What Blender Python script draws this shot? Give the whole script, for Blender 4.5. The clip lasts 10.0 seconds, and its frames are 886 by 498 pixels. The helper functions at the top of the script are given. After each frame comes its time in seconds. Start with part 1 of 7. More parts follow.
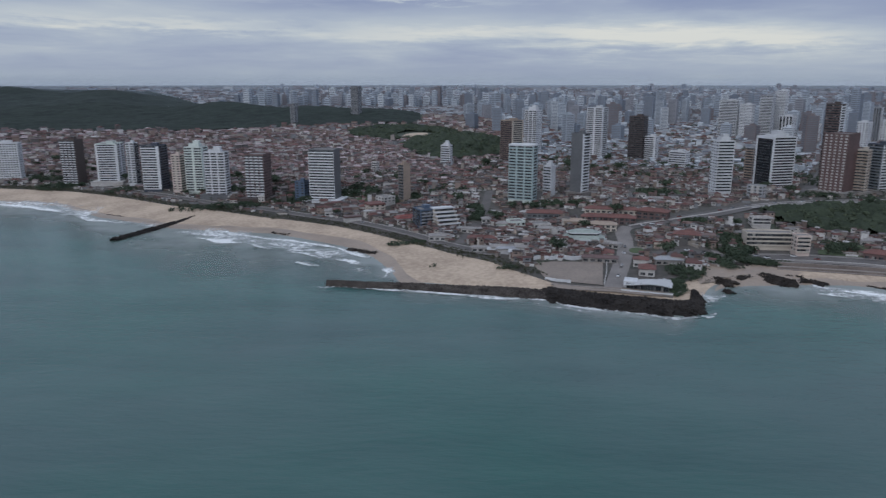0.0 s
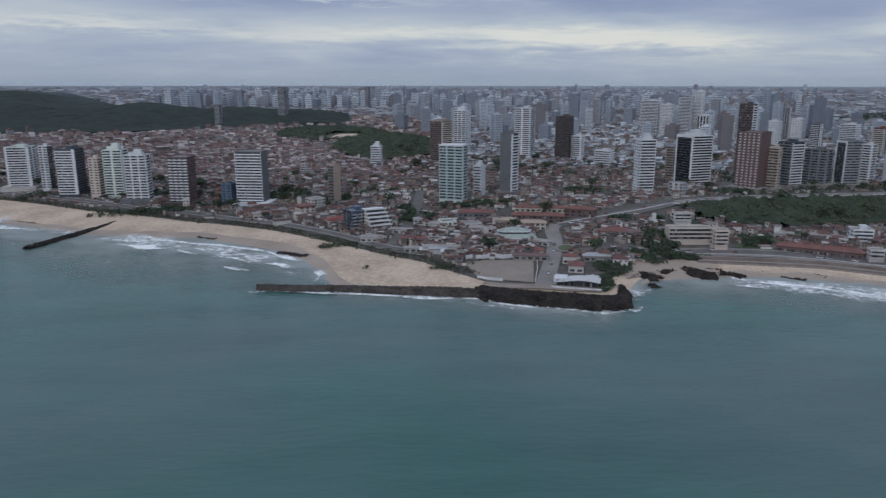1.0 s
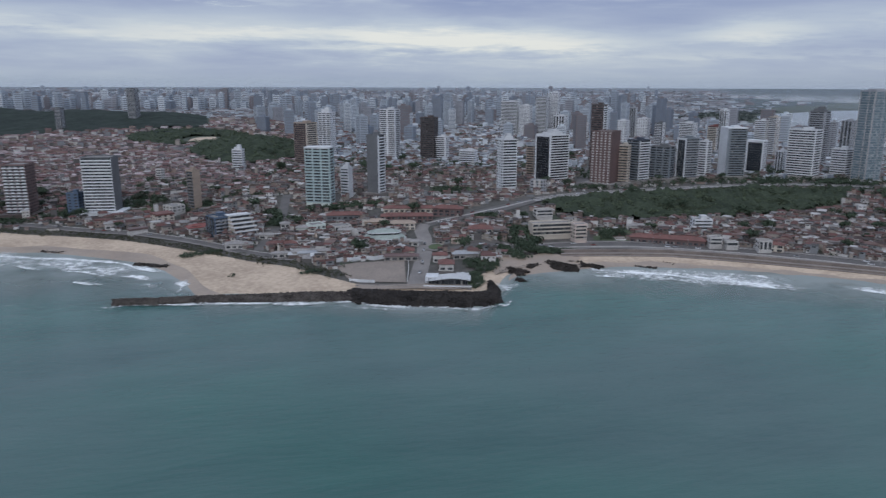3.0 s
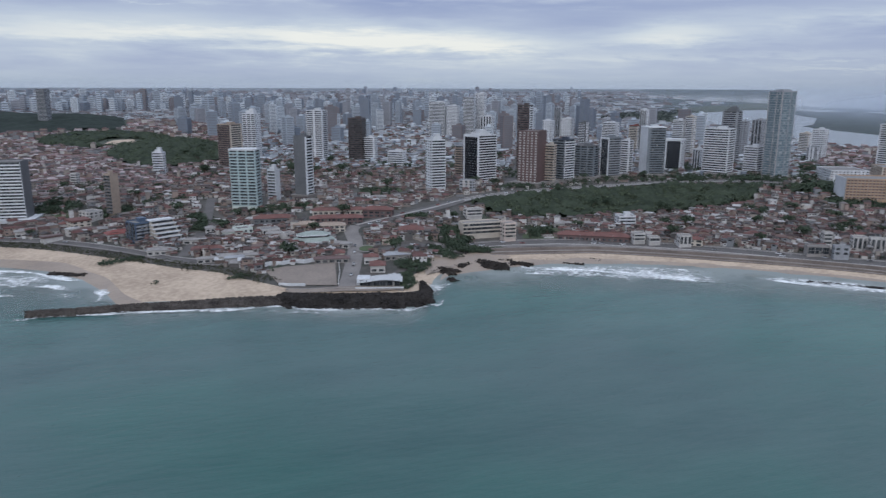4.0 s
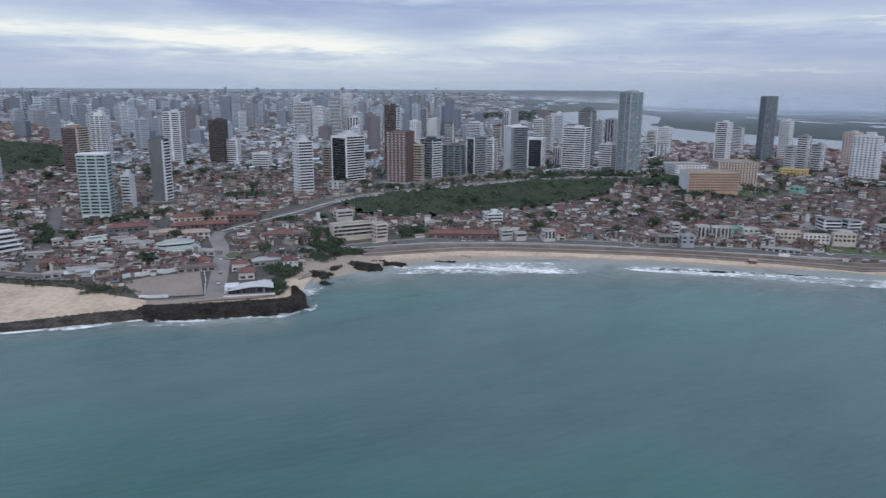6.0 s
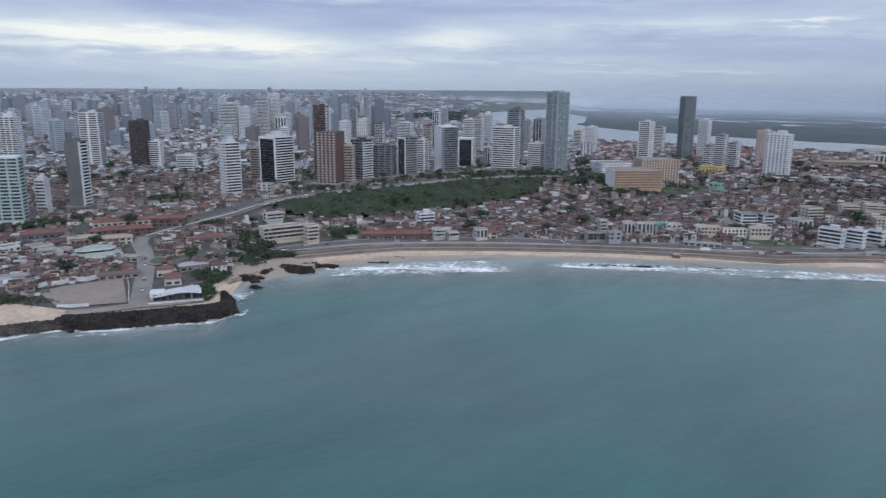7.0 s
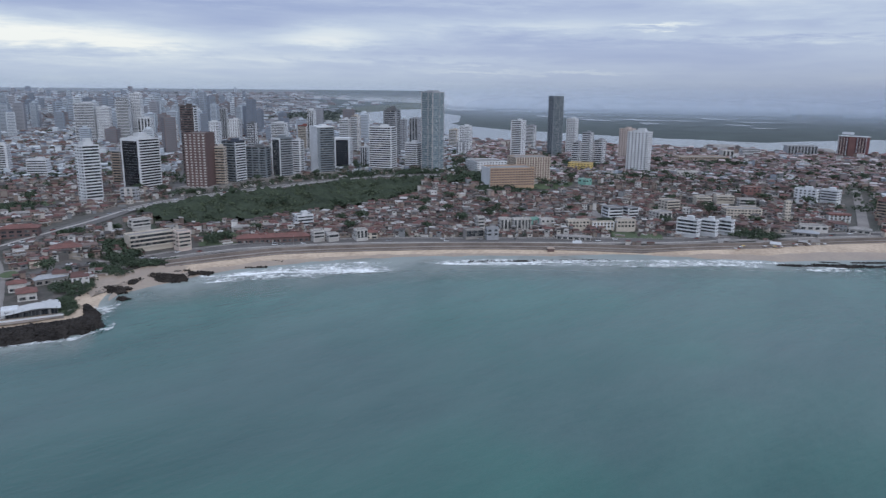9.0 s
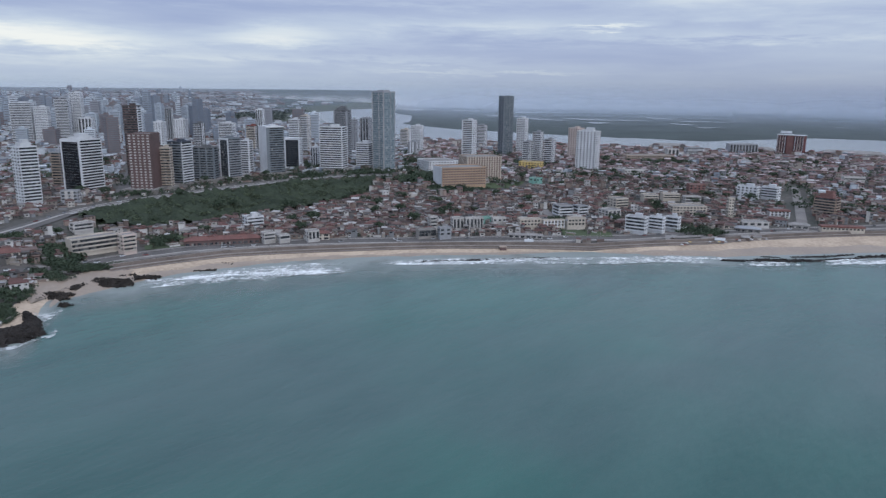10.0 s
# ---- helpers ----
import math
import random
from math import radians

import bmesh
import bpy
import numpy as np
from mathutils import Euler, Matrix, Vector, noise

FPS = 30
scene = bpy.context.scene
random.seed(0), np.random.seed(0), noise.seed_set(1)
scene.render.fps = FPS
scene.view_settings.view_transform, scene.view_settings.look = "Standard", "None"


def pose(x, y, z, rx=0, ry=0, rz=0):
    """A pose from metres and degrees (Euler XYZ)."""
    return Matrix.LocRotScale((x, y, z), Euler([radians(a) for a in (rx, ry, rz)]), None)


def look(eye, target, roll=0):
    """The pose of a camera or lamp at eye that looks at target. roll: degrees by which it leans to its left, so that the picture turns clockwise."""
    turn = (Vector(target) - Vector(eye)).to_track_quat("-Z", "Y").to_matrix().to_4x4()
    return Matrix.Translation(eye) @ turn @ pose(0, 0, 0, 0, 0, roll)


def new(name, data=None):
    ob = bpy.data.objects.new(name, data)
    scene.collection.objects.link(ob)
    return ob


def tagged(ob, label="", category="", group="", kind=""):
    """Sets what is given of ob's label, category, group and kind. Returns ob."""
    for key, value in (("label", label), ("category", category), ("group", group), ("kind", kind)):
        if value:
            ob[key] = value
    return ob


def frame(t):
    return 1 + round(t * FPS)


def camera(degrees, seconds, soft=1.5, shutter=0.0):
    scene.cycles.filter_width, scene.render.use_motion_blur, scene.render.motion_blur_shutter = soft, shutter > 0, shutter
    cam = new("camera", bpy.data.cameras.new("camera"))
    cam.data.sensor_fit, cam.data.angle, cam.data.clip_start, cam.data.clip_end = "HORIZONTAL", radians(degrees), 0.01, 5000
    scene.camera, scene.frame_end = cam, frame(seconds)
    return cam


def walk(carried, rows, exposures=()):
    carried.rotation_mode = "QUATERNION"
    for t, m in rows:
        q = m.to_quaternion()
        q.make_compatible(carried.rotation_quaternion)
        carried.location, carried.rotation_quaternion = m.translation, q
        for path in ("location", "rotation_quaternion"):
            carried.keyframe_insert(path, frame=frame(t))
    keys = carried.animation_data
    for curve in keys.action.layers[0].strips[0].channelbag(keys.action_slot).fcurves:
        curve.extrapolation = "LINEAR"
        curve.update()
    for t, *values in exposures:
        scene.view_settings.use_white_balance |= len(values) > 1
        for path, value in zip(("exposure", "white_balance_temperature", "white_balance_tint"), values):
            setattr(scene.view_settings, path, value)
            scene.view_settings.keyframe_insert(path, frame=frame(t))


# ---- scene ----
# The drone hovers over the sea and pans to the right.
cam = camera(64.00, 10.0, soft=1.35, shutter=0.5)
ROWS = [
    (0.0, 0.00, -0.00, 135.06, -0.000, -13.275, -0.013),
    (0.5, -0.13, 0.06, 135.04, -2.753, -13.259, 0.021),
    (1.0, -0.25, 0.12, 135.03, -5.637, -13.226, 0.053),
    (1.5, -0.38, 0.19, 135.01, -8.243, -13.193, 0.092),
    (2.0, -0.51, 0.26, 135.00, -10.942, -13.160, 0.120),
    (2.5, -0.65, 0.35, 134.98, -13.587, -13.127, 0.141),
    (4.0, -1.03, 0.76, 134.96, -22.147, -13.023, 0.186),
    (4.5, -1.12, 0.93, 134.96, -24.846, -12.996, 0.209),
    (5.0, -1.18, 1.11, 134.96, -27.634, -12.968, 0.240),
    (5.5, -1.24, 1.30, 134.96, -30.089, -12.942, 0.277),
    (7.0, -1.20, 1.88, 134.97, -38.329, -12.883, 0.392),
    (7.5, -1.17, 2.08, 134.97, -40.846, -12.866, 0.426),
    (8.0, -1.13, 2.27, 134.97, -43.507, -12.851, 0.460),
    (8.5, -1.10, 2.46, 134.97, -45.895, -12.844, 0.503),
    (9.0, -1.08, 2.65, 134.97, -48.218, -12.832, 0.553),
    (9.5, -1.05, 2.83, 134.97, -50.313, -12.823, 0.600),
    (10.0, -1.04, 3.02, 134.97, -52.140, -12.815, 0.647),
]
walk(cam, [(t, pose(x, y, z, 0, 0, yaw) @ pose(0, 0, 0, 90 + pitch) @ pose(0, 0, 0, 0, 0, roll)) for t, x, y, z, yaw, pitch, roll in ROWS],
     [(0.0, -0.07, 6250, 10), (2.5, 0.05, 6250, 10), (5.0, 0.36, 6250, 10), (7.5, 0.40, 6200, 10), (10.0, 0.34, 6150, 10)])

# ---- overcast evening sky ----
SUN_UP, SUN_WAY = 36.0, 205.0
sun = new("sun", bpy.data.lights.new("sun", "SUN"))
sun.data.energy, sun.data.angle, sun.data.color = 1.05, radians(50), (1.0, 0.96, 0.92)
sun.matrix_world = look((0, 0, 900), (-math.sin(radians(SUN_WAY)) * 900, -math.cos(radians(SUN_WAY)) * 900, 900 - 900 * math.tan(radians(SUN_UP))))


def sky():
    """Layered cloud: a grey-blue deck, a pale clear strip near the horizon and streaks that thin out towards it."""
    w = bpy.data.worlds.new("sky")
    scene.world = w
    w.use_nodes = True
    nt = w.node_tree
    nt.nodes.clear()

    def n(kind, **kw):
        node = nt.nodes.new(kind)
        for k, v in kw.items():
            if k == "op":
                node.operation = v
            else:
                node.inputs[k].default_value = v
        return node

    def m(op, a, b=None, c=None):
        node = nt.nodes.new("ShaderNodeMath")
        node.operation = op
        for i, v in enumerate((a, b, c)):
            if v is None:
                continue
            if isinstance(v, (int, float)):
                node.inputs[i].default_value = v
            else:
                nt.links.new(v, node.inputs[i])
        return node.outputs[0]

    def ramp(x, stops):
        node = nt.nodes.new("ShaderNodeValToRGB")
        el = node.color_ramp.elements
        while len(el) < len(stops):
            el.new(0.5)
        for e, (p, c) in zip(el, stops):
            e.position, e.color = p, (*c, 1)
        nt.links.new(x, node.inputs[0])
        return node.outputs[0]

    def bump(x, centre, width):
        """1 at centre, falling smoothly to 0."""
        d = m("DIVIDE", m("SUBTRACT", x, centre), width)
        return m("POWER", 2.718, m("MULTIPLY", m("MULTIPLY", d, d), -1.0))

    def blend(fac, a, b):
        node = nt.nodes.new("ShaderNodeMix")
        node.data_type = "RGBA"
        for sock, v in ((node.inputs[0], fac), (node.inputs[6], a), (node.inputs[7], b)):
            if isinstance(v, (int, float)):
                sock.default_value = v
            elif isinstance(v, tuple):
                sock.default_value = (*v, 1)
            else:
                nt.links.new(v, sock)
        return node.outputs[2]

    tc = nt.nodes.new("ShaderNodeTexCoord")
    sep = nt.nodes.new("ShaderNodeSeparateXYZ")
    nt.links.new(tc.outputs["Generated"], sep.inputs[0])
    x, y, z = sep.outputs
    elev = m("MULTIPLY", m("ARCSINE", z), 57.2958)
    way = m("MULTIPLY", m("ARCTAN2", x, y), 57.2958)
    comb = nt.nodes.new("ShaderNodeCombineXYZ")
    nt.links.new(m("MULTIPLY", way, 0.060), comb.inputs[0])
    nt.links.new(m("MULTIPLY", m("ADD", elev, m("MULTIPLY", way, 0.012)), 0.46), comb.inputs[1])

    def clouds(scale, detail, off, rough):
        mp = nt.nodes.new("ShaderNodeMapping")
        mp.inputs["Location"].default_value = (off, off * 0.7, off * 0.3)
        nt.links.new(comb.outputs[0], mp.inputs[0])
        no = nt.nodes.new("ShaderNodeTexNoise")
        no.inputs["Scale"].default_value, no.inputs["Detail"].default_value, no.inputs["Roughness"].default_value = scale, detail, rough
        no.inputs["Distortion"].default_value = 0.4
        nt.links.new(mp.outputs[0], no.inputs["Vector"])
        return no.outputs[0]

    big, fine, thread = clouds(0.8, 4, 3.1, 0.5), clouds(2.2, 6, 11.0, 0.6), clouds(5.5, 6, 23.0, 0.65)
    body = m("ADD", 0.20, m("ADD", m("MULTIPLY", big, 0.40), m("ADD", m("MULTIPLY", fine, 0.22), m("MULTIPLY", thread, 0.08))))
    # heights bent by the cloud texture, so that thin places end in ragged streaks
    bent = m("ADD", elev, m("ADD", m("MULTIPLY", m("SUBTRACT", fine, 0.5), 2.2), m("MULTIPLY", m("SUBTRACT", thread, 0.5), 1.6)))
    # places where the deck is thin, and where it is heavy
    for centre, wide, height, tall, power in ((17, 12, 3.2, 0.9, 0.27), (1, 9, 3.7, 0.5, 0.12), (-20, 11, 4.1, 0.4, 0.13), (-31, 9, 4.7, 0.7, 0.08), (39.5, 4.5, 3.7, 0.9, 0.17), (26, 4, 2.9, 0.5, 0.07),
                                              (64.5, 2.6, 4.6, 0.25, 0.22), (51, 4, 1.4, 0.18, 0.12), (59, 4, 1.25, 0.15, 0.12), (45, 12, 2.1, 0.25, 0.06), (72, 9, 3.8, 0.35, 0.08), (-2, 4, 6.2, 0.2, 0.18), (54, 7, 4.9, 0.6, 0.08),
                                              (20, 17, 5.8, 0.9, -0.13), (56, 10, 3.0, 0.8, -0.06), (74, 12, 3.2, 1.2, -0.09), (33, 4, 4.7, 1.2, -0.08), (-8, 9, 5.7, 0.6, -0.08), (48, 8, 5.6, 0.6, -0.05)):
        body = m("ADD", body, m("MULTIPLY", m("MULTIPLY", bump(way, centre, wide), bump(bent, height, tall)), power))
    deck = ramp(body, [(0.36, (0.255, 0.305, 0.47)), (0.48, (0.34, 0.39, 0.525)), (0.57, (0.42, 0.475, 0.575)), (0.66, (0.545, 0.59, 0.63)), (0.80, (0.76, 0.755, 0.70))])
    over = ramp(m("DIVIDE", elev, 90), [(0.0, (0.0, 0.0, 0.0)), (0.10, (0.0, 0.0, 0.0)), (0.35, (1, 1, 1)), (1.0, (1, 1, 1))])
    col = blend(over, deck, (0.60, 0.67, 0.82))
    # thick air near the horizon, heavier towards the estuary
    low = m("POWER", 2.718, m("MULTIPLY", m("MAXIMUM", m("SUBTRACT", elev, 0.1), 0.0), -1.15))
    col = blend(m("MULTIPLY", low, 0.85), col, (0.345, 0.405, 0.485))
    rain = m("MULTIPLY", bump(way, 88, 34), bump(elev, -0.8, 2.6))
    col = blend(m("MULTIPLY", rain, 0.9), col, (0.245, 0.28, 0.385))
    air = nt.nodes.new("ShaderNodeTexSky")
    air.sky_type, air.sun_disc = "NISHITA", False
    air.sun_elevation, air.sun_rotation = radians(SUN_UP), radians(SUN_WAY)
    nt.links.new(tc.outputs["Generated"], air.inputs[0])
    thin = nt.nodes.new("ShaderNodeBackground")
    nt.links.new(air.outputs[0], thin.inputs[0])
    thin.inputs[1].default_value = 0.05
    thick = nt.nodes.new("ShaderNodeBackground")
    nt.links.new(col, thick.inputs[0])
    thick.inputs[1].default_value = 1.0
    mix = nt.nodes.new("ShaderNodeMixShader")
    mix.inputs[0].default_value = 0.9
    nt.links.new(thin.outputs[0], mix.inputs[1])
    nt.links.new(thick.outputs[0], mix.inputs[2])
    out = nt.nodes.new("ShaderNodeOutputWorld")
    nt.links.new(mix.outputs[0], out.inputs[0])


sky()

# ---- the lie of the land, shaped to fit the camera's view: bearings in degrees clockwise from +y, distances in metres from the hovering point ----
EYE = 135.0
BACK = [(-80, 2600), (-60, 1700), (-45, 1300), (-32.2, 1048), (-27.4, 967), (-21.3, 818), (-14.7, 719), (-8.5, 654), (-3.9, 593),
        (0.7, 540), (4.0, 515), (5.9, 492), (9.1, 462), (14, 455), (18, 462), (20.8, 506), (23.6, 546), (28, 556), (34.4, 572),
        (44, 576), (54.9, 587), (64, 598), (72.6, 652), (80.3, 733), (84.4, 778), (95, 930), (110, 1400)]
SHORE = [(-80, 2450), (-60, 1560), (-45, 1180), (-32.3, 939), (-28.9, 893), (-26.4, 798), (-21.5, 706), (-17.4, 669), (-13.9, 650),
         (-10.4, 610), (-7.6, 580), (-5.8, 548), (-4.6, 515), (-4.1, 500), (-3.8, 485), (-3.1, 468), (0.8, 458), (5.5, 450), (8.8, 440), (14.8, 428), (19.2, 424),
         (20.6, 440), (21.3, 482), (22.5, 506), (25.9, 516), (29, 528), (33, 540), (40, 550), (48.8, 558), (57, 567), (61.9, 582),
         (66.3, 591), (73.9, 621), (79.3, 663), (84.5, 711), (95, 860), (110, 1330)]
EDGE = [(-80, 2900), (-40, 1500), (-32, 1320), (-20, 1080), (-8, 900), (5, 790), (14, 720), (19.6, 690), (23.8, 702), (26, 735), (30.7, 778),
        (35.2, 820), (39.7, 870), (44, 905), (47.5, 925), (52, 935), (60, 960), (70, 1000), (85, 1150), (110, 1700)]
RIVER_NEAR = [(45, 2560), (48.2, 1990), (50.9, 1890), (53.2, 1850), (63.8, 1790), (70.1, 1770), (74.1, 1770), (79.4, 1800), (83, 1806), (110, 1900)]
RIVER_FAR = [(45, 2700), (48.2, 2711), (50.9, 2506), (53.2, 2362), (59.4, 2190), (63.8, 2115), (68, 2082), (72.1, 2038), (74.1, 2126), (76.7, 2240), (79.3, 2367), (82.8, 2380), (110, 2600)]


def along(curve, a):
    return np.interp(a, [p[0] for p in curve], [p[1] for p in curve])


def ease(x, lo=0.0, hi=1.0):
    k = np.clip((x - lo) / (hi - lo), 0, 1)
    return k * k * (3 - 2 * k)


HILLS = [(-31, 3300, 3.2, 420, 78), (-24.8, 3000, 3.0, 380, 60), (-27.5, 2450, 5, 280, 22), (-17, 2250, 3.2, 260, 34), (-10.5, 2080, 4.5, 230, 26), (-4.5, 1950, 3.2, 220, 20), (1.6, 1230, 3.0, 160, 17)]


def land(a, r):
    """Height of the ground at a bearing and distance."""
    a, r = np.asarray(a, float), np.asarray(r, float)
    back, edge = along(BACK, a), along(EDGE, a)
    s = r - back
    wide = 200 - 85 * ease(a, 19, 24) * (1 - ease(a, 46, 52))
    z = 4.0 + 4.0 * np.clip(s / 70, 0, 1) + 14 * ease(r, edge - wide, edge)
    z = z + 14 * ease(r, 950, 1800) * (1 - ease(a, 0, 9))
    for a0, r0, da, dr, h in HILLS:
        z = z + h * np.exp(-((a - a0) / da) ** 2 - ((r - r0) / dr) ** 2)
    wet = ease(a, 41, 50)
    z = z * (1 - 0.94 * wet * ease(r, 1200, 1580))
    # far ground is raised to put the horizon where the camera sees it
    top = along([(-80, 112), (30, 112), (46, 112), (47.0, 108), (48.0, 30), (49, 12), (56, 6), (110, 4)], a)
    k = np.clip((r - 2100) / 2750, 0, 1) ** (1.15 + 1.6 * ease(a, 36, 43))
    z = z * (1 - k) + top * k
    near, far = along(RIVER_NEAR, a), along(RIVER_FAR, a)
    bed = ease(r, near - 30, near + 20) * (1 - ease(r, far - 20, far + 30)) * ease(a, 45.5, 49)
    z = z * (1 - bed) - 3 * bed
    shore = along(SHORE, a)
    beach = np.clip((r - shore) / np.maximum(back - shore, 1), 0, 1)
    z = np.where(r < back, 4.0 * beach ** 0.8, z)
    return np.where(r < shore, np.maximum((r - shore) * 0.05, -6), z)


def spot(a, r, up=0.0):
    """World place on the ground at a bearing and distance."""
    q = math.radians(a)
    return Vector((r * math.sin(q), r * math.cos(q), float(land(a, r)) + up))


# ---- materials ----
def mat(name, base, vary=None, rough=0.8, scale=0.2, grain=3.0, bump=0.0, metal=0.0, pick="", stops=None, spec=0.5):
    """A surface with stains and grain at two scales. pick: '' plain, 'object' or 'island': a colour of stops for each thing."""
    mt = bpy.data.materials.new(name)
    mt.use_nodes = True
    nt = mt.node_tree
    b = nt.nodes["Principled BSDF"]
    b.inputs["Roughness"].default_value, b.inputs["Metallic"].default_value = rough, metal
    b.inputs["Specular IOR Level"].default_value = spec
    geo = nt.nodes.new("ShaderNodeNewGeometry")
    where = geo.outputs["Position"]
    a, g = (nt.nodes.new("ShaderNodeTexNoise") for _ in range(2))
    a.inputs["Scale"].default_value, a.inputs["Detail"].default_value = scale, 5
    g.inputs["Scale"].default_value, g.inputs["Detail"].default_value = grain, 3
    for q in (a, g):
        nt.links.new(where, q.inputs["Vector"])
    both = nt.nodes.new("ShaderNodeMath")
    both.operation = "MULTIPLY_ADD"
    nt.links.new(g.outputs[0], both.inputs[0])
    both.inputs[1].default_value = 0.45
    half = nt.nodes.new("ShaderNodeMath")
    half.operation = "MULTIPLY"
    half.inputs[1].default_value = 0.55
    nt.links.new(a.outputs[0], half.inputs[0])
    nt.links.new(half.outputs[0], both.inputs[2])
    ramp = nt.nodes.new("ShaderNodeValToRGB")
    lo = vary or tuple(c * 0.72 for c in base)
    el = ramp.color_ramp.elements
    el[0].position, el[0].color, el[1].position, el[1].color = 0.38, (*lo, 1), 0.60, (*base, 1)
    nt.links.new(both.outputs[0], ramp.inputs[0])
    col = ramp.outputs[0]
    if pick:
        if pick == "object":
            rnd = nt.nodes.new("ShaderNodeObjectInfo").outputs["Random"]
        else:
            rnd = geo.outputs["Random Per Island"]
        pr = nt.nodes.new("ShaderNodeValToRGB")
        pr.color_ramp.interpolation = "CONSTANT"
        e = pr.color_ramp.elements
        while len(e) < len(stops):
            e.new(0.5)
        for i, c in enumerate(stops):
            e[i].position, e[i].color = i / len(stops), (*c, 1)
        nt.links.new(rnd, pr.inputs[0])
        mul = nt.nodes.new("ShaderNodeMix")
        mul.data_type, mul.blend_type = "RGBA", "MULTIPLY"
        mul.inputs[0].default_value = 1.0
        nt.links.new(col, mul.inputs[6])
        nt.links.new(pr.outputs[0], mul.inputs[7])
        col = mul.outputs[2]
    nt.links.new(col, b.inputs["Base Color"])
    if bump:
        bp = nt.nodes.new("ShaderNodeBump")
        bp.inputs["Strength"].default_value, bp.inputs["Distance"].default_value = 0.6, bump
        nt.links.new(both.outputs[0], bp.inputs["Height"])
        nt.links.new(bp.outputs[0], b.inputs["Normal"])
    return mt


M = {}
M["earth"] = mat("city ground", (0.1, 0.09, 0.085), (0.04, 0.045, 0.038), 0.95, 0.02, 0.25, 0.3)
M["scrub"] = mat("low scrub", (0.066, 0.08, 0.056), (0.04, 0.052, 0.04), 0.95, 0.03, 0.4, 0.6)
M["marsh"] = mat("mangrove flat", (0.047, 0.066, 0.066), (0.027, 0.04, 0.042), 0.9, 0.008, 0.07, 0.5)
# ground far inland: paler and bluer, with haze put into its colour
M["far"] = mat("haze tinted far town ground", (0.13, 0.14, 0.15), (0.07, 0.085, 0.085), 0.95, 0.008, 0.06)
M["sand"] = mat("dry sand", (0.51, 0.41, 0.316), (0.335, 0.262, 0.2), 0.95, 0.028, 0.3, 0.25)
M["wet_sand"] = mat("wet sand", (0.31, 0.243, 0.187), (0.24, 0.19, 0.152), 0.45, 0.04, 0.4, 0.05)
M["asphalt"] = mat("worn asphalt", (0.125, 0.117, 0.115), (0.082, 0.078, 0.078), 0.9, 0.08, 1.0, 0.02)
M["pave"] = mat("pale paving", (0.22, 0.205, 0.197), (0.15, 0.14, 0.136), 0.9, 0.06, 1.0, 0.02)
M["dirt"] = mat("pale trodden dirt", (0.255, 0.216, 0.187), (0.18, 0.154, 0.137), 0.95, 0.05, 0.7, 0.03)
M["stone"] = mat("brown sea wall stone", (0.185, 0.155, 0.14), (0.11, 0.092, 0.084), 0.9, 0.08, 1.0, 0.08)
M["concrete"] = mat("weathered concrete", (0.28, 0.265, 0.255), (0.17, 0.16, 0.155), 0.9, 0.1, 1.2, 0.05)
M["rock"] = mat("black wet rock", (0.036, 0.032, 0.03), (0.010, 0.009, 0.009), 0.8, 0.12, 0.9, 0.5, spec=0.15)
M["rock_brown"] = mat("brown rock", (0.042, 0.036, 0.032), (0.014, 0.012, 0.011), 0.85, 0.12, 0.9, 0.5, spec=0.15)
M["grass"] = mat("grass", (0.075, 0.105, 0.05), (0.045, 0.062, 0.033), 0.95, 0.05, 0.7, 0.2)
M["paint"] = mat("white facade paint", (0.62, 0.64, 0.672), (0.48, 0.497, 0.525), 0.7, 0.06, 0.5)
M["plaster"] = mat("stained white plaster", (0.48, 0.47, 0.465), (0.33, 0.32, 0.31), 0.8, 0.1, 0.8)
M["deck"] = mat("grey roof deck", (0.24, 0.235, 0.235), (0.15, 0.145, 0.145), 0.9, 0.08, 0.6)
M["cream"] = mat("cream facade paint", (0.5, 0.455, 0.4), (0.39, 0.355, 0.315), 0.75, 0.06, 0.5)
M["pale_green"] = mat("pale green facade", (0.60, 0.66, 0.63), (0.48, 0.54, 0.52), 0.7, 0.06, 0.5)
M["teal_glass"] = mat("teal balcony glass", (0.40, 0.485, 0.50), (0.31, 0.395, 0.41), 0.25, 0.1, 0.6)
M["grey"] = mat("grey facade", (0.31, 0.325, 0.35), (0.235, 0.245, 0.27), 0.7, 0.06, 0.5)
M["dark_grey"] = mat("dark grey facade", (0.13, 0.135, 0.145), (0.095, 0.10, 0.11), 0.55, 0.06, 0.5)
M["brown"] = mat("brown ceramic facade", (0.128, 0.082, 0.08), (0.09, 0.06, 0.058), 0.6, 0.07, 0.5)
M["dark_brown"] = mat("dark brown facade", (0.072, 0.054, 0.052), (0.05, 0.038, 0.037), 0.6, 0.07, 0.5)
M["navy"] = mat("navy facade", (0.05, 0.062, 0.09), (0.035, 0.045, 0.065), 0.4, 0.07, 0.5)
M["peach"] = mat("peach facade", (0.56, 0.47, 0.43), (0.46, 0.385, 0.35), 0.75, 0.06, 0.5)
M["orange"] = mat("orange ochre facade", (0.44, 0.30, 0.20), (0.35, 0.24, 0.16), 0.75, 0.07, 0.5)
M["tan"] = mat("tan facade", (0.34, 0.275, 0.225), (0.26, 0.21, 0.175), 0.75, 0.07, 0.5)
M["yellow"] = mat("yellow facade", (0.58, 0.44, 0.17), (0.48, 0.36, 0.14), 0.75, 0.07, 0.5)
M["dark_red"] = mat("dark red facade", (0.115, 0.034, 0.036), (0.08, 0.026, 0.028), 0.7, 0.07, 0.5)
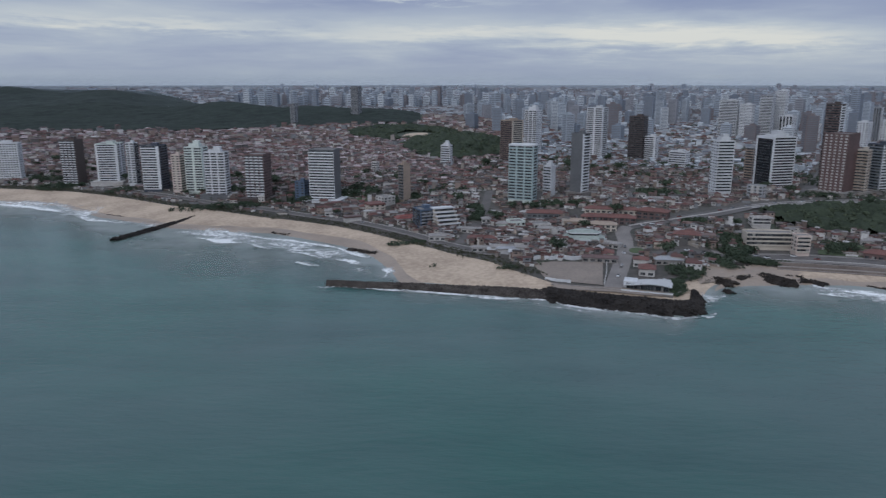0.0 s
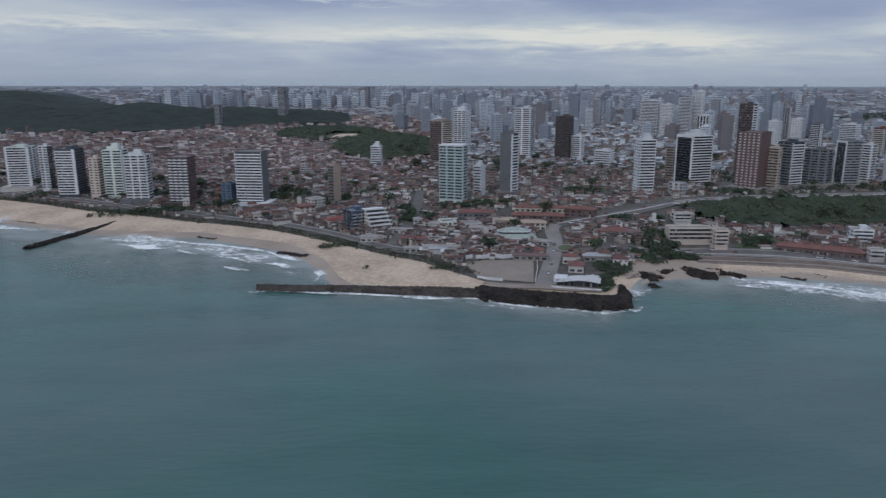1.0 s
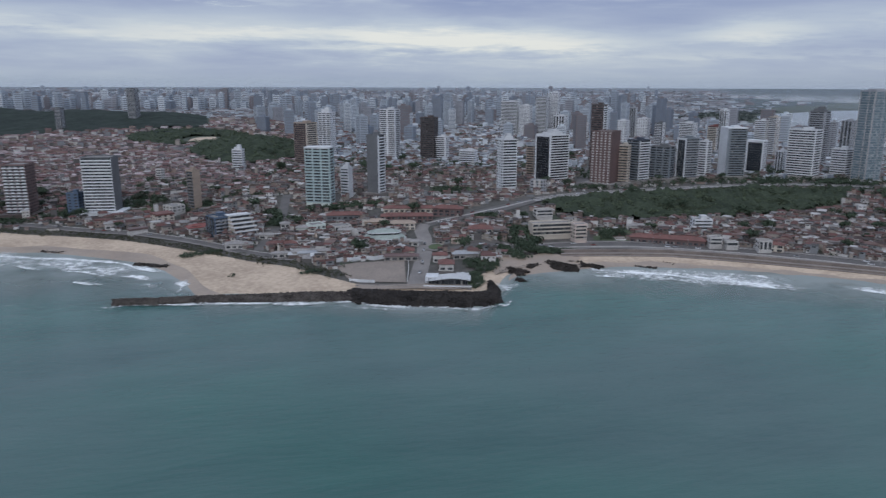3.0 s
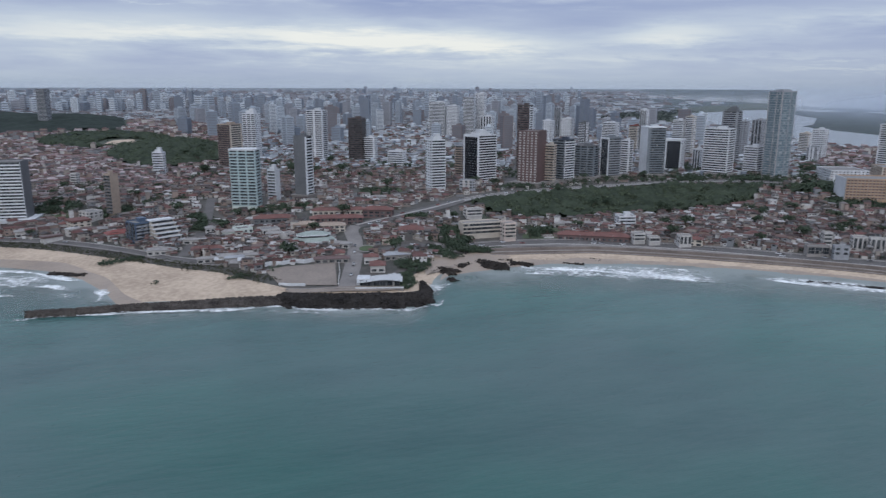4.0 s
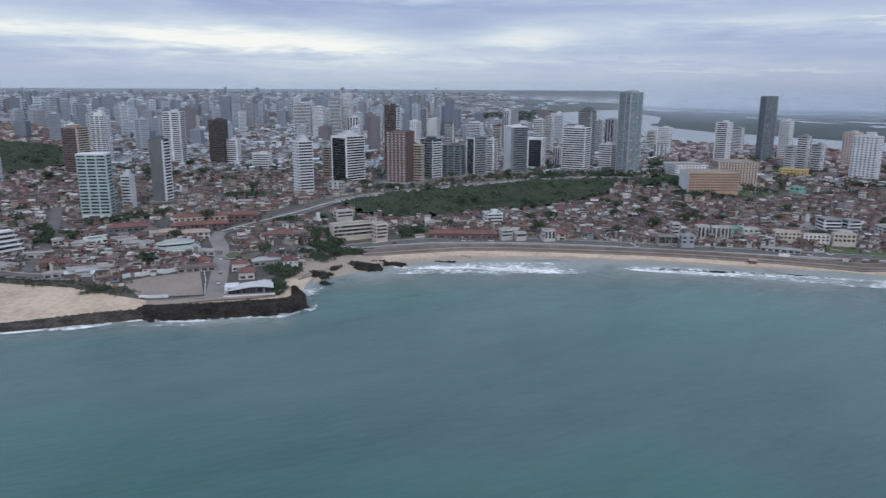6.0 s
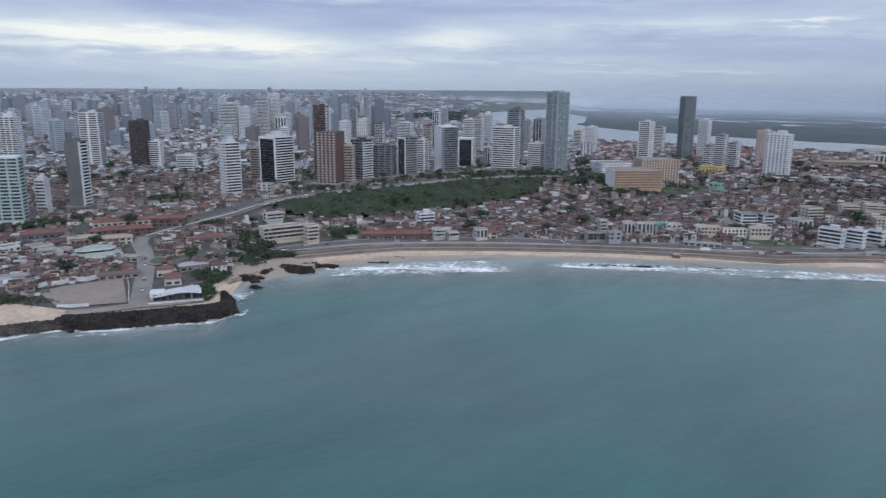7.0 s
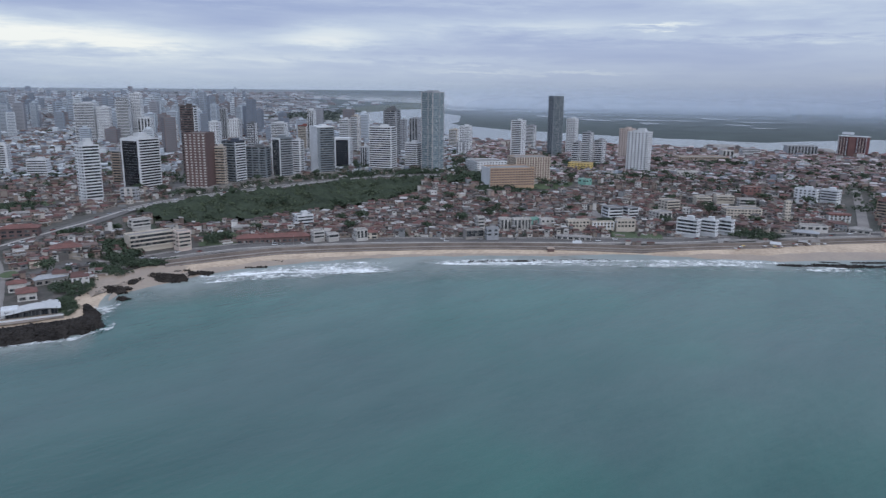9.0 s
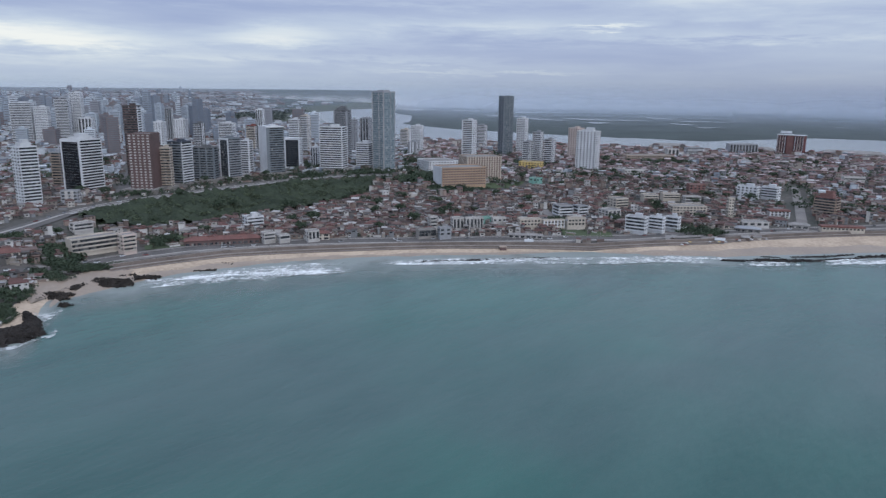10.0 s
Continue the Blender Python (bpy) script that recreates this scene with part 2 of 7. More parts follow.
M["red"] = mat("red facade", (0.2, 0.06, 0.052), (0.15, 0.045, 0.04), 0.7, 0.07, 0.5)
M["blue"] = mat("blue facade", (0.075, 0.115, 0.18), (0.055, 0.085, 0.14), 0.5, 0.07, 0.5)
M["mint"] = mat("mint facade", (0.2, 0.38, 0.33), (0.15, 0.3, 0.27), 0.7, 0.07, 0.5)
M["pond"] = mat("still pale water", (0.18, 0.198, 0.207), (0.135, 0.152, 0.16), 0.24, 0.01, 0.1)
M["brick"] = mat("red brown brick facade", (0.21, 0.11, 0.10), (0.15, 0.08, 0.074), 0.75, 0.07, 0.5)
M["slate"] = mat("blue grey facade", (0.19, 0.215, 0.24), (0.14, 0.162, 0.187), 0.5, 0.06, 0.5)
M["rock_grey"] = mat("grey brown breakwater stone", (0.088, 0.078, 0.071), (0.03, 0.026, 0.025), 0.85, 0.15, 0.9, 0.5, spec=0.15)


def pane_material(name, tones, frame_tone, rough, wide):
    """Window glass in panes between slim frames; random panes are lightened for curtains, blinds, lit walls, sky
    reflection and haze.
    """
    mt = bpy.data.materials.new(name)
    mt.use_nodes = True
    nt = mt.node_tree
    b = nt.nodes["Principled BSDF"]
    b.inputs["Roughness"].default_value = rough
    tc = nt.nodes.new("ShaderNodeTexCoord")
    sep = nt.nodes.new("ShaderNodeSeparateXYZ")
    nt.links.new(tc.outputs["Object"], sep.inputs[0])

    def m(op, a, b2):
        node = nt.nodes.new("ShaderNodeMath")
        node.operation = op
        for i, v in enumerate((a, b2)):
            if isinstance(v, (int, float)):
                node.inputs[i].default_value = v
            else:
                nt.links.new(v, node.inputs[i])
        return node.outputs[0]

    run = m("DIVIDE", m("ADD", sep.outputs[0], m("MULTIPLY", sep.outputs[1], 0.7)), wide)
    cell = nt.nodes.new("ShaderNodeCombineXYZ")
    nt.links.new(m("FLOOR", run, 0.0), cell.inputs[0])
    nt.links.new(m("FLOOR", m("DIVIDE", sep.outputs[2], 3.0), 0.0), cell.inputs[1])
    nt.links.new(m("MULTIPLY", nt.nodes.new("ShaderNodeObjectInfo").outputs["Random"], 97.0), cell.inputs[2])
    rnd = nt.nodes.new("ShaderNodeTexWhiteNoise")
    nt.links.new(cell.outputs[0], rnd.inputs["Vector"])
    rp = nt.nodes.new("ShaderNodeValToRGB")
    rp.color_ramp.interpolation = "CONSTANT"
    e = rp.color_ramp.elements
    while len(e) < len(tones):
        e.new(0.5)
    for el, (p, c) in zip(e, tones):
        el.position, el.color = p, (*c, 1)
    nt.links.new(rnd.outputs["Value"], rp.inputs[0])
    mix = nt.nodes.new("ShaderNodeMix")
    mix.data_type = "RGBA"
    nt.links.new(m("LESS_THAN", m("FRACT", run, 0.0), 0.12), mix.inputs[0])
    nt.links.new(rp.outputs[0], mix.inputs[6])
    mix.inputs[7].default_value = (*frame_tone, 1)
    nt.links.new(mix.outputs[2], b.inputs["Base Color"])
    return mt


M["window"] = pane_material("dark window glass", [(0.0, (0.022, 0.027, 0.033)), (0.4, (0.045, 0.052, 0.06)), (0.72, (0.08, 0.085, 0.093)), (0.90, (0.15, 0.15, 0.15)), (0.97, (0.28, 0.27, 0.26))], (0.11, 0.115, 0.12), 0.14, 1.9)
M["blue_glass"] = pane_material("blue curtain glass", [(0.0, (0.15, 0.205, 0.24)), (0.5, (0.19, 0.25, 0.285)), (0.82, (0.25, 0.305, 0.335)), (0.94, (0.34, 0.38, 0.40))], (0.14, 0.17, 0.19), 0.12, 2.4)
M["slate_glass"] = pane_material("slate curtain glass", [(0.0, (0.10, 0.122, 0.142)), (0.5, (0.135, 0.158, 0.178)), (0.85, (0.19, 0.21, 0.23))], (0.13, 0.15, 0.17), 0.12, 2.4)
M["black_glass"] = pane_material("black curtain glass", [(0.0, (0.014, 0.017, 0.022)), (0.7, (0.024, 0.028, 0.034)), (0.93, (0.05, 0.055, 0.06))], (0.03, 0.034, 0.04), 0.1, 2.4)
M["tile"] = mat("clay roof tile", (0.175, 0.08, 0.07), (0.105, 0.052, 0.047), 0.85, 0.15, 1.2, 0.05)
M["sheet"] = mat("fibre cement roof", (0.29, 0.28, 0.275), (0.18, 0.172, 0.17), 0.85, 0.15, 1.2, 0.05)
M["canvas"] = mat("white membrane roof", (0.47, 0.48, 0.495), (0.38, 0.39, 0.405), 0.6, 0.1, 0.8)
M["bark"] = mat("bark", (0.11, 0.085, 0.06), (0.06, 0.045, 0.035), 0.9, 0.5, 4.0)
ROOFS = [(0.133, 0.064, 0.059), (0.224, 0.219, 0.221), (0.081, 0.041, 0.038), (0.405, 0.401, 0.405), (0.115, 0.066, 0.058), (0.076, 0.07, 0.072), (0.132, 0.071, 0.066), (0.168, 0.15, 0.144), (0.06, 0.04, 0.038), (0.115, 0.105, 0.102), (0.1, 0.053, 0.049), (0.16, 0.111, 0.101), (0.053, 0.045, 0.045), (0.126, 0.056, 0.05)]
WALLS = [(0.432, 0.429, 0.432), (0.237, 0.21, 0.194), (0.141, 0.111, 0.102), (0.564, 0.564, 0.573), (0.229, 0.185, 0.165), (0.113, 0.108, 0.108), (0.31, 0.282, 0.259), (0.213, 0.225, 0.244), (0.489, 0.47, 0.451), (0.282, 0.221, 0.197)]
# far walls, district and far roofs: aerial haze is put into these blue-grey colours
HAZED_WALLS = [(0.30, 0.345, 0.40), (0.40, 0.455, 0.515), (0.225, 0.262, 0.315), (0.29, 0.295, 0.325), (0.46, 0.515, 0.575), (0.17, 0.20, 0.25), (0.18, 0.155, 0.16), (0.36, 0.405, 0.455), (0.52, 0.565, 0.61)]
HAZED_DISTRICT = [(0.342, 0.365, 0.391), (0.228, 0.24, 0.258), (0.437, 0.47, 0.505), (0.133, 0.075, 0.068), (0.171, 0.18, 0.196), (0.285, 0.29, 0.299), (0.104, 0.065, 0.062), (0.494, 0.53, 0.567), (0.152, 0.12, 0.113)]
HAZED_ROOFS = [(0.12, 0.12, 0.13), (0.20, 0.205, 0.22), (0.105, 0.09, 0.092), (0.30, 0.31, 0.325), (0.085, 0.09, 0.10), (0.13, 0.105, 0.108), (0.16, 0.165, 0.18)]
LEAVES = [(0.9, 0.93, 0.88), (1.0, 1.0, 0.95), (1.08, 1.06, 0.98), (0.85, 0.88, 0.85), (1.0, 1.05, 0.93)]
UPLAND = [(0.14, 0.073, 0.072), (0.195, 0.153, 0.154), (0.104, 0.065, 0.067), (0.415, 0.352, 0.359), (0.158, 0.084, 0.081), (0.073, 0.057, 0.061), (0.232, 0.183, 0.185), (0.122, 0.069, 0.068), (0.092, 0.068, 0.07), (0.177, 0.11, 0.108), (0.293, 0.242, 0.247)]
M["upland_roofs"] = mat("mixed weathered roofs", (1.0, 1.0, 1.0), (0.75, 0.75, 0.76), 0.85, 0.06, 0.6, 0.0, 0, "island", UPLAND)
M["roofs"] = mat("mixed roofs", (1.0, 1.0, 1.0), (0.7, 0.69, 0.68), 0.85, 0.1, 1.0, 0.0, 0, "island", ROOFS)
M["walls"] = mat("mixed house walls", (1.0, 1.0, 1.0), (0.75, 0.74, 0.72), 0.85, 0.1, 1.0, 0.0, 0, "island", WALLS)
M["roof"] = mat("house roof", (1.0, 1.0, 1.0), (0.7, 0.69, 0.68), 0.85, 0.12, 1.0, 0.04, 0, "object", ROOFS)
M["wall"] = mat("house wall", (1.0, 1.0, 1.0), (0.75, 0.74, 0.72), 0.85, 0.12, 1.0, 0.0, 0, "object", WALLS)
# distant walls, windows and roofs carry haze in their base colour
M["far_wall"] = mat("haze tinted distant tower walls", (1.0, 1.0, 1.0), (0.85, 0.85, 0.86), 0.8, 0.03, 0.3, 0.0, 0, "island", HAZED_WALLS)
M["far_tower"] = mat("haze tinted distant tower shell", (1.0, 1.0, 1.0), (0.85, 0.85, 0.86), 0.8, 0.03, 0.3, 0.0, 0, "object", HAZED_WALLS)
M["far_glass"] = mat("haze tinted distant window rows", (0.17, 0.185, 0.215), (0.12, 0.135, 0.16), 0.4, 0.1, 0.5)
M["far_roofs"] = mat("haze tinted distant roofs", (1.0, 1.0, 1.0), (0.8, 0.8, 0.81), 0.85, 0.03, 0.3, 0.0, 0, "island", HAZED_ROOFS)
# canopy painted darker and crowns lighter, so the crowns look lit above shaded gaps
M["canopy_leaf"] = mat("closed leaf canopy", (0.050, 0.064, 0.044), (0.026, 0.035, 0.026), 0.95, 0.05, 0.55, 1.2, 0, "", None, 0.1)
M["crown_leaf"] = mat("crown leaves painted as if sunlit", (0.092, 0.114, 0.08), (0.058, 0.074, 0.055), 0.85, 0.08, 1.0, 0.0, 0, "island", LEAVES, 0.1)
M["dune_leaf"] = mat("dune scrub leaves", (0.075, 0.078, 0.05), (0.042, 0.045, 0.034), 0.9, 0.08, 1.0, 0.0, 0, "island", LEAVES, 0.1)
M["district_roofs"] = mat("haze tinted mixed district roofs", (1.0, 1.0, 1.0), (0.75, 0.75, 0.76), 0.85, 0.06, 0.6, 0.0, 0, "island", HAZED_DISTRICT)
M["leaf"] = mat("leaves", (0.066, 0.088, 0.064), (0.04, 0.056, 0.043), 0.8, 0.08, 1.0, 0.0, 0, "island", LEAVES, 0.1)
# leaf colour of the far hills, given a bluish haze tint
M["far_leaf"] = mat("haze tinted distant woods", (0.036, 0.048, 0.042), (0.02, 0.028, 0.026), 0.9, 0.02, 0.12, 2.5, 0, "", None, 0.1)


def sea_material():
    mt = bpy.data.materials.new("sea water")
    mt.use_nodes = True
    nt = mt.node_tree
    b = nt.nodes["Principled BSDF"]
    b.inputs["Roughness"].default_value, b.inputs["IOR"].default_value = 0.22, 1.33
    geo = nt.nodes.new("ShaderNodeNewGeometry")
    mp = nt.nodes.new("ShaderNodeMapping")
    mp.inputs["Rotation"].default_value = (0, 0, radians(20))
    mp.inputs["Scale"].default_value = (0.35, 1.0, 1.0)
    nt.links.new(geo.outputs["Position"], mp.inputs[0])
    tones = []
    for sc, det in ((0.0045, 4), (0.02, 4), (0.32, 5)):
        no = nt.nodes.new("ShaderNodeTexNoise")
        no.inputs["Scale"].default_value, no.inputs["Detail"].default_value, no.inputs["Roughness"].default_value = sc, det, 0.6
        nt.links.new(mp.outputs[0], no.inputs["Vector"])
        tones.append(no.outputs[0])
    mix = nt.nodes.new("ShaderNodeMath")
    mix.operation = "MULTIPLY_ADD"
    mix.inputs[1].default_value = 0.45
    nt.links.new(tones[1], mix.inputs[0])
    k = nt.nodes.new("ShaderNodeMath")
    k.operation = "MULTIPLY"
    k.inputs[1].default_value = 0.55
    nt.links.new(tones[0], k.inputs[0])
    nt.links.new(k.outputs[0], mix.inputs[2])
    rp = nt.nodes.new("ShaderNodeValToRGB")
    e = rp.color_ramp.elements
    e[0].position, e[0].color, e[1].position, e[1].color = 0.36, (0.028, 0.083, 0.082, 1), 0.64, (0.069, 0.136, 0.130, 1)
    nt.links.new(mix.outputs[0], rp.inputs[0])
    wide = nt.nodes.new("ShaderNodeTexNoise")
    wide.inputs["Scale"].default_value, wide.inputs["Detail"].default_value = 0.006, 3
    nt.links.new(geo.outputs["Position"], wide.inputs["Vector"])
    hue = nt.nodes.new("ShaderNodeValToRGB")
    e = hue.color_ramp.elements
    e[0].position, e[0].color, e[1].position, e[1].color = 0.38, (1.0, 0.93, 0.96, 1), 0.62, (0.68, 1.0, 0.93, 1)
    nt.links.new(wide.outputs[0], hue.inputs[0])
    tint = nt.nodes.new("ShaderNodeMix")
    tint.data_type, tint.blend_type = "RGBA", "MULTIPLY"
    tint.inputs[0].default_value = 1.0
    nt.links.new(rp.outputs[0], tint.inputs[6])
    nt.links.new(hue.outputs[0], tint.inputs[7])
    nt.links.new(tint.outputs[2], b.inputs["Base Color"])
    h = nt.nodes.new("ShaderNodeMath")
    h.operation = "MULTIPLY_ADD"
    h.inputs[1].default_value = 3.0
    nt.links.new(tones[1], h.inputs[0])
    nt.links.new(tones[2], h.inputs[2])
    bp = nt.nodes.new("ShaderNodeBump")
    bp.inputs["Strength"].default_value, bp.inputs["Distance"].default_value = 0.35, 1.0
    nt.links.new(h.outputs[0], bp.inputs["Height"])
    nt.links.new(bp.outputs[0], b.inputs["Normal"])
    return mt


def foam_material():
    mt = bpy.data.materials.new("sea foam")
    mt.use_nodes = True
    nt = mt.node_tree
    b = nt.nodes["Principled BSDF"]
    b.inputs["Base Color"].default_value, b.inputs["Roughness"].default_value = (0.74, 0.77, 0.78, 1), 0.9
    geo = nt.nodes.new("ShaderNodeNewGeometry")
    parts = []
    for sc, det in ((0.055, 4), (0.24, 5)):
        no = nt.nodes.new("ShaderNodeTexNoise")
        no.inputs["Scale"].default_value, no.inputs["Detail"].default_value, no.inputs["Roughness"].default_value = sc, det, 0.65
        nt.links.new(geo.outputs["Position"], no.inputs["Vector"])
        parts.append(no.outputs[0])
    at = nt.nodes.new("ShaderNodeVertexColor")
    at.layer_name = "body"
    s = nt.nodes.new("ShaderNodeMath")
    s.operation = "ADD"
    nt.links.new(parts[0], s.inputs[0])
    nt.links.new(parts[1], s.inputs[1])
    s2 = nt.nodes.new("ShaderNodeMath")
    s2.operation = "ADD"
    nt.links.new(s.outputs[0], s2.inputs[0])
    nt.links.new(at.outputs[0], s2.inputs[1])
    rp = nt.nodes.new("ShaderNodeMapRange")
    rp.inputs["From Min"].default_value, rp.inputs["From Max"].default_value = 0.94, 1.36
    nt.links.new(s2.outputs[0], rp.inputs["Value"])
    clear = nt.nodes.new("ShaderNodeBsdfTransparent")
    mx = nt.nodes.new("ShaderNodeMixShader")
    nt.links.new(rp.outputs[0], mx.inputs[0])
    nt.links.new(clear.outputs[0], mx.inputs[1])
    nt.links.new(b.outputs[0], mx.inputs[2])
    nt.links.new(mx.outputs[0], nt.nodes["Material Output"].inputs[0])
    return mt


def shallow_material():
    """Water with stirred-up sand, its colour also lightened for sky reflection, thinning out to seaward."""
    mt = bpy.data.materials.new("shallow water")
    mt.use_nodes = True
    nt = mt.node_tree
    b = nt.nodes["Principled BSDF"]
    b.inputs["Roughness"].default_value, b.inputs["IOR"].default_value = 0.3, 1.33
    b.inputs["Base Color"].default_value = (0.24, 0.278, 0.27, 1)
    geo = nt.nodes.new("ShaderNodeNewGeometry")
    no = nt.nodes.new("ShaderNodeTexNoise")
    no.inputs["Scale"].default_value, no.inputs["Detail"].default_value = 0.025, 5
    nt.links.new(geo.outputs["Position"], no.inputs["Vector"])
    at = nt.nodes.new("ShaderNodeVertexColor")
    at.layer_name = "body"
    k = nt.nodes.new("ShaderNodeMath")
    k.operation = "MULTIPLY"
    nt.links.new(no.outputs[0], k.inputs[0])
    nt.links.new(at.outputs[0], k.inputs[1])
    rp = nt.nodes.new("ShaderNodeMapRange")
    rp.inputs["From Min"].default_value, rp.inputs["From Max"].default_value, rp.inputs["To Max"].default_value = 0.05, 0.6, 0.85
    nt.links.new(k.outputs[0], rp.inputs["Value"])
    clear = nt.nodes.new("ShaderNodeBsdfTransparent")
    mx = nt.nodes.new("ShaderNodeMixShader")
    nt.links.new(rp.outputs[0], mx.inputs[0])
    nt.links.new(clear.outputs[0], mx.inputs[1])
    nt.links.new(b.outputs[0], mx.inputs[2])
    nt.links.new(mx.outputs[0], nt.nodes["Material Output"].inputs[0])
    return mt


# see-through surface that imitates haze; the body attribute sets how thick
def haze_material(name, tone):
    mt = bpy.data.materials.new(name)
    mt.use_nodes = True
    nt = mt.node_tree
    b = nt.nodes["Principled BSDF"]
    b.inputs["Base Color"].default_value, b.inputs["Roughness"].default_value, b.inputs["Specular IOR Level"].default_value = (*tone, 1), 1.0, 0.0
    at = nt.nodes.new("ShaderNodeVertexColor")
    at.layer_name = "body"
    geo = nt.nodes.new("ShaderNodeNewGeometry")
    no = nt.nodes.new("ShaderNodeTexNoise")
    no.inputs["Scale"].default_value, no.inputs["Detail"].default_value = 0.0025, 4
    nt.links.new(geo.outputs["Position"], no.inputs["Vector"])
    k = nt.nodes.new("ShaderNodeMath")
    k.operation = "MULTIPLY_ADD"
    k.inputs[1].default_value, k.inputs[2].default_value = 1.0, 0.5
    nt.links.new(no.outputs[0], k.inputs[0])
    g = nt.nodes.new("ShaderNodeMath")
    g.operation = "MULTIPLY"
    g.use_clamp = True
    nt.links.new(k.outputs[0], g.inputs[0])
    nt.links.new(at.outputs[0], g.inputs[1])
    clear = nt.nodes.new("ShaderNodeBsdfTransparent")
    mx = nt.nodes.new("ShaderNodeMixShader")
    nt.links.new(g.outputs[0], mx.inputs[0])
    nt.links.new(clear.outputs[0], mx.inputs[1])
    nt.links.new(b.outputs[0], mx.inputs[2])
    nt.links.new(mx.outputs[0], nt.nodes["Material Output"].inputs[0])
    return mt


M["mist"] = haze_material("mist", (0.49, 0.57, 0.70))
M["pale_mist"] = haze_material("pale mist", (0.78, 0.82, 0.88))
M["kerb"] = mat("pale worn concrete", (0.38, 0.363, 0.35), (0.26, 0.247, 0.24), 0.9, 0.1, 1.2, 0.02)
M["green_roof"] = mat("weathered pale green roof", (0.31, 0.355, 0.335), (0.22, 0.26, 0.245), 0.8, 0.1, 0.8)
M["pale_rail"] = mat("pale painted railing wall", (0.47, 0.46, 0.45), (0.33, 0.32, 0.31), 0.85, 0.1, 1.2, 0.02)
M["ledge"] = mat("pale wall ledge", (0.29, 0.262, 0.245), (0.18, 0.163, 0.152), 0.9, 0.1, 1.2, 0.03)
M["shallow"] = shallow_material()
M["sea"] = sea_material()
M["foam"] = foam_material()


# ---- mesh helpers ----
def solid(name, verts, faces, mats, index=None, smooth=False):
    me = bpy.data.meshes.new(name)
    me.from_pydata(verts, [], faces)
    for k in mats:
        me.materials.append(M[k])
    if index is not None:
        me.polygons.foreach_set("material_index", index)
    if smooth:
        me.polygons.foreach_set("use_smooth", [True] * len(me.polygons))
    me.update()
    return me


class Heap:
    """Collects many small pieces for one mesh."""

    def __init__(self):
        self.v, self.f, self.m = [], [], []

    def add(self, verts, faces, m=0):
        n = len(self.v)
        self.v.extend(verts)
        self.f.extend([tuple(i + n for i in f) for f in faces])
        self.m.extend([m] * len(faces))

    def box(self, x0, x1, y0, y1, z0, z1, m=0, place=None, bottom=False):
        vs = [(x0, y0, z0), (x1, y0, z0), (x1, y1, z0), (x0, y1, z0), (x0, y0, z1), (x1, y0, z1), (x1, y1, z1), (x0, y1, z1)]
        if place is not None:
            vs = [tuple(place @ Vector(v)) for v in vs]
        fs = [(0, 1, 5, 4), (1, 2, 6, 5), (2, 3, 7, 6), (3, 0, 4, 7), (4, 5, 6, 7)]
        if bottom:
            fs.append((3, 2, 1, 0))
        self.add(vs, fs, m)

    def mesh(self, name, mats, smooth=False):
        return solid(name, self.v, self.f, mats, self.m, smooth)


def thing(name, label, category, m=None, group="", kind=""):
    """An Empty at a thing's base."""
    ob = new(name)
    ob.empty_display_size = 1.0
    if m is not None:
        ob.matrix_basis = m
    return tagged(ob, label, category, group, kind)


def piece(name, mesh, parent, label="", m=None):
    """A part of a thing, from a mesh that may be shared."""
    ob = new(name, mesh)
    ob.parent = parent
    if m is not None:
        ob.matrix_basis = m
    if label:
        tagged(ob, label)
    return ob


def stand(a, r, turn=0.0, up=0.0):
    """A pose on the ground whose -y side faces the camera, then turned."""
    p = spot(a, r, up)
    return pose(p.x, p.y, p.z, 0, 0, -a + turn)


def structure(name, mesh, label, category):
    return tagged(new(name, mesh), label, category, kind="structure")


# ---- sea and ground ----
def sea():
    rings, spokes = [0] + list(np.geomspace(60, 4950, 34)), 96
    v = [(0, 0, 0)] + [(r * math.sin(k * math.tau / spokes), r * math.cos(k * math.tau / spokes), 0) for r in rings[1:] for k in range(spokes)]
    f = [(0, 1 + (k + 1) % spokes, 1 + k) for k in range(spokes)]
    for i in range(len(rings) - 2):
        o, p = 1 + i * spokes, 1 + (i + 1) * spokes
        f += [(o + k, o + (k + 1) % spokes, p + (k + 1) % spokes, p + k) for k in range(spokes)]
    structure("water", solid("water", v, f, ["sea"]), "calm teal green sea under an overcast sky", "sea")


sea()


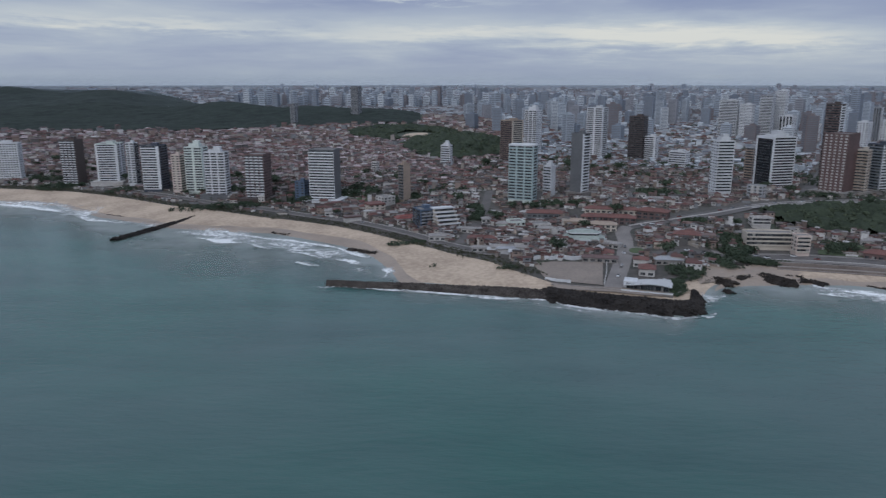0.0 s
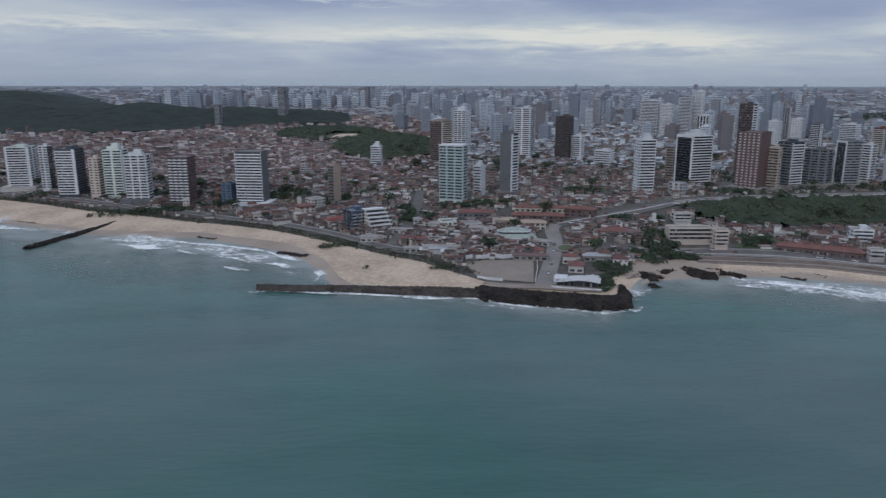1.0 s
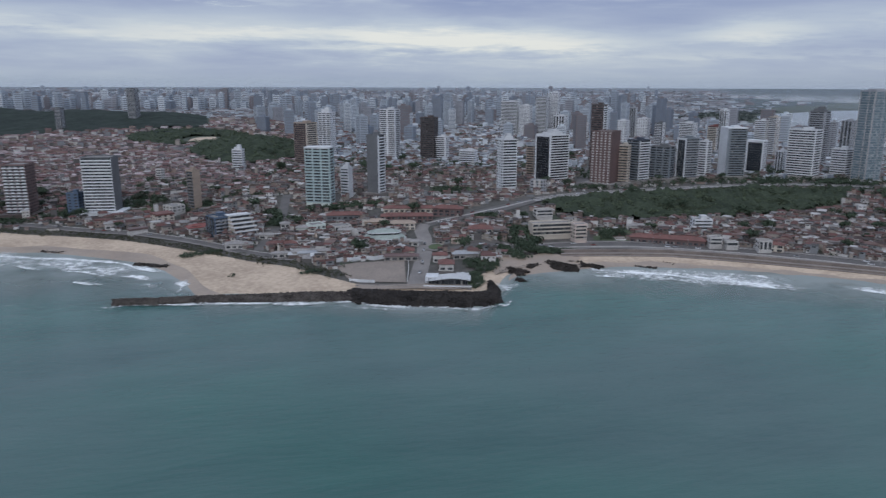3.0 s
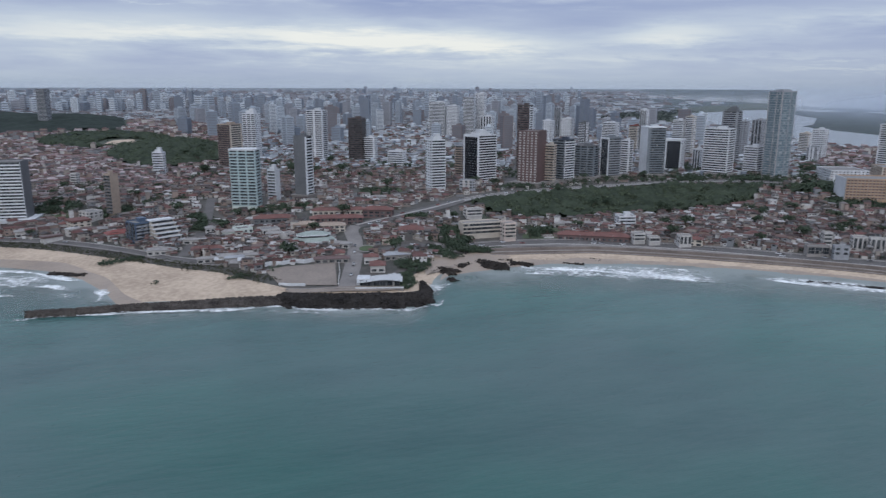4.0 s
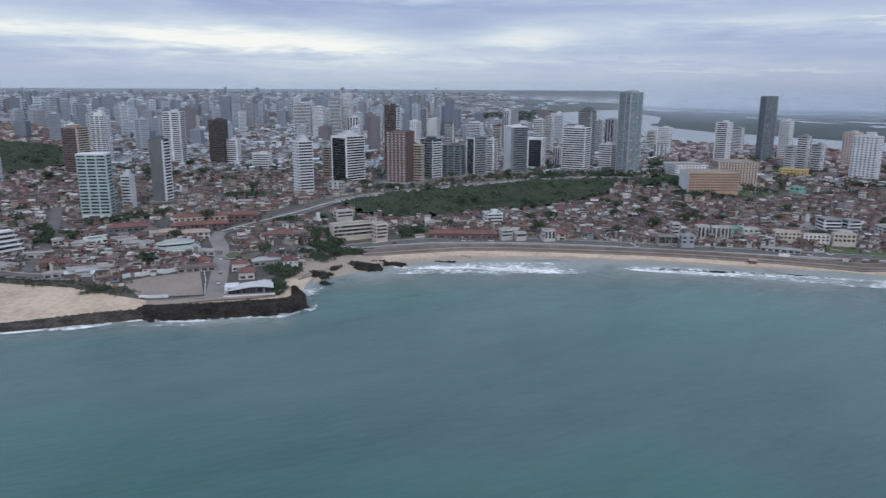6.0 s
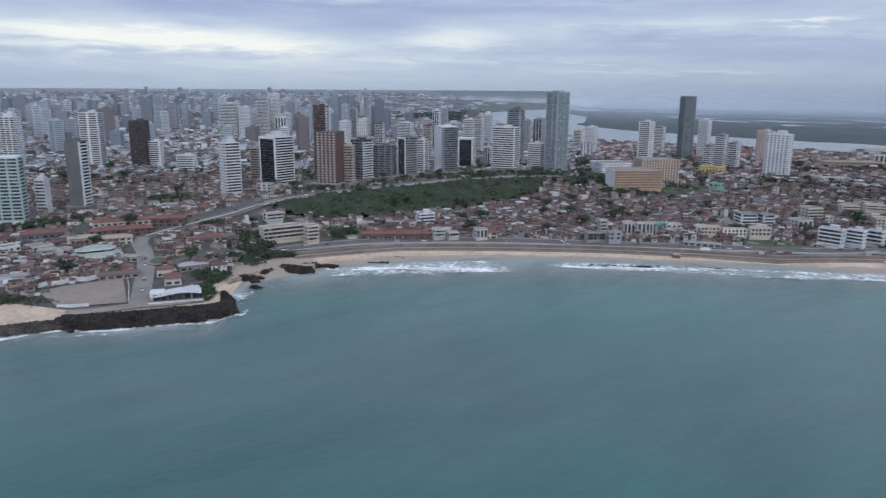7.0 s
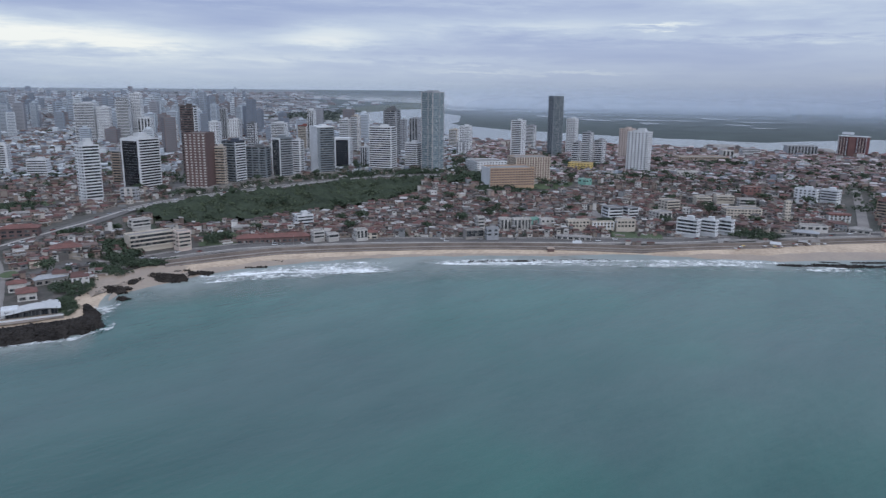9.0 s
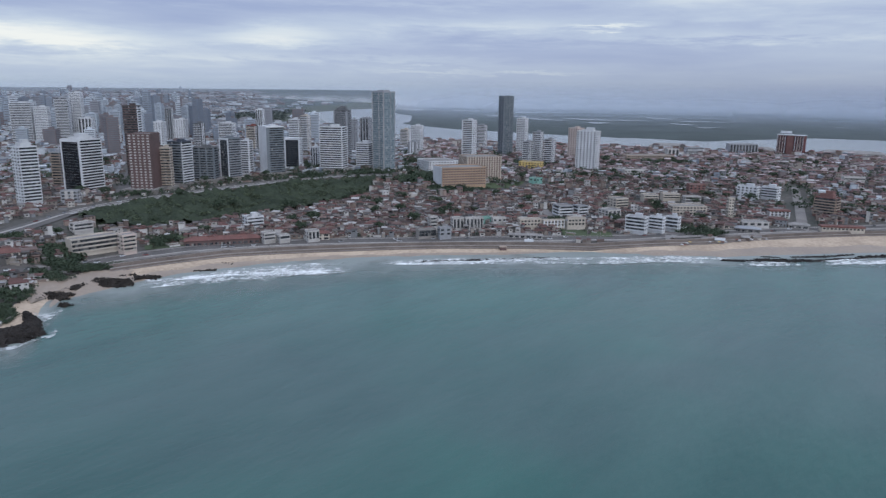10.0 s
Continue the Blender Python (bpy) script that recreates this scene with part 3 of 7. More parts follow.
def ground():
    """One sheet from the shallows to the horizon."""
    az = np.concatenate([np.arange(-80, -36, 2.0), np.arange(-36, 88, 0.4), np.arange(88, 111, 2.0)])
    shore = along(SHORE, az)
    rows = [shore - 60, shore - 10, shore]
    back = along(BACK, az)
    rows += [shore + (back - shore) * k for k in (0.25, 0.5, 0.75, 1.0)]
    far = np.concatenate([np.linspace(0, 0.2, 26)[1:], np.linspace(0.2, 1, 60)[1:] ])
    rows += [back + (4950 - back) * k for k in far]
    rr = np.array(rows)
    aa = np.broadcast_to(az, rr.shape)
    zz = land(aa, rr)
    zz[:2] = [[-5.0]] * 2
    zz[1] = -1.2
    rough = np.array([[noise.noise(Vector((r * math.sin(math.radians(a)) * 0.02, r * math.cos(math.radians(a)) * 0.02, 0))) for a, r in zip(ra, rrow)] for ra, rrow in zip(aa, rr)])
    zz = zz + rough * 0.6 * (rr > back + 30)
    q = np.radians(aa)
    n = len(az)
    v = np.stack([rr * np.sin(q), rr * np.cos(q), zz], -1).reshape(-1, 3).tolist()
    f, mi = [], []
    for i in range(len(rows) - 1):
        for k in range(n - 1):
            f.append((i * n + k, i * n + k + 1, (i + 1) * n + k + 1, (i + 1) * n + k))
            a, r, b = az[k], rr[i + 1][k], back[k]
            woods = wooded(a, r)
            if i < 6:
                mi.append(1)
            elif woods:
                mi.append(2)
            elif a > 44 and r > along(RIVER_FAR, a) - 60 and r > 1850 or r > 2240 and a > 38 + 5 * noise.noise(Vector((r * 0.004, a * 0.3, 0))):
                mi.append(3)
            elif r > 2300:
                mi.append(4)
            else:
                mi.append(0)
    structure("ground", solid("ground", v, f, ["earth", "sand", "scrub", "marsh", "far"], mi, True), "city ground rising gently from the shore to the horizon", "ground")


REACH = [(39.6, 2760), (40.85, 3000), (42.86, 3240), (44.65, 3480), (46.45, 3630), (48.15, 3640)]


def wooded(a, r):
    """Where woods and scrub grow instead of houses."""
    edge = along(EDGE, a)
    slope = 24.5 < a < 46.5 and edge - 14 > r > max(along([(24.2, 688), (26, 668), (30.7, 674), (35.3, 702), (39.8, 738), (44.2, 808), (46.5, 860)], a), 0)
    tail = 48.2 < a < 52.2 and 868 < r < edge - 6
    hills = a < -1.5 and r > along([(-40, 1800), (-31, 1700), (-24, 1610), (-19, 1560), (-14, 1600), (-8, 1640), (-1.5, 1680)], a) + 35 * noise.noise(Vector((a * 0.8, 3, 0))) and r < along([(-36, 4700), (-22, 4000), (-19, 2900), (-16, 2500), (-10, 2350), (-4, 2200), (-1.5, 2080)], a)
    if ((a + 2.2) / 1.5) ** 2 + ((r - 1425) / 80) ** 2 < 1:
        return False
    dune = ((a - 1.3) / 4.6) ** 2 + ((r - 1215) / 195) ** 2 < 1 or ((a + 3.2) / 4.4) ** 2 + ((r - 1480) / 160) ** 2 < 1
    river = 34 < a < 39.8 and 2400 + 90 * noise.noise(Vector((a * 0.9, 0, 9))) < r < 2420 + 620 * (a - 33.5) / 6 + 80 * noise.noise(Vector((a * 1.3, 4, 9))) or 39.6 <= a < 47.5 and 40 < r - along(REACH, a) < 520
    return bool(slope or tail or hills or dune or river)


ground()


def ribbon(name, path, half, material, label, category, up=0.35, wavy=0.0, fine=6.0):
    """A strip laid over the ground along bearings and distances."""
    pts = [Vector((r * math.sin(math.radians(a)), r * math.cos(math.radians(a)))) for a, r in path]
    line = []
    for p, q in zip(pts, pts[1:]):
        n = max(1, int((q - p).length / fine))
        line += [p.lerp(q, i / n) for i in range(n)]
    line.append(pts[-1])
    for _ in range(4):
        line = [line[0]] + [(line[i - 1] + line[i] * 2 + line[i + 1]) / 4 for i in range(1, len(line) - 1)] + [line[-1]]
    v, f = [], []
    for i, p in enumerate(line):
        d = (line[min(i + 1, len(line) - 1)] - line[max(i - 1, 0)]).normalized()
        side = Vector((-d.y, d.x))
        for s in (-1, -0.34, 0.34, 1):
            w = half * (1 + wavy * noise.noise(Vector((p.x * 0.03, p.y * 0.03, s * 5))))
            c = p + side * w * s
            a, r = math.degrees(math.atan2(c.x, c.y)), c.length
            v.append((c.x, c.y, max(float(land(a, r)), 0.0) + up))
        if i:
            o = 4 * i
            f += [(o - 4 + j, o - 3 + j, o + 1 + j, o + j) for j in range(3)]
    return structure(name, solid(name, v, f, [material], None, True), label, category)


def patch(name, corners, material, label, category, up=0.4, rag=0.0, step=8.0):
    """A ground patch inside a loop of bearings and distances, draped over the land."""
    loop = []
    for (a0, r0), (a1, r1) in zip(corners, corners[1:] + corners[:1]):
        p = Vector((r0 * math.sin(math.radians(a0)), r0 * math.cos(math.radians(a0))))
        q = Vector((r1 * math.sin(math.radians(a1)), r1 * math.cos(math.radians(a1))))
        n = min(40, max(2, int((q - p).length / step)))
        loop += [p.lerp(q, i / n) for i in range(n)]
    mid = sum(loop, Vector((0, 0))) / len(loop)
    v, f, rings = [], [], 6
    for i in range(1, rings + 1):
        for p in loop:
            c = mid.lerp(p, (i / rings) * (1 + (rag * noise.noise(Vector((p.x * 0.05, p.y * 0.05, 2.0))) if i == rings else 0)))
            v.append((c.x, c.y, max(float(land(math.degrees(math.atan2(c.x, c.y)), c.length)), 0.0) + up))
    v.append((mid.x, mid.y, max(float(land(math.degrees(math.atan2(mid.x, mid.y)), mid.length)), 0.0) + up))
    n = len(loop)
    for k in range(n):
        f.append((len(v) - 1, k, (k + 1) % n))
        for i in range(rings - 1):
            f.append((i * n + k, (i + 1) * n + k, (i + 1) * n + (k + 1) % n, i * n + (k + 1) % n))
    return structure(name, solid(name, v, f, [material], None, True), label, category)


def wet_strip():
    """Sand darkened by the swash."""
    az = np.arange(-40, 90, 0.3)
    v, f = [], []
    for i, a in enumerate(az):
        s, b = float(along(SHORE, a)), float(along(BACK, a))
        w = min(0.42 * (b - s), 22 + 26 * float(ease(a, -11, -6)) * (1 - float(ease(a, -4.5, -2)))) * (1 + 0.35 * noise.noise(Vector((a * 0.5, 0, 0)))) * (1 - float(ease(a, -5.0, 0.0)) * (1 - float(ease(a, 20.5, 23.0))))
        for r in (s - 8, s + w * 0.5, s + w):
            p = spot(a, r, 0.22)
            v.append((p.x, p.y, max(p.z, 0.10)))
        if i and not 0 < a < 22:
            o = 3 * i
            f += [(o - 3, o, o + 1, o - 2), (o - 2, o + 1, o + 2, o - 1)]
    structure("wet_sand", solid("wet_sand", v, f, ["wet_sand"], None, True), "dark wet sand along the waterline", "sand")


wet_strip()


def shallows():
    """A paler belt of water along the beaches."""
    az = np.arange(-40, 92, 0.4)
    v, f, c = [], [], []
    for i, a in enumerate(az):
        s = float(along(SHORE, a))
        wide = float(along([(-40, 190), (-20, 210), (-10, 170), (-4, 60), (0, 45), (20, 45), (22, 50), (30, 90), (45, 85), (60, 75), (75, 75), (92, 90)], a))
        for d, k in ((6, 1.3), (-wide * 0.15, 1.2), (-wide * 0.5, 0.6), (-wide, 0.0)):
            p = spot(a, s + d)
            v.append((p.x, p.y, max(p.z, 0.0) + 0.08))
            c.append(k)
        if i:
            o = 4 * i
            f += [(o - 4 + j, o + j, o + 1 + j, o - 3 + j) for j in range(3)]
    me = solid("shallows", v, f, ["shallow"], None, True)
    at = me.color_attributes.new("body", "FLOAT_COLOR", "POINT")
    at.data.foreach_set("color", [x for k in c for x in (k, k, k, 1.0)])
    structure("shallows", me, "pale sandy shallows along the beach", "water")


shallows()


def foam(path, half, dense=0.2):
    """A broken white line of surf lying on the water."""
    pts = [Vector((r * math.sin(math.radians(a)), r * math.cos(math.radians(a)))) for a, r in path]
    line = []
    for p, q in zip(pts, pts[1:]):
        n = max(1, int((q - p).length / 3))
        line += [p.lerp(q, i / n) for i in range(n)]
    v, f, c = [], [], []
    for i, p in enumerate(line):
        d = (line[min(i + 1, len(line) - 1)] - line[max(i - 1, 0)]).normalized()
        side = Vector((-d.y, d.x))
        p = p + side * 2.5 * noise.noise(Vector((p.x * 0.04, p.y * 0.04, 7)))
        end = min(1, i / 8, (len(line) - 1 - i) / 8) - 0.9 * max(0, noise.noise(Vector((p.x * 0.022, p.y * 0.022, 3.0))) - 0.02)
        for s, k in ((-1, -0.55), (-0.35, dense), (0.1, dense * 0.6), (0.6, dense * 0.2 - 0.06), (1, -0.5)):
            w = half * (0.75 + 0.6 * noise.noise(Vector((p.x * 0.05, p.y * 0.05, 1.0))))
            q = p + side * w * s
            h = max(float(land(math.degrees(math.atan2(q.x, q.y)), q.length)), 0)
            v.append((q.x, q.y, 0.28 + h + 0.5 * max(0, 1 - abs(s) * 2)))
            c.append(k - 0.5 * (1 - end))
        if i:
            o = 5 * i
            f += [(o - 5 + j, o - 4 + j, o + 1 + j, o + j) for j in range(4)]
    me = solid("foam", v, f, ["foam"], None, True)
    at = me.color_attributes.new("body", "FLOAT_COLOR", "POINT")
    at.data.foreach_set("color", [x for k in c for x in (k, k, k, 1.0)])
    structure("foam", me, "broken white surf on the shallow water", "surf")


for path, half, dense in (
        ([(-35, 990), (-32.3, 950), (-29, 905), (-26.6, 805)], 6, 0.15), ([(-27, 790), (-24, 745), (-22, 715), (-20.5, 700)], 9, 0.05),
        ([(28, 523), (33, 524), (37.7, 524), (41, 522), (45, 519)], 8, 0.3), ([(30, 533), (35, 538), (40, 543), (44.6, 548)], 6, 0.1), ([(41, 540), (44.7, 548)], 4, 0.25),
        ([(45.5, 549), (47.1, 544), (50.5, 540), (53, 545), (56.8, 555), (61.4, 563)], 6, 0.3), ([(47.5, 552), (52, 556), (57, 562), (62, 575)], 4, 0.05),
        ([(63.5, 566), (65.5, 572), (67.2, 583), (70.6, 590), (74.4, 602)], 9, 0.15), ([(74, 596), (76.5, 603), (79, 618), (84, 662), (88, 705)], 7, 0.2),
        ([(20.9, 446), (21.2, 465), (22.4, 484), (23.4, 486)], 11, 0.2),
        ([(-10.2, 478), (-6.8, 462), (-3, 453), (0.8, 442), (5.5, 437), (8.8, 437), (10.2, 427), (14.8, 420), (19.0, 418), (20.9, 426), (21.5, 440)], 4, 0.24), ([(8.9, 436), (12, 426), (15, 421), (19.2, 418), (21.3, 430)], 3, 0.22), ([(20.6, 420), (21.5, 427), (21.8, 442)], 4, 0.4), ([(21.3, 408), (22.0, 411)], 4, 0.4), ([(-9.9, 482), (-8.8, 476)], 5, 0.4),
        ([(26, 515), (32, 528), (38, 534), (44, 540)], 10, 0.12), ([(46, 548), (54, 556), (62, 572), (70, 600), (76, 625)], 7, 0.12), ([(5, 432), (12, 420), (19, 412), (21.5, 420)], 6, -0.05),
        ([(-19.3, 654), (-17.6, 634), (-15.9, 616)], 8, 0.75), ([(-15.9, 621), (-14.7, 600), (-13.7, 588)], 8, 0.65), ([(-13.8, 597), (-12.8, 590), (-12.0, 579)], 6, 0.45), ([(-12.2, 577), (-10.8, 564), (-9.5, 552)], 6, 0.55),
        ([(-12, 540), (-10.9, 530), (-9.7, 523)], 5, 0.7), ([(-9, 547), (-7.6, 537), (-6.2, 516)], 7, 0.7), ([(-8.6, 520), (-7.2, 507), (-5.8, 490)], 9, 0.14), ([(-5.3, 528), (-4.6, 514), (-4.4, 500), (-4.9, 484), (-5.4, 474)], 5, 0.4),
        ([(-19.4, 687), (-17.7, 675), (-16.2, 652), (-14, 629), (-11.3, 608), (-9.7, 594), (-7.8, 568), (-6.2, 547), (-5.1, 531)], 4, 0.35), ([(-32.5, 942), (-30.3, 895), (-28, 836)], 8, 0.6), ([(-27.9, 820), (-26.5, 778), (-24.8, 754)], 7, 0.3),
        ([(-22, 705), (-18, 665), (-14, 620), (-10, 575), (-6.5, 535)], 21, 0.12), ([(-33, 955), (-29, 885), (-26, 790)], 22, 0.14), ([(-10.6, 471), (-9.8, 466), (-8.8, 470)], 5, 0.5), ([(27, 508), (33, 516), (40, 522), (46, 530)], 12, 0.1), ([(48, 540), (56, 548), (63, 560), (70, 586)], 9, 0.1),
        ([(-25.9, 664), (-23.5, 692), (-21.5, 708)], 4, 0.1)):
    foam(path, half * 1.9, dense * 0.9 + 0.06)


def river():
    """The estuary behind the town, pale under the sky."""
    v, f = [], []
    az = np.arange(46, 108, 0.5)
    for i, a in enumerate(az):
        n, w = float(along(RIVER_NEAR, a)), float(along(RIVER_FAR, a))
        k = min(1, (a - 46) / 3)
        for r in (n - 26 * k, n + (w - n) * 0.5, w + 24 * k):
            v.append((r * math.sin(math.radians(a)), r * math.cos(math.radians(a)), 0.5 if a > 49 else max(float(land(a, r)), 0) + 0.6))
        if i:
            o = 3 * i
            f += [(o - 3, o, o + 1, o - 2), (o - 2, o + 1, o + 2, o - 1)]
    structure("river", solid("river", v, f, ["pond"], None, True), "broad pale estuary behind the town", "river")
    patch("river", [(39.8, 2731), (40.85, 2983), (42.86, 3219), (44.65, 3455), (46.45, 3599), (48.15, 3607), (49.5, 3420), (49.4, 2840), (48.15, 2600), (46.4, 2390), (44.6, 2320), (41.95, 2315), (40.39, 2443)], "pond", "far reach of the pale estuary", "river", 1.5, 0.03, 40)
    for a0, r0, a1, r1, d in ((48.0, 4290, 52.2, 4390, 150), (52.2, 4285, 56.2, 4190, 110), (56.7, 4010, 61.1, 4155, 100), (55.3, 3560, 57.4, 3535, 110), (57.1, 3530, 59.8, 3450, 80), (58.5, 3290, 62, 3130, 90), (61.5, 3365, 65.9, 3235, 95),
                              (63.3, 3000, 65, 2990, 110), (65.4, 3283, 68, 3300, 60), (67.5, 3622, 70.4, 3520, 100), (70, 3310, 74, 3340, 60), (69.4, 3063, 71.6, 2980, 55), (71.1, 2823, 73.6, 2814, 45), (73.6, 3514, 75.1, 3450, 50), (80.3, 3114, 82.3, 3160, 40)):
        b, w = a1 - a0, r1 - r0
        patch("pond", [(a0, r0), (a0 + b * 0.3, r0 + w * 0.3 - d * 0.9), (a0 + b * 0.7, r0 + w * 0.7 - d * 0.5), (a1, r1), (a0 + b * 0.75, r0 + w * 0.75 + d * 0.4), (a0 + b * 0.2, r0 + w * 0.2 + d * 0.8)], "pond", "shallow pale salt pond in the mangrove flat", "pond", 1.2, 0.25, 40)


river()

# ---- roads, paving, sea wall ----
UP = [(14.95, 613), (16.9, 626), (18.7, 636), (20.5, 655), (22.4, 683), (23.8, 708), (26.1, 740), (28.8, 768), (31.6, 796), (35.2, 833), (38, 865), (39.7, 886), (42.4, 912), (45, 925), (47.5, 934), (50, 932), (54, 945)]
ribbon("road", [(-40, 1390), (-30, 1090), (-24, 930), (-21.6, 876), (-17.6, 795), (-13.8, 745), (-11.2, 708), (-7.6, 672), (-4.8, 635), (-2, 598), (0.7, 560), (2.6, 545), (6, 530)], 6, "asphalt", "grey asphalt shore road behind the beach scrub", "road")
ribbon("road", [(1.3, 566), (2, 590), (2.6, 627), (3.15, 660), (3.5, 700), (3.8, 760)], 4.5, "asphalt", "worn street climbing between houses", "road")
ribbon("road", [(14, 457), (14.5, 499), (14.8, 537), (14.8, 578), (14.3, 603), (14.95, 613)], 6, "pave", "wide pale street running out to the headland", "road")
ribbon("road", UP, 8.0, "asphalt", "wide double avenue climbing to the tower district", "road", 0.5)
ribbon("pavement", [(a, r + 1) for a, r in UP], 1.5, "kerb", "pale median strip of the climbing avenue", "pavement", 0.75)
ribbon("pavement", [(a, r - 10) for a, r in UP[5:]], 1.3, "pale_rail", "pale footway and railing along the avenue", "pavement", 1.3)
ribbon("pavement", [(a, r + 10) for a, r in UP[5:]], 1.3, "kerb", "pale footway along the avenue", "pavement", 0.8)
SEAFRONT = [(17, 540), (19.5, 548), (21.3, 556), (25, 574), (27.8, 584), (31.6, 594), (35.3, 598), (39.9, 600), (44.4, 601), (48.7, 602), (52.8, 606), (56.7, 612), (61.8, 624), (66.3, 640), (70.5, 670), (74.6, 704), (78.4, 742), (82, 782), (86, 835), (95, 985)]
ribbon("road", SEAFRONT, 6, "asphalt", "grey asphalt seafront avenue", "road", 0.45)
ribbon("pavement", [(a, r - 9.5) for a, r in SEAFRONT[2:]], 2.6, "pave", "pale seafront promenade", "pavement", 0.6)
ribbon("kerb", [(a, r - 6.6) for a, r in SEAFRONT[2:]], 0.45, "kerb", "pale kerb of the seafront avenue", "kerb", 0.75)
ribbon("kerb", [(a, r + 6.6) for a, r in SEAFRONT[2:]], 0.45, "kerb", "pale kerb of the seafront avenue", "kerb", 0.75)
ribbon("kerb", [(a, r + 6.5) for a, r in ((-30, 1090), (-24, 930), (-21.6, 876), (-17.6, 795), (-13.8, 745), (-11.2, 708), (-7.6, 672), (-4.8, 635), (-2, 598), (0.7, 560), (2.6, 545), (6, 530))], 0.8, "kerb", "pale kerb along the shore road", "kerb", 0.7)
ribbon("pavement", [(a, r - 7.5) for a, r in ((-30, 1090), (-24, 930), (-21.6, 876), (-17.6, 795), (-13.8, 745), (-11.2, 708), (-7.6, 672), (-4.8, 635), (-2, 598), (0.7, 560), (2.6, 545), (6, 530))], 1.2, "pave", "pale footway between shore road and scrub", "pavement", 0.7)
ribbon("pavement", [(a, r + 9) for a, r in SEAFRONT[2:]], 2.0, "pave", "pale footway below the shore houses", "pavement", 0.55)
ribbon("road", [(79.2, 752), (79, 814), (78.8, 899), (78.4, 1000)], 5.0, "pave", "wide pale street running inland", "road", 0.5)
ribbon("road", [(63.2, 635), (61.5, 680), (60, 760)], 5, "pave", "pale side street", "road", 0.5)
ribbon("road", [(27.2, 800), (27.6, 880), (28, 980), (28.5, 1120)], 6, "asphalt", "street between the towers", "road", 0.5)
for a, r, label in ((15.67, 545, "round paved traffic island"), (16.3, 577, "triangular paved traffic island")):
    ring = [(a + 0.85 * math.cos(k * math.tau / 14), r + 11 * math.sin(k * math.tau / 14)) for k in range(14)]
    patch("pavement", ring, "pave", label, "pavement", 0.9)
    patch("grass", [(a + (x - a) * 0.7, r + (y - r) * 0.7) for x, y in ring], "grass", "small lawn inside a traffic island", "lawn", 1.1)
patch("pavement", [(7.4, 507), (8.6, 468), (13.2, 461), (13.1, 512), (9.1, 509)], "dirt", "bare paved car park behind the breakwater", "car park", 0.5)
patch("grass", [(-7.9, 754), (-5.6, 750), (-5.9, 795), (-7.95, 803)], "grass", "rough green lot", "lawn", 0.5, 0.2)
patch("grass", [(1.5, 644), (3.2, 648), (3.3, 706), (1.9, 710)], "scrub", "dark overgrown lot", "scrub", 0.5, 0.2)
patch("grass", [(14.5, 742), (18.8, 736), (19.1, 793), (16.7, 809)], "grass", "rough green field", "lawn", 0.6, 0.2)
patch("grass", [(28.6, 600), (31.6, 602), (31.6, 642), (28.3, 640)], "grass", "green garden lot", "lawn", 0.5, 0.1)
patch("grass", [(61.6, 634), (65.6, 640), (65.4, 660), (61.6, 655)], "grass", "mown green pitch by the avenue", "lawn", 0.6, 0.1)
patch("grass", [(53, 850), (57.5, 862), (58.5, 905), (55, 880)], "grass", "grassy bank below the hotel", "lawn", 0.6, 0.2)
patch("grass", [(15.2, 455), (18.9, 455), (19.7, 466), (19.6, 480), (18.6, 480), (18.5, 462)], "grass", "small lawn round the headland restaurant", "lawn", 0.7, 0.1)
ribbon("ground_strip", [(9.2, 456), (11, 454), (13, 453), (15, 452.5), (17, 452), (18.4, 455)], 4.0, "dirt", "pale trodden earth above the headland rocks", "ground", 0.9, 0.4, 3.0)
patch("sand_patch", [(20.6, 486), (22, 512), (24.5, 522), (27, 527), (27.6, 547), (24.5, 553), (21.2, 536), (20.2, 510)], "wet_sand", "damp brown sand between the cove rocks", "sand", 0.35, 0.1)
patch("sand_patch", [(-3.6, 1370), (-1.1, 1360), (-1.3, 1480), (-2.7, 1475)], "sand", "bare sand scar on the wooded dune", "sand", 0.8, 0.2)



def sea_wall():
    """A stepped stone wall between beach and promenade."""
    az = np.arange(26.0, 95, 0.25)
    h = Heap()
    ring = []
    for a in az:
        b = float(along(BACK, a))
        ring.append([spot(a, b + d).xy.to_3d() + Vector((0, 0, z)) for d, z in ((-4.5, 1.8), (-4.2, 4.0), (-2.6, 4.1), (-2.4, 5.6), (-0.6, 5.7), (-0.6, 5.0), (3.0, 5.1), (3.4, 7.6), (4.6, 7.7), (4.6, 6.0))])
    for p, q in zip(ring, ring[1:]):
        for j in range(9):
            h.add([tuple(p[j]), tuple(q[j]), tuple(q[j + 1]), tuple(p[j + 1])], [(0, 1, 2, 3)], int(j in (1, 3, 5, 7)))
    structure("sea_wall", h.mesh("sea_wall", ["stone", "ledge"]), "long stepped stone sea wall stained brown", "wall")


sea_wall()


# ---- breakwaters and rocks ----
def boulder(size, seed, flat=0.7):
    rng = random.Random(seed)
    bm = bmesh.new()
    bmesh.ops.create_icosphere(bm, subdivisions=1, radius=1)
    for v in bm.verts:
        v.co *= 0.75 + 0.5 * rng.random()
        v.co = Vector((v.co.x * size, v.co.y * size * 0.85, v.co.z * size * flat))
    vs, fs = [tuple(v.co) for v in bm.verts], [tuple(x.index for x in f.verts) for f in bm.faces]
    bm.free()
    return vs, fs


STONES = [boulder(1.0, k) for k in range(14)]


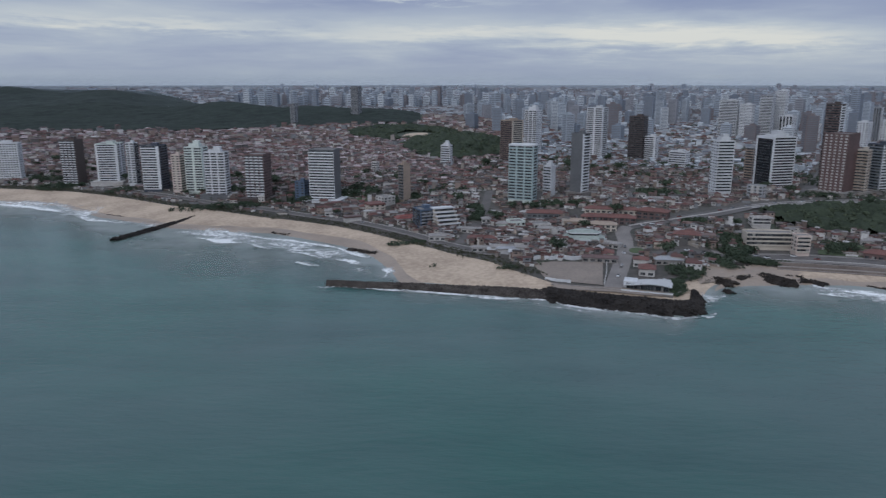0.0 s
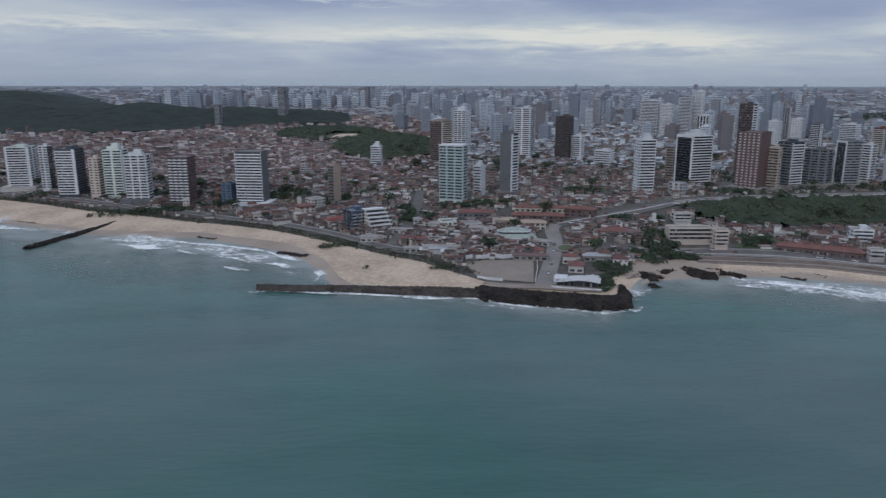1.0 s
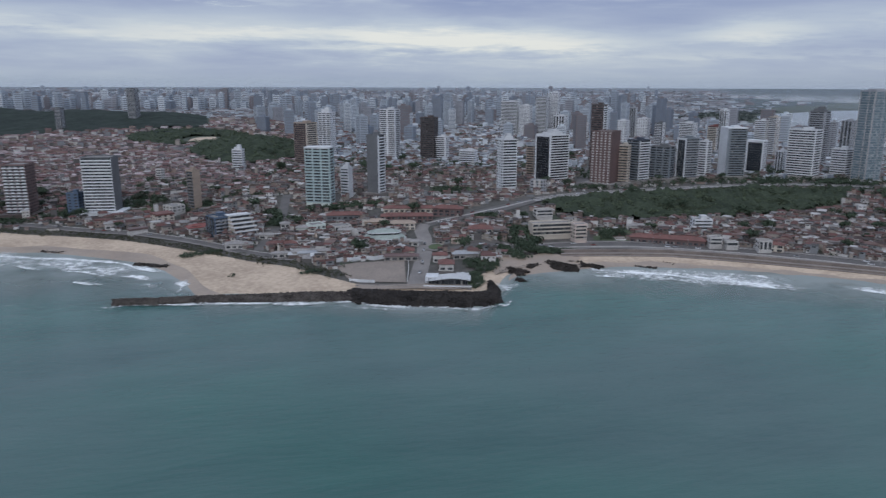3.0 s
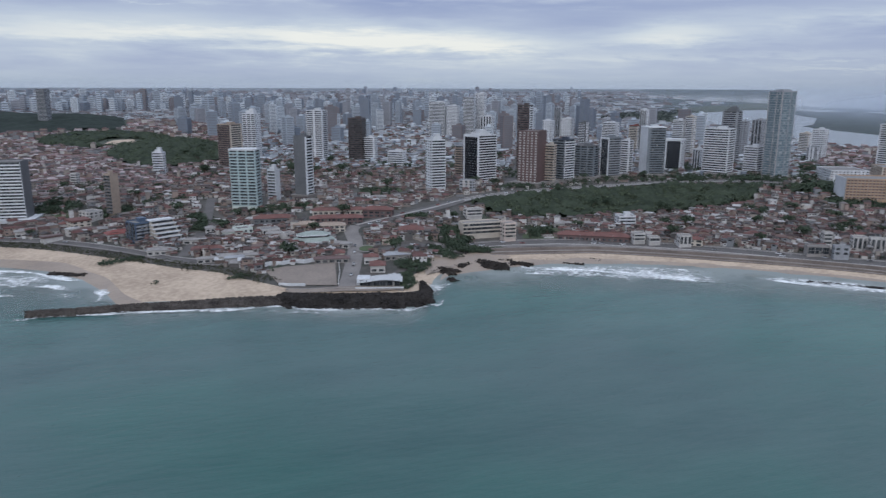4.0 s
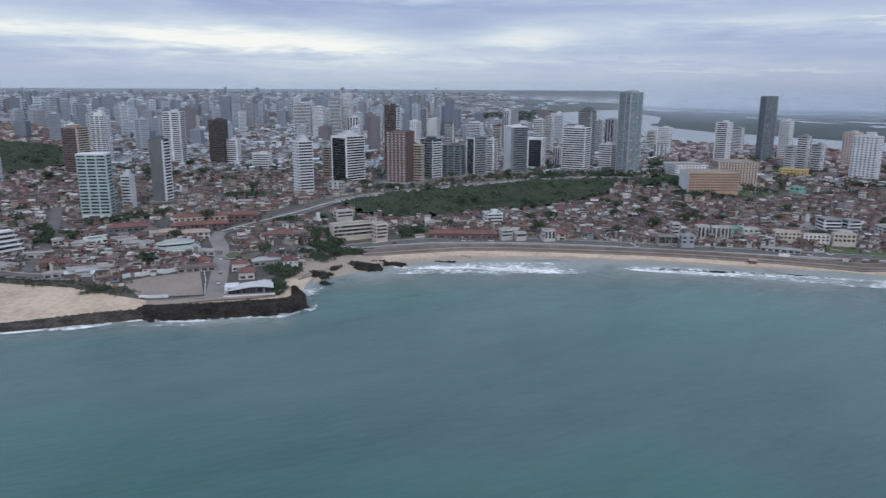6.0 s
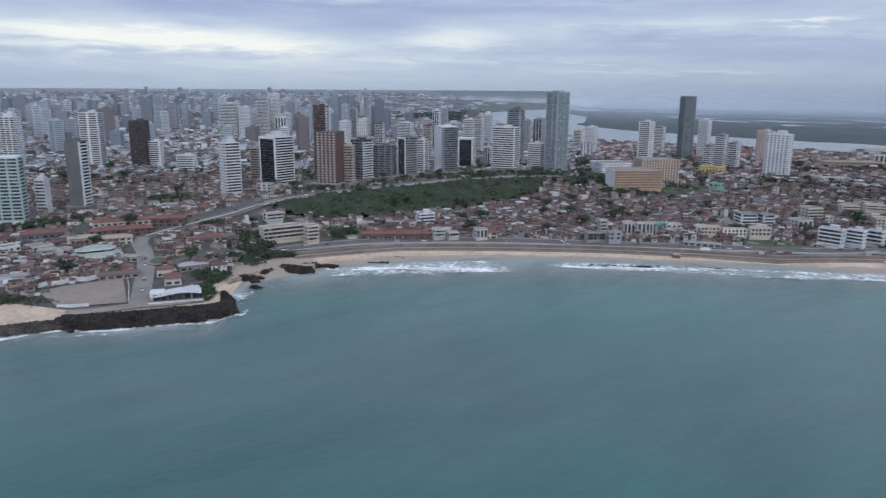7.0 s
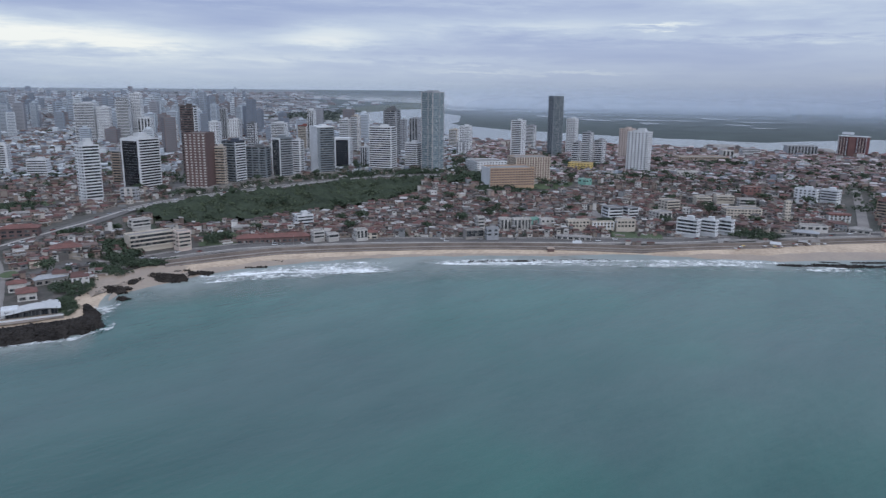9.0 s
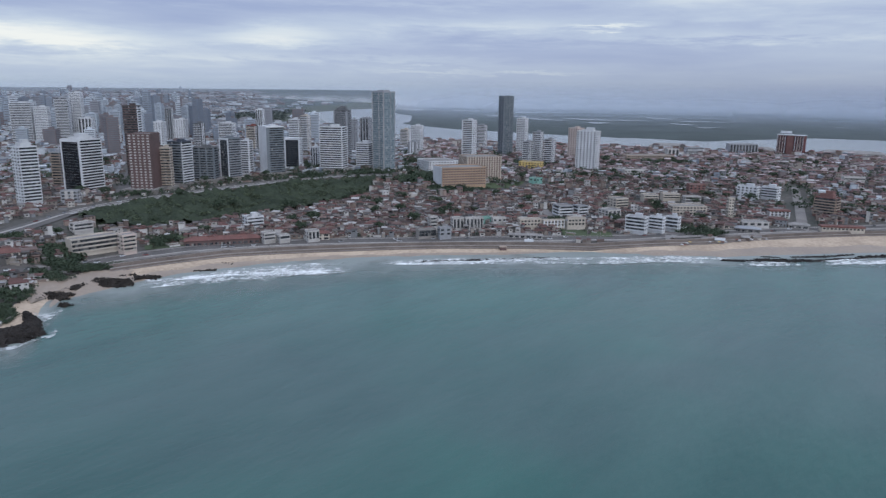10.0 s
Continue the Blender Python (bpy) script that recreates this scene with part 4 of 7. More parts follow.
def rubble(name, path, half, crest, count, sizes, material, label, category="rocks", seed=1):
    """A heap of boulders along a line: a core with stones lying on it."""
    rng = random.Random(seed)
    pts = [Vector((r * math.sin(math.radians(a)), r * math.cos(math.radians(a)))) for a, r in path]
    run = [0]
    for p, q in zip(pts, pts[1:]):
        run.append(run[-1] + (q - p).length)
    h = Heap()
    wide = half if isinstance(half, list) else [half] * len(pts)

    def mid(s):
        i = min(max(int(np.searchsorted(run, s)) - 1, 0), len(pts) - 2)
        k = (s - run[i]) / (run[i + 1] - run[i])
        d = (pts[i + 1] - pts[i]).normalized()
        return pts[i].lerp(pts[i + 1], k), Vector((-d.y, d.x)), wide[i] + (wide[i + 1] - wide[i]) * k

    prof = ((-1, -1.5), (-0.8, 0.5), (-0.45, 0.85), (0, 1.0), (0.45, 0.85), (0.8, 0.5), (1, -1.5))
    n = int(run[-1] / 3)
    for i in range(n + 1):
        p, s, w = mid(run[-1] * i / n)
        row = []
        for u, z in prof:
            c = p + s * w * u
            row.append((c.x, c.y, (z * crest if z > 0 else z) + 0.5 * noise.noise(Vector((c.x * 0.3, c.y * 0.3, 0)))))
        h.v.extend(row)
        if i:
            o = len(h.v) - 7
            h.f.extend([(o - 7 + j, o - 6 + j, o + 1 + j, o + j) for j in range(6)])
            h.m.extend([0] * 6)
    for k in range(count):
        p, s, w = mid(rng.random() * run[-1])
        u = rng.uniform(-1.02, 1.02)
        c = p + s * w * u
        z = crest * max(0.05, 1 - abs(u) ** 2.2) - 0.2
        vs, fs = STONES[rng.randrange(14)]
        g = rng.uniform(*sizes)
        q = Euler((rng.random() * 6, rng.random() * 0.8, rng.random() * 6)).to_matrix()
        h.add([tuple(q @ (Vector(v) * g) + Vector((c.x, c.y, z))) for v in vs], fs)
    return tagged(new(name, h.mesh(name, [material])), label, category, kind="stuff")


rubble("breakwater", [(-9.6, 473), (-6.8, 465), (-3, 459), (0.8, 452), (5.5, 449), (8.8, 445)], [3.5, 5, 6, 8, 9.5, 10], 3.0, 1900, (0.45, 1.35), "rock_grey", "long low breakwater of dark piled boulders", "breakwater", 3)
rubble("headland_rocks", [(8.6, 449), (10.2, 441), (14.8, 436), (18.8, 434), (20.5, 442)], [9, 13, 14, 14, 10], 3.4, 2600, (0.6, 2.6), "rock", "black jagged rocks skirting the headland", "rocks", 4)
rubble("headland_rocks", [(20.3, 442), (20.5, 457), (20.2, 474)], [6, 5, 3.5], 2.6, 500, (0.5, 1.5), "rock", "dark rocks on the sheltered side of the headland", "rocks", 5)
rubble("breakwater", [(-25.5, 668), (-22.5, 706), (-20.5, 735), (-19.6, 752)], [4, 4.5, 4, 3], 2.6, 420, (0.6, 1.4), "rock", "straight dark stone groyne crossing the beach", "groyne", 6)
for k, (path, half, crest, count, size) in enumerate((
        ([(21.4, 503), (22.6, 509), (23.0, 503)], 6, 2.2, 110, (0.6, 1.8)), ([(25.3, 527), (26.2, 519), (27.4, 521)], 6, 2.4, 120, (0.6, 1.8)), ([(28.2, 535), (29.4, 528)], 5, 2.0, 70, (0.5, 1.5)),
        ([(33, 560), (34.2, 556), (34.9, 553)], 4, 1.8, 60, (0.5, 1.4)), ([(31.8, 541), (33.6, 540)], 3, 1.2, 40, (0.5, 1.2)), ([(19.8, 490), (20.6, 500), (21.2, 515)], 7, 3, 110, (0.7, 2.0)),
        ([(24.3, 545), (26.2, 547)], 4, 2.4, 60, (0.6, 1.6)), ([(21.0, 522), (22.0, 534), (23.4, 544)], 6, 2.6, 120, (0.6, 1.8)), ([(23.2, 518), (24.2, 528)], 5, 2.4, 80, (0.6, 1.8)), ([(20.8, 498), (21.6, 512)], 6, 2.6, 90, (0.7, 2.0)), ([(26.5, 536), (28.0, 545)], 4, 2.2, 60, (0.6, 1.7)), ([(29.5, 545), (31.0, 549)], 3, 1.6, 40, (0.5, 1.4)), ([(22.6, 488), (23.1, 482)], 3, 1.2, 22, (0.6, 1.5)),
        ([(20.1, 505), (20.9, 511), (21.7, 511), (22.2, 505)], 6, 2.8, 150, (0.7, 2.0)), ([(24.9, 535), (25.9, 528), (27.1, 522)], 8, 2.8, 190, (0.7, 2.0)), ([(26.6, 541), (27.5, 540), (28.1, 528)], 5, 2.2, 110, (0.6, 1.8)), ([(22.5, 511), (22.8, 498)], 3, 1.6, 40, (0.6, 1.5)), ([(20.3, 530), (22.2, 541), (24.2, 551)], 5, 4.5, 170, (0.8, 2.2)),
        ([(-7.8, 574), (-6.4, 563), (-5.4, 556)], 5, 1.5, 70, (0.5, 1.3)), ([(-13.8, 655), (-12.4, 640)], 5, 1.0, 50, (0.5, 1.2)), ([(-1.8, 520), (-1.0, 512)], 3, 1.0, 22, (0.4, 1.0)), ([(-26.2, 818), (-24.6, 785)], 4, 0.9, 50, (0.5, 1.1)))):
    rubble("shore_rocks", path, half, crest, count, size, "rock_brown", "low brown rocks lying in the sand at the waterline", "rocks", 20 + k)
rubble("reef", [(50, 548), (53, 553), (56, 560), (59.5, 569), (62, 574)], [2, 4, 5, 4, 2], 0.5, 200, (0.4, 1.0), "rock", "dark flat reef awash along the beach", "reef", 41)
for k, (path, half, crest, count, size) in enumerate((
        ([(73.8, 606), (75.0, 611), (76.6, 617)], [1.5, 4, 2], 0.5, 120, (0.4, 1.3)), ([(76.2, 620), (78.2, 628), (80.0, 641)], [2, 5.5, 2.5], 0.7, 170, (0.5, 1.5)), ([(79.6, 634), (81.4, 652), (83.4, 676)], [2, 4.5, 2], 0.5, 120, (0.4, 1.3)),
        ([(83, 676), (85.5, 704), (88, 735)], [3, 5, 4], 0.6, 120, (0.5, 1.4)), ([(78.6, 645), (80.6, 660), (82.6, 684)], [1.5, 3, 1.5], 0.5, 80, (0.4, 1.1)), ([(76.6, 634), (77.9, 640)], [1, 2], 0.4, 30, (0.4, 1.0)))):
    rubble("reef", path, half, crest, count, size, "rock", "dark flat reef awash along the beach", "reef", 42 + k)
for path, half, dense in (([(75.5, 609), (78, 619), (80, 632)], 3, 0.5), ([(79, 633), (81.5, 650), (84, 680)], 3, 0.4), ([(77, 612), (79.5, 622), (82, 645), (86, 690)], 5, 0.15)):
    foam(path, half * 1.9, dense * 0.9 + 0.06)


def haze_sheet(me, c):
    """Gives a sheet of imitated haze its thickness and places it."""
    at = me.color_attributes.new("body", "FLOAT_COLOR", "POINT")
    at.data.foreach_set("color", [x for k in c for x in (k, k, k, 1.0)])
    structure("backdrop", me, "translucent sheet standing in for haze and mist over the far land and estuary", "mist").visible_shadow = False


def mist():
    """Translucent sheets imitating haze over the distance, thicker over the estuary and further out."""
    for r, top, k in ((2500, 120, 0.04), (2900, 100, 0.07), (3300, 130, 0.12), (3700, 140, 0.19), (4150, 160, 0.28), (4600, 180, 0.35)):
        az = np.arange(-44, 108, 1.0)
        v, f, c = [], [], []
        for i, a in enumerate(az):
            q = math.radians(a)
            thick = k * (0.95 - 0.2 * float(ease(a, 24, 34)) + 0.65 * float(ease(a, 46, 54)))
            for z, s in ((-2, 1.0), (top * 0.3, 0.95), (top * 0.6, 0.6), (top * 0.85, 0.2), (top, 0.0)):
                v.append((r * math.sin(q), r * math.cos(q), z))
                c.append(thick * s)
            if i:
                o = 5 * i
                f += [(o - 5 + j, o + j, o + 1 + j, o - 4 + j) for j in range(4)]
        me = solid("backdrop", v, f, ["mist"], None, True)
        haze_sheet(me, c)
    v, f, c = [], [], []
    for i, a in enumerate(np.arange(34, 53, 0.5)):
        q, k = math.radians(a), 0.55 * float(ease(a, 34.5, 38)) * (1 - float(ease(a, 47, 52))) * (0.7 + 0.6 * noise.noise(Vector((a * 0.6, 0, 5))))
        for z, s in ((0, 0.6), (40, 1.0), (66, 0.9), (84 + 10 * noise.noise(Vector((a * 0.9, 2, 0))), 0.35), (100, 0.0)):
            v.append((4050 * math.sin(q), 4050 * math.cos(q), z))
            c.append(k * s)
        if i:
            o = 5 * i
            f += [(o - 5 + j, o + j, o + 1 + j, o - 4 + j) for j in range(4)]
    haze_sheet(solid("backdrop", v, f, ["pale_mist"], None, True), c)


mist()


# ---- towers and large buildings ----
STOREY = 3.0


def wall_box(name, w, d, h, material, lip=0.9):
    """A wall block with a roof parapet round a sunk roof deck."""
    e = Heap()
    x, y, t = w / 2, d / 2, 0.35
    v = [(-x, -y, -3), (x, -y, -3), (x, y, -3), (-x, y, -3), (-x, -y, h + lip), (x, -y, h + lip), (x, y, h + lip), (-x, y, h + lip),
         (-x + t, -y + t, h + lip), (x - t, -y + t, h + lip), (x - t, y - t, h + lip), (-x + t, y - t, h + lip), (-x + t, -y + t, h), (x - t, -y + t, h), (x - t, y - t, h), (-x + t, y - t, h)]
    f = [(i, (i + 1) % 4, (i + 1) % 4 + 4, i + 4) for i in range(4)] + [(i + 4, (i + 1) % 4 + 4, (i + 1) % 4 + 8, i + 8) for i in range(4)]
    f += [(i + 8, (i + 1) % 4 + 8, (i + 1) % 4 + 12, i + 12) for i in range(4)] 
    e.add(v, f)
    e.f.append((12, 13, 14, 15))
    e.m.append(1)
    return e.mesh(name, [material, "deck"])


FACE = {"F": (0, 0), "R": (90, 1), "B": (180, 0), "L": (-90, 1)}


def face_pose(face, w, d, z=0.0):
    """A pose whose x runs along a face and whose -y points out of it."""
    turn, cross = FACE[face]
    off = (w if cross else d) / 2
    q = radians(turn)
    return pose(off * math.sin(q), -off * math.cos(q), z, 0, 0, turn), (d if cross else w)


def strip(name, x0, x1, z0, z1, out, material, thick=0.3):
    e = Heap()
    e.box(x0, x1, -out, thick, z0, z1, 0, None, True)
    return e.mesh(name, [material])


def balcony_mesh(x0, x1, out, material, step=3.0, split=()):
    """One storey's balconies: slabs with parapets between party walls; split: solid wall bays (from, to) in shares of the width."""
    e = Heap()
    w = x1 - x0
    edges = [x0]
    for p, q in split:
        e.box(x0 + w * p, x0 + w * q, -out * 0.45, 0.1, -0.15, step - 0.15, 0, None, True)
        edges += [x0 + w * p, x0 + w * q]
    edges.append(x1)
    for u, v in zip(edges[::2], edges[1::2]):
        if v - u < 1.0:
            continue
        e.box(u, v, -out, 0.1, -0.15, 0.1, 0, None, True)
        e.box(u, v, -out, -out + 0.15, 0.1, 1.12, 0, None, True)
        e.box(u, u + 0.2, -out + 0.15, 0.1, 0.1, step - 0.15, 0, None, True)
        e.box(v - 0.2, v, -out + 0.15, 0.1, 0.1, step - 0.15, 0, None, True)
    return e.mesh("balcony", [material])


BAYS = {"bands": (), "twin": ((0.45, 0.55),), "flank": ((0.0, 0.15),), "flank2": ((0.86, 1.0),), "triple": ((0.31, 0.35), (0.65, 0.69)), "core": ((0.0, 0.08), (0.92, 1.0))}


def crenel(half, cols, out, material):
    """One slab whose front rises into a row of balcony parapets."""
    gap = 2 * half / cols
    line = [(-half + 0.2, -0.15), (half - 0.2, -0.15), (half - 0.2, 0.12)]
    for k in reversed(range(cols)):
        x = -half + gap * (k + 0.5)
        line += [(x + gap * 0.3, 0.12), (x + gap * 0.3, 1.0), (x - gap * 0.3, 1.0), (x - gap * 0.3, 0.12)]
    line.append((-half + 0.2, 0.12))
    n = len(line)
    v = [(x, -out, z) for x, z in line] + [(x, 0.1, z) for x, z in line]
    f = [tuple(range(n))] + [((i + 1) % n, i, n + i, n + (i + 1) % n) for i in range(n)]
    e = Heap()
    e.add(v, f)
    return e.mesh("balcony", [material])


def clad(ob, face, style, w, d, h, trim, glass, start=1):
    """Hang one face of a tower with its storeys. styles: those of BAYS, framed, grid, curtain, slabs, holes, slots, fins."""
    base, span = face_pose(face, w, d)
    n = max(1, int(round(h / STOREY)))
    step = h / n
    half = span / 2
    if style == "blank":
        return
    if style in BAYS:
        win = strip("window", -half + 0.5, half - 0.5, 0.0, step * 0.60, 0.06, glass)
        bal = balcony_mesh(-half + 0.1, half - 0.1, 0.95, trim, step, BAYS[style])
        for i in range(start, n):
            piece("window", win, ob, "", base @ pose(0, 0, i * step + 1.0))
            piece("balcony", bal, ob, "", base @ pose(0, 0, i * step))
    elif style == "framed":
        pane = strip("glass_panel", -half + 1.6, half - 1.6, 0.06, step - 0.06, 0.08, glass)
        for i in range(start, n):
            piece("glass_panel", pane, ob, "", base @ pose(0, 0, i * step))
        post = strip("frame_post", -0.85, 0.85, 0, h + 0.8, 0.55, trim)
        for x in (-half + 0.86, half - 0.86):
            piece("frame_post", post, ob, "", base @ pose(x, 0, 0))
        piece("lintel", strip("lintel", -half + 1.72, half - 1.72, h - 1.6, h + 0.8, 0.5, trim), ob, "", base)
    elif style == "grid":
        win = strip("window", -half + 0.4, half - 0.4, 0.0, step * 0.5, 0.05, glass)
        for i in range(start, n):
            piece("window", win, ob, "", base @ pose(0, 0, i * step + 0.9))
        cols = max(2, int(span / 3.4))
        pier = strip("pier", -0.55, 0.55, step * 0.6, h + 0.6, 0.45, trim)
        for k in range(cols + 1):
            piece("pier", pier, ob, "", base @ pose(-half + 0.55 + (span - 1.1) * k / cols, 0, 0))
    elif style == "curtain":
        pane = strip("glass_panel", -half + 0.25, half - 0.25, 0.12, step - 0.12, 0.08, glass)
        for i in range(start, n):
            piece("glass_panel", pane, ob, "", base @ pose(0, 0, i * step))
        fin = strip("mullion", -0.18, 0.18, step, h, 0.3, trim)
        cols = max(2, int(span / 5))
        for k in range(cols + 1):
            piece("mullion", fin, ob, "", base @ pose(-half + 0.3 + (span - 0.6) * k / cols, 0, 0))
    elif style == "slabs":
        pane = strip("glass_panel", -half + 0.25, half - 0.25, 0.45, step - 0.05, 0.08, glass)
        edge = strip("slab_edge", -half + 0.05, half - 0.05, 0.0, 0.4, 0.55, trim)
        for i in range(start, n):
            piece("glass_panel", pane, ob, "", base @ pose(0, 0, i * step))
            piece("slab_edge", edge, ob, "", base @ pose(0, 0, i * step))
        post = strip("corner_post", -0.4, 0.4, 0, h + 0.8, 0.6, trim)
        for x in (-half + 0.4, half - 0.4, 0.1 * span):
            piece("corner_post", post, ob, "", base @ pose(x, 0, 0))
    elif style == "holes":
        cols = max(2, int(span / 4.2))
        gap = span / cols
        win = strip("window", -half + gap * 0.2, half - gap * 0.2, 0, step * 0.5, 0.05, glass)
        for i in range(start, n):
            piece("window", win, ob, "", base @ pose(0, 0, i * step + 0.9))
        pier = strip("pier", -gap * 0.27, gap * 0.27, step * 0.7, h + 0.5, 0.14, trim)
        for k in range(1, cols):
            piece("pier", pier, ob, "", base @ pose(-half + gap * k, 0, 0))
    elif style == "slots":
        cols = max(2, int(span / 4.4))
        bal = crenel(half, cols, 0.75, trim)
        win = strip("window", -half + 0.6, half - 0.6, 0.0, step * 0.45, 0.05, glass)
        for i in range(start, n):
            piece("window", win, ob, "", base @ pose(0, 0, i * step + 1.0))
            piece("balcony", bal, ob, "", base @ pose(0, 0, i * step))
    elif style == "fins":
        cols = max(3, int(span / 6.0))
        gap = span / cols
        win = strip("window_column", -gap * 0.3, gap * 0.3, step, h - 0.5, 0.07, glass)
        for k in range(cols):
            piece("window_column", win, ob, "", base @ pose(-half + gap * (k + 0.5), 0, 0))


def tower(label, a, r, w, d, turn, h, body="paint", F="bands", R="holes", L="holes", trim=None, trim2=None, glass="window", tank=True, base="", category="tower", name="apartment_tower", penthouse=0.0, crown="", gable=""):
    """One high building with a wall block, storeys hung only on the faces the camera sees, and things on its roof."""
    ob = thing(name, label, category, stand(a, r, turn), "towers of the city")
    trim, trim2 = trim or body, trim2 or trim or body
    piece("wall", wall_box("wall", w, d, h, body), ob)
    clad(ob, "F", F, w, d, h, trim, glass)
    if turn < 0:
        clad(ob, "R", R, w, d, h, trim2, glass)
    elif turn > 0:
        clad(ob, "L", L, w, d, h, trim2, glass)
    if gable:
        at, span = face_pose("R" if turn < 0 else "L", w, d)
        piece("gable_wall", strip("gable_wall", -span / 2 + 0.02, span / 2 - 0.02, -2.5, h + 1.0, 0.12, gable), ob, "plain end wall of another colour", at)
    top = ob
    if penthouse:
        m = wall_box("penthouse", w * 0.6, d * 0.6, penthouse, body, 0.4)
        top = piece("penthouse", m, ob, "", pose(0, 0, h))
    if tank:
        e = Heap()
        e.box(-w * 0.17, w * 0.17, -d * 0.18, d * 0.18, -0.2, 3.0)
        e.box(-w * 0.19, w * 0.19, -d * 0.20, d * 0.20, 3.0, 3.3, 0, None, True)
        piece("roof_tank", e.mesh("roof_tank", [body]), top, "", pose(w * 0.08, d * 0.05, penthouse if penthouse else h))
    if base:
        e = Heap()
        e.box(-w * 0.75, w * 0.75, -d * 0.8, d * 0.7, -3.5, 4.0)
        e.box(-w * 0.77, w * 0.77, -d * 0.82, d * 0.72, 4.0, 4.5, 0, None, True)
        piece("podium", e.mesh("podium", [base]), ob, "low podium storey")
    if crown:
        e = Heap()
        e.box(-w / 2 - 0.5, w / 2 + 0.5, -d / 2 - 0.5, d / 2 + 0.5, h - 0.2, h + 1.3, 0, None, True)
        piece("crown", e.mesh("crown", [crown]), ob, "projecting roof crown")
    return ob


tower("pale grey gridded apartment tower behind the beach", -31.56, 1089, 34.4, 14.9, -20, 49.6, body="paint", F="grid", R="grid", base="concrete")
tower("dark brown tower with white balconies on one half", -27.50, 1017, 19.8, 19.8, -31, 57.2, body="dark_brown", F="slots", trim="paint", R="blank")
tower("pale green apartment tower above a paved forecourt", -25.08, 1000, 25.9, 24.8, -20, 50.3, body="pale_green", F="core", R="twin", trim="paint", base="plaster")
tower("narrow tower of white balconies beside dark glass", -23.56, 967, 10.4, 10.4, -30, 53.0, body="paint", F="twin", R="curtain", trim2="dark_grey")
tower("white banded tower with a navy flank", -22.09, 914, 21.8, 21.8, -25, 53.6, body="navy", F="flank2", R="bands", trim="paint", trim2="navy")
tower("slim peach apartment tower by the shore road", -20.48, 890, 10.8, 10.8, -31, 43.8, body="peach", F="holes", R="slots", trim="cream")
tower("pale green banded apartment tower by the shore", -19.14, 876, 20.2, 19.9, -20, 53.3, body="pale_green", F="twin", R="flank", trim="pale_green", penthouse=4.0)
tower("white apartment tower ringed with balconies above beach scrub", -17.71, 833, 22.8, 14.1, -20, 50.7, body="paint", F="triple", R="bands", base="dark_grey", penthouse=3.0)
tower("brown tower with a white gridded face", -14.62, 796, 21.5, 21.5, -23, 51.0, body="brown", F="slots", R="holes", trim="paint", trim2="brown", base="dark_brown", tank=False)
tower("low dark blue block beside a striped tower", -11.30, 773, 11.4, 11.4, -28, 22.5, body="blue", F="holes", R="holes", category="building", name="office_block")
tower("white striped hotel tower with a grey flank on a podium", -9.47, 764, 27.9, 20.6, -20, 56.0, body="dark_grey", F="bands", R="blank", trim="paint", base="paint", tank=False)
tower("tan slab tower with a dark balcony face", -3.14, 736, 9.1, 9.1, 40, 39.5, body="tan", F="blank", L="slots", trim2="dark_grey")
tower("small white tower below the wooded dune", 0.30, 969, 13.0, 11.2, -20, 28.1, body="paint", F="slots", R="holes", penthouse=3.0)
tower("teal glass balcony tower with pale slabs", 6.44, 709, 24.6, 14.4, -20, 56.0, body="pale_green", F="triple", R="core", trim="teal_glass", crown="paint", tank=False)
tower("low white tower with a blue flank", 8.56, 733, 9.2, 9.2, -30, 29.9, body="paint", F="slots", R="blank", trim2="blue", penthouse=2.5)
tower("dark grey slab tower with white balconies on its flank", 10.91, 732, 13.3, 13.3, -33, 62.7, body="dark_grey", F="blank", R="flank", trim2="paint", base="pave")
tower("dark brown tower of many balconies", 15.23, 1083, 21.0, 20.6, -20, 64.1, body="dark_brown", F="slots", R="slots", trim="dark_brown")
tower("white tower beside a dark brown one", 16.28, 1083, 16.7, 13.7, -20, 35.4, body="paint", F="flank2", R="holes", trim="paint")
tower("low white apartment block among houses", 18.37, 1012, 23.0, 14.6, -20, 21.4, body="paint", F="slots", R="holes")
tower("tall white apartment tower with stacked balconies", 12.10, 1101, 23.6, 23.6, -20, 75.0, body="paint", F="twin", R="flank")
tower("tall white tower with a blue-grey flank", 7.17, 1177, 21.0, 21.0, -25, 67.0, body="paint", F="triple", R="holes", penthouse=5.0)
tower("pinkish brown apartment tower", 5.48, 1026, 22.9, 22.9, -44, 58.9, body="tan", F="slots", R="core", trim="brown", trim2="cream")
tower("white tower of stacked balconies above the avenue", 21.44, 781, 16.5, 16.5, 23, 54.6, body="paint", F="bands", L="holes", trim="paint", penthouse=3.5)
tower("white and black tower with pale corner walls", 25.01, 845, 27.2, 27.2, 40, 55.7, body="paint", F="bands", L="framed", trim="paint", trim2="paint", penthouse=3.0, glass="black_glass")
tower("grey brown block behind the avenue towers", 23.47, 894, 10.1, 10.1, -30, 39.1, body="grey", F="bands", R="slots", trim="tan")
tower("low pale block with a dark base", 24.02, 768, 15.8, 8.5, -20, 12.5, body="grey", F="holes", R="holes", category="building", name="low_block", tank=False, trim="plaster")
tower("brown ceramic tower with rows of white windows", 29.17, 830, 24.2, 24.2, -25, 61.8, body="brown", F="holes", R="blank", glass="plaster", trim="brown", base="concrete", tank=False)
tower("tall dark brown tower with a white strip", 28.54, 969, 17.0, 13.2, -20, 87.0, body="dark_brown", F="slots", R="bands", trim="brown", trim2="paint")
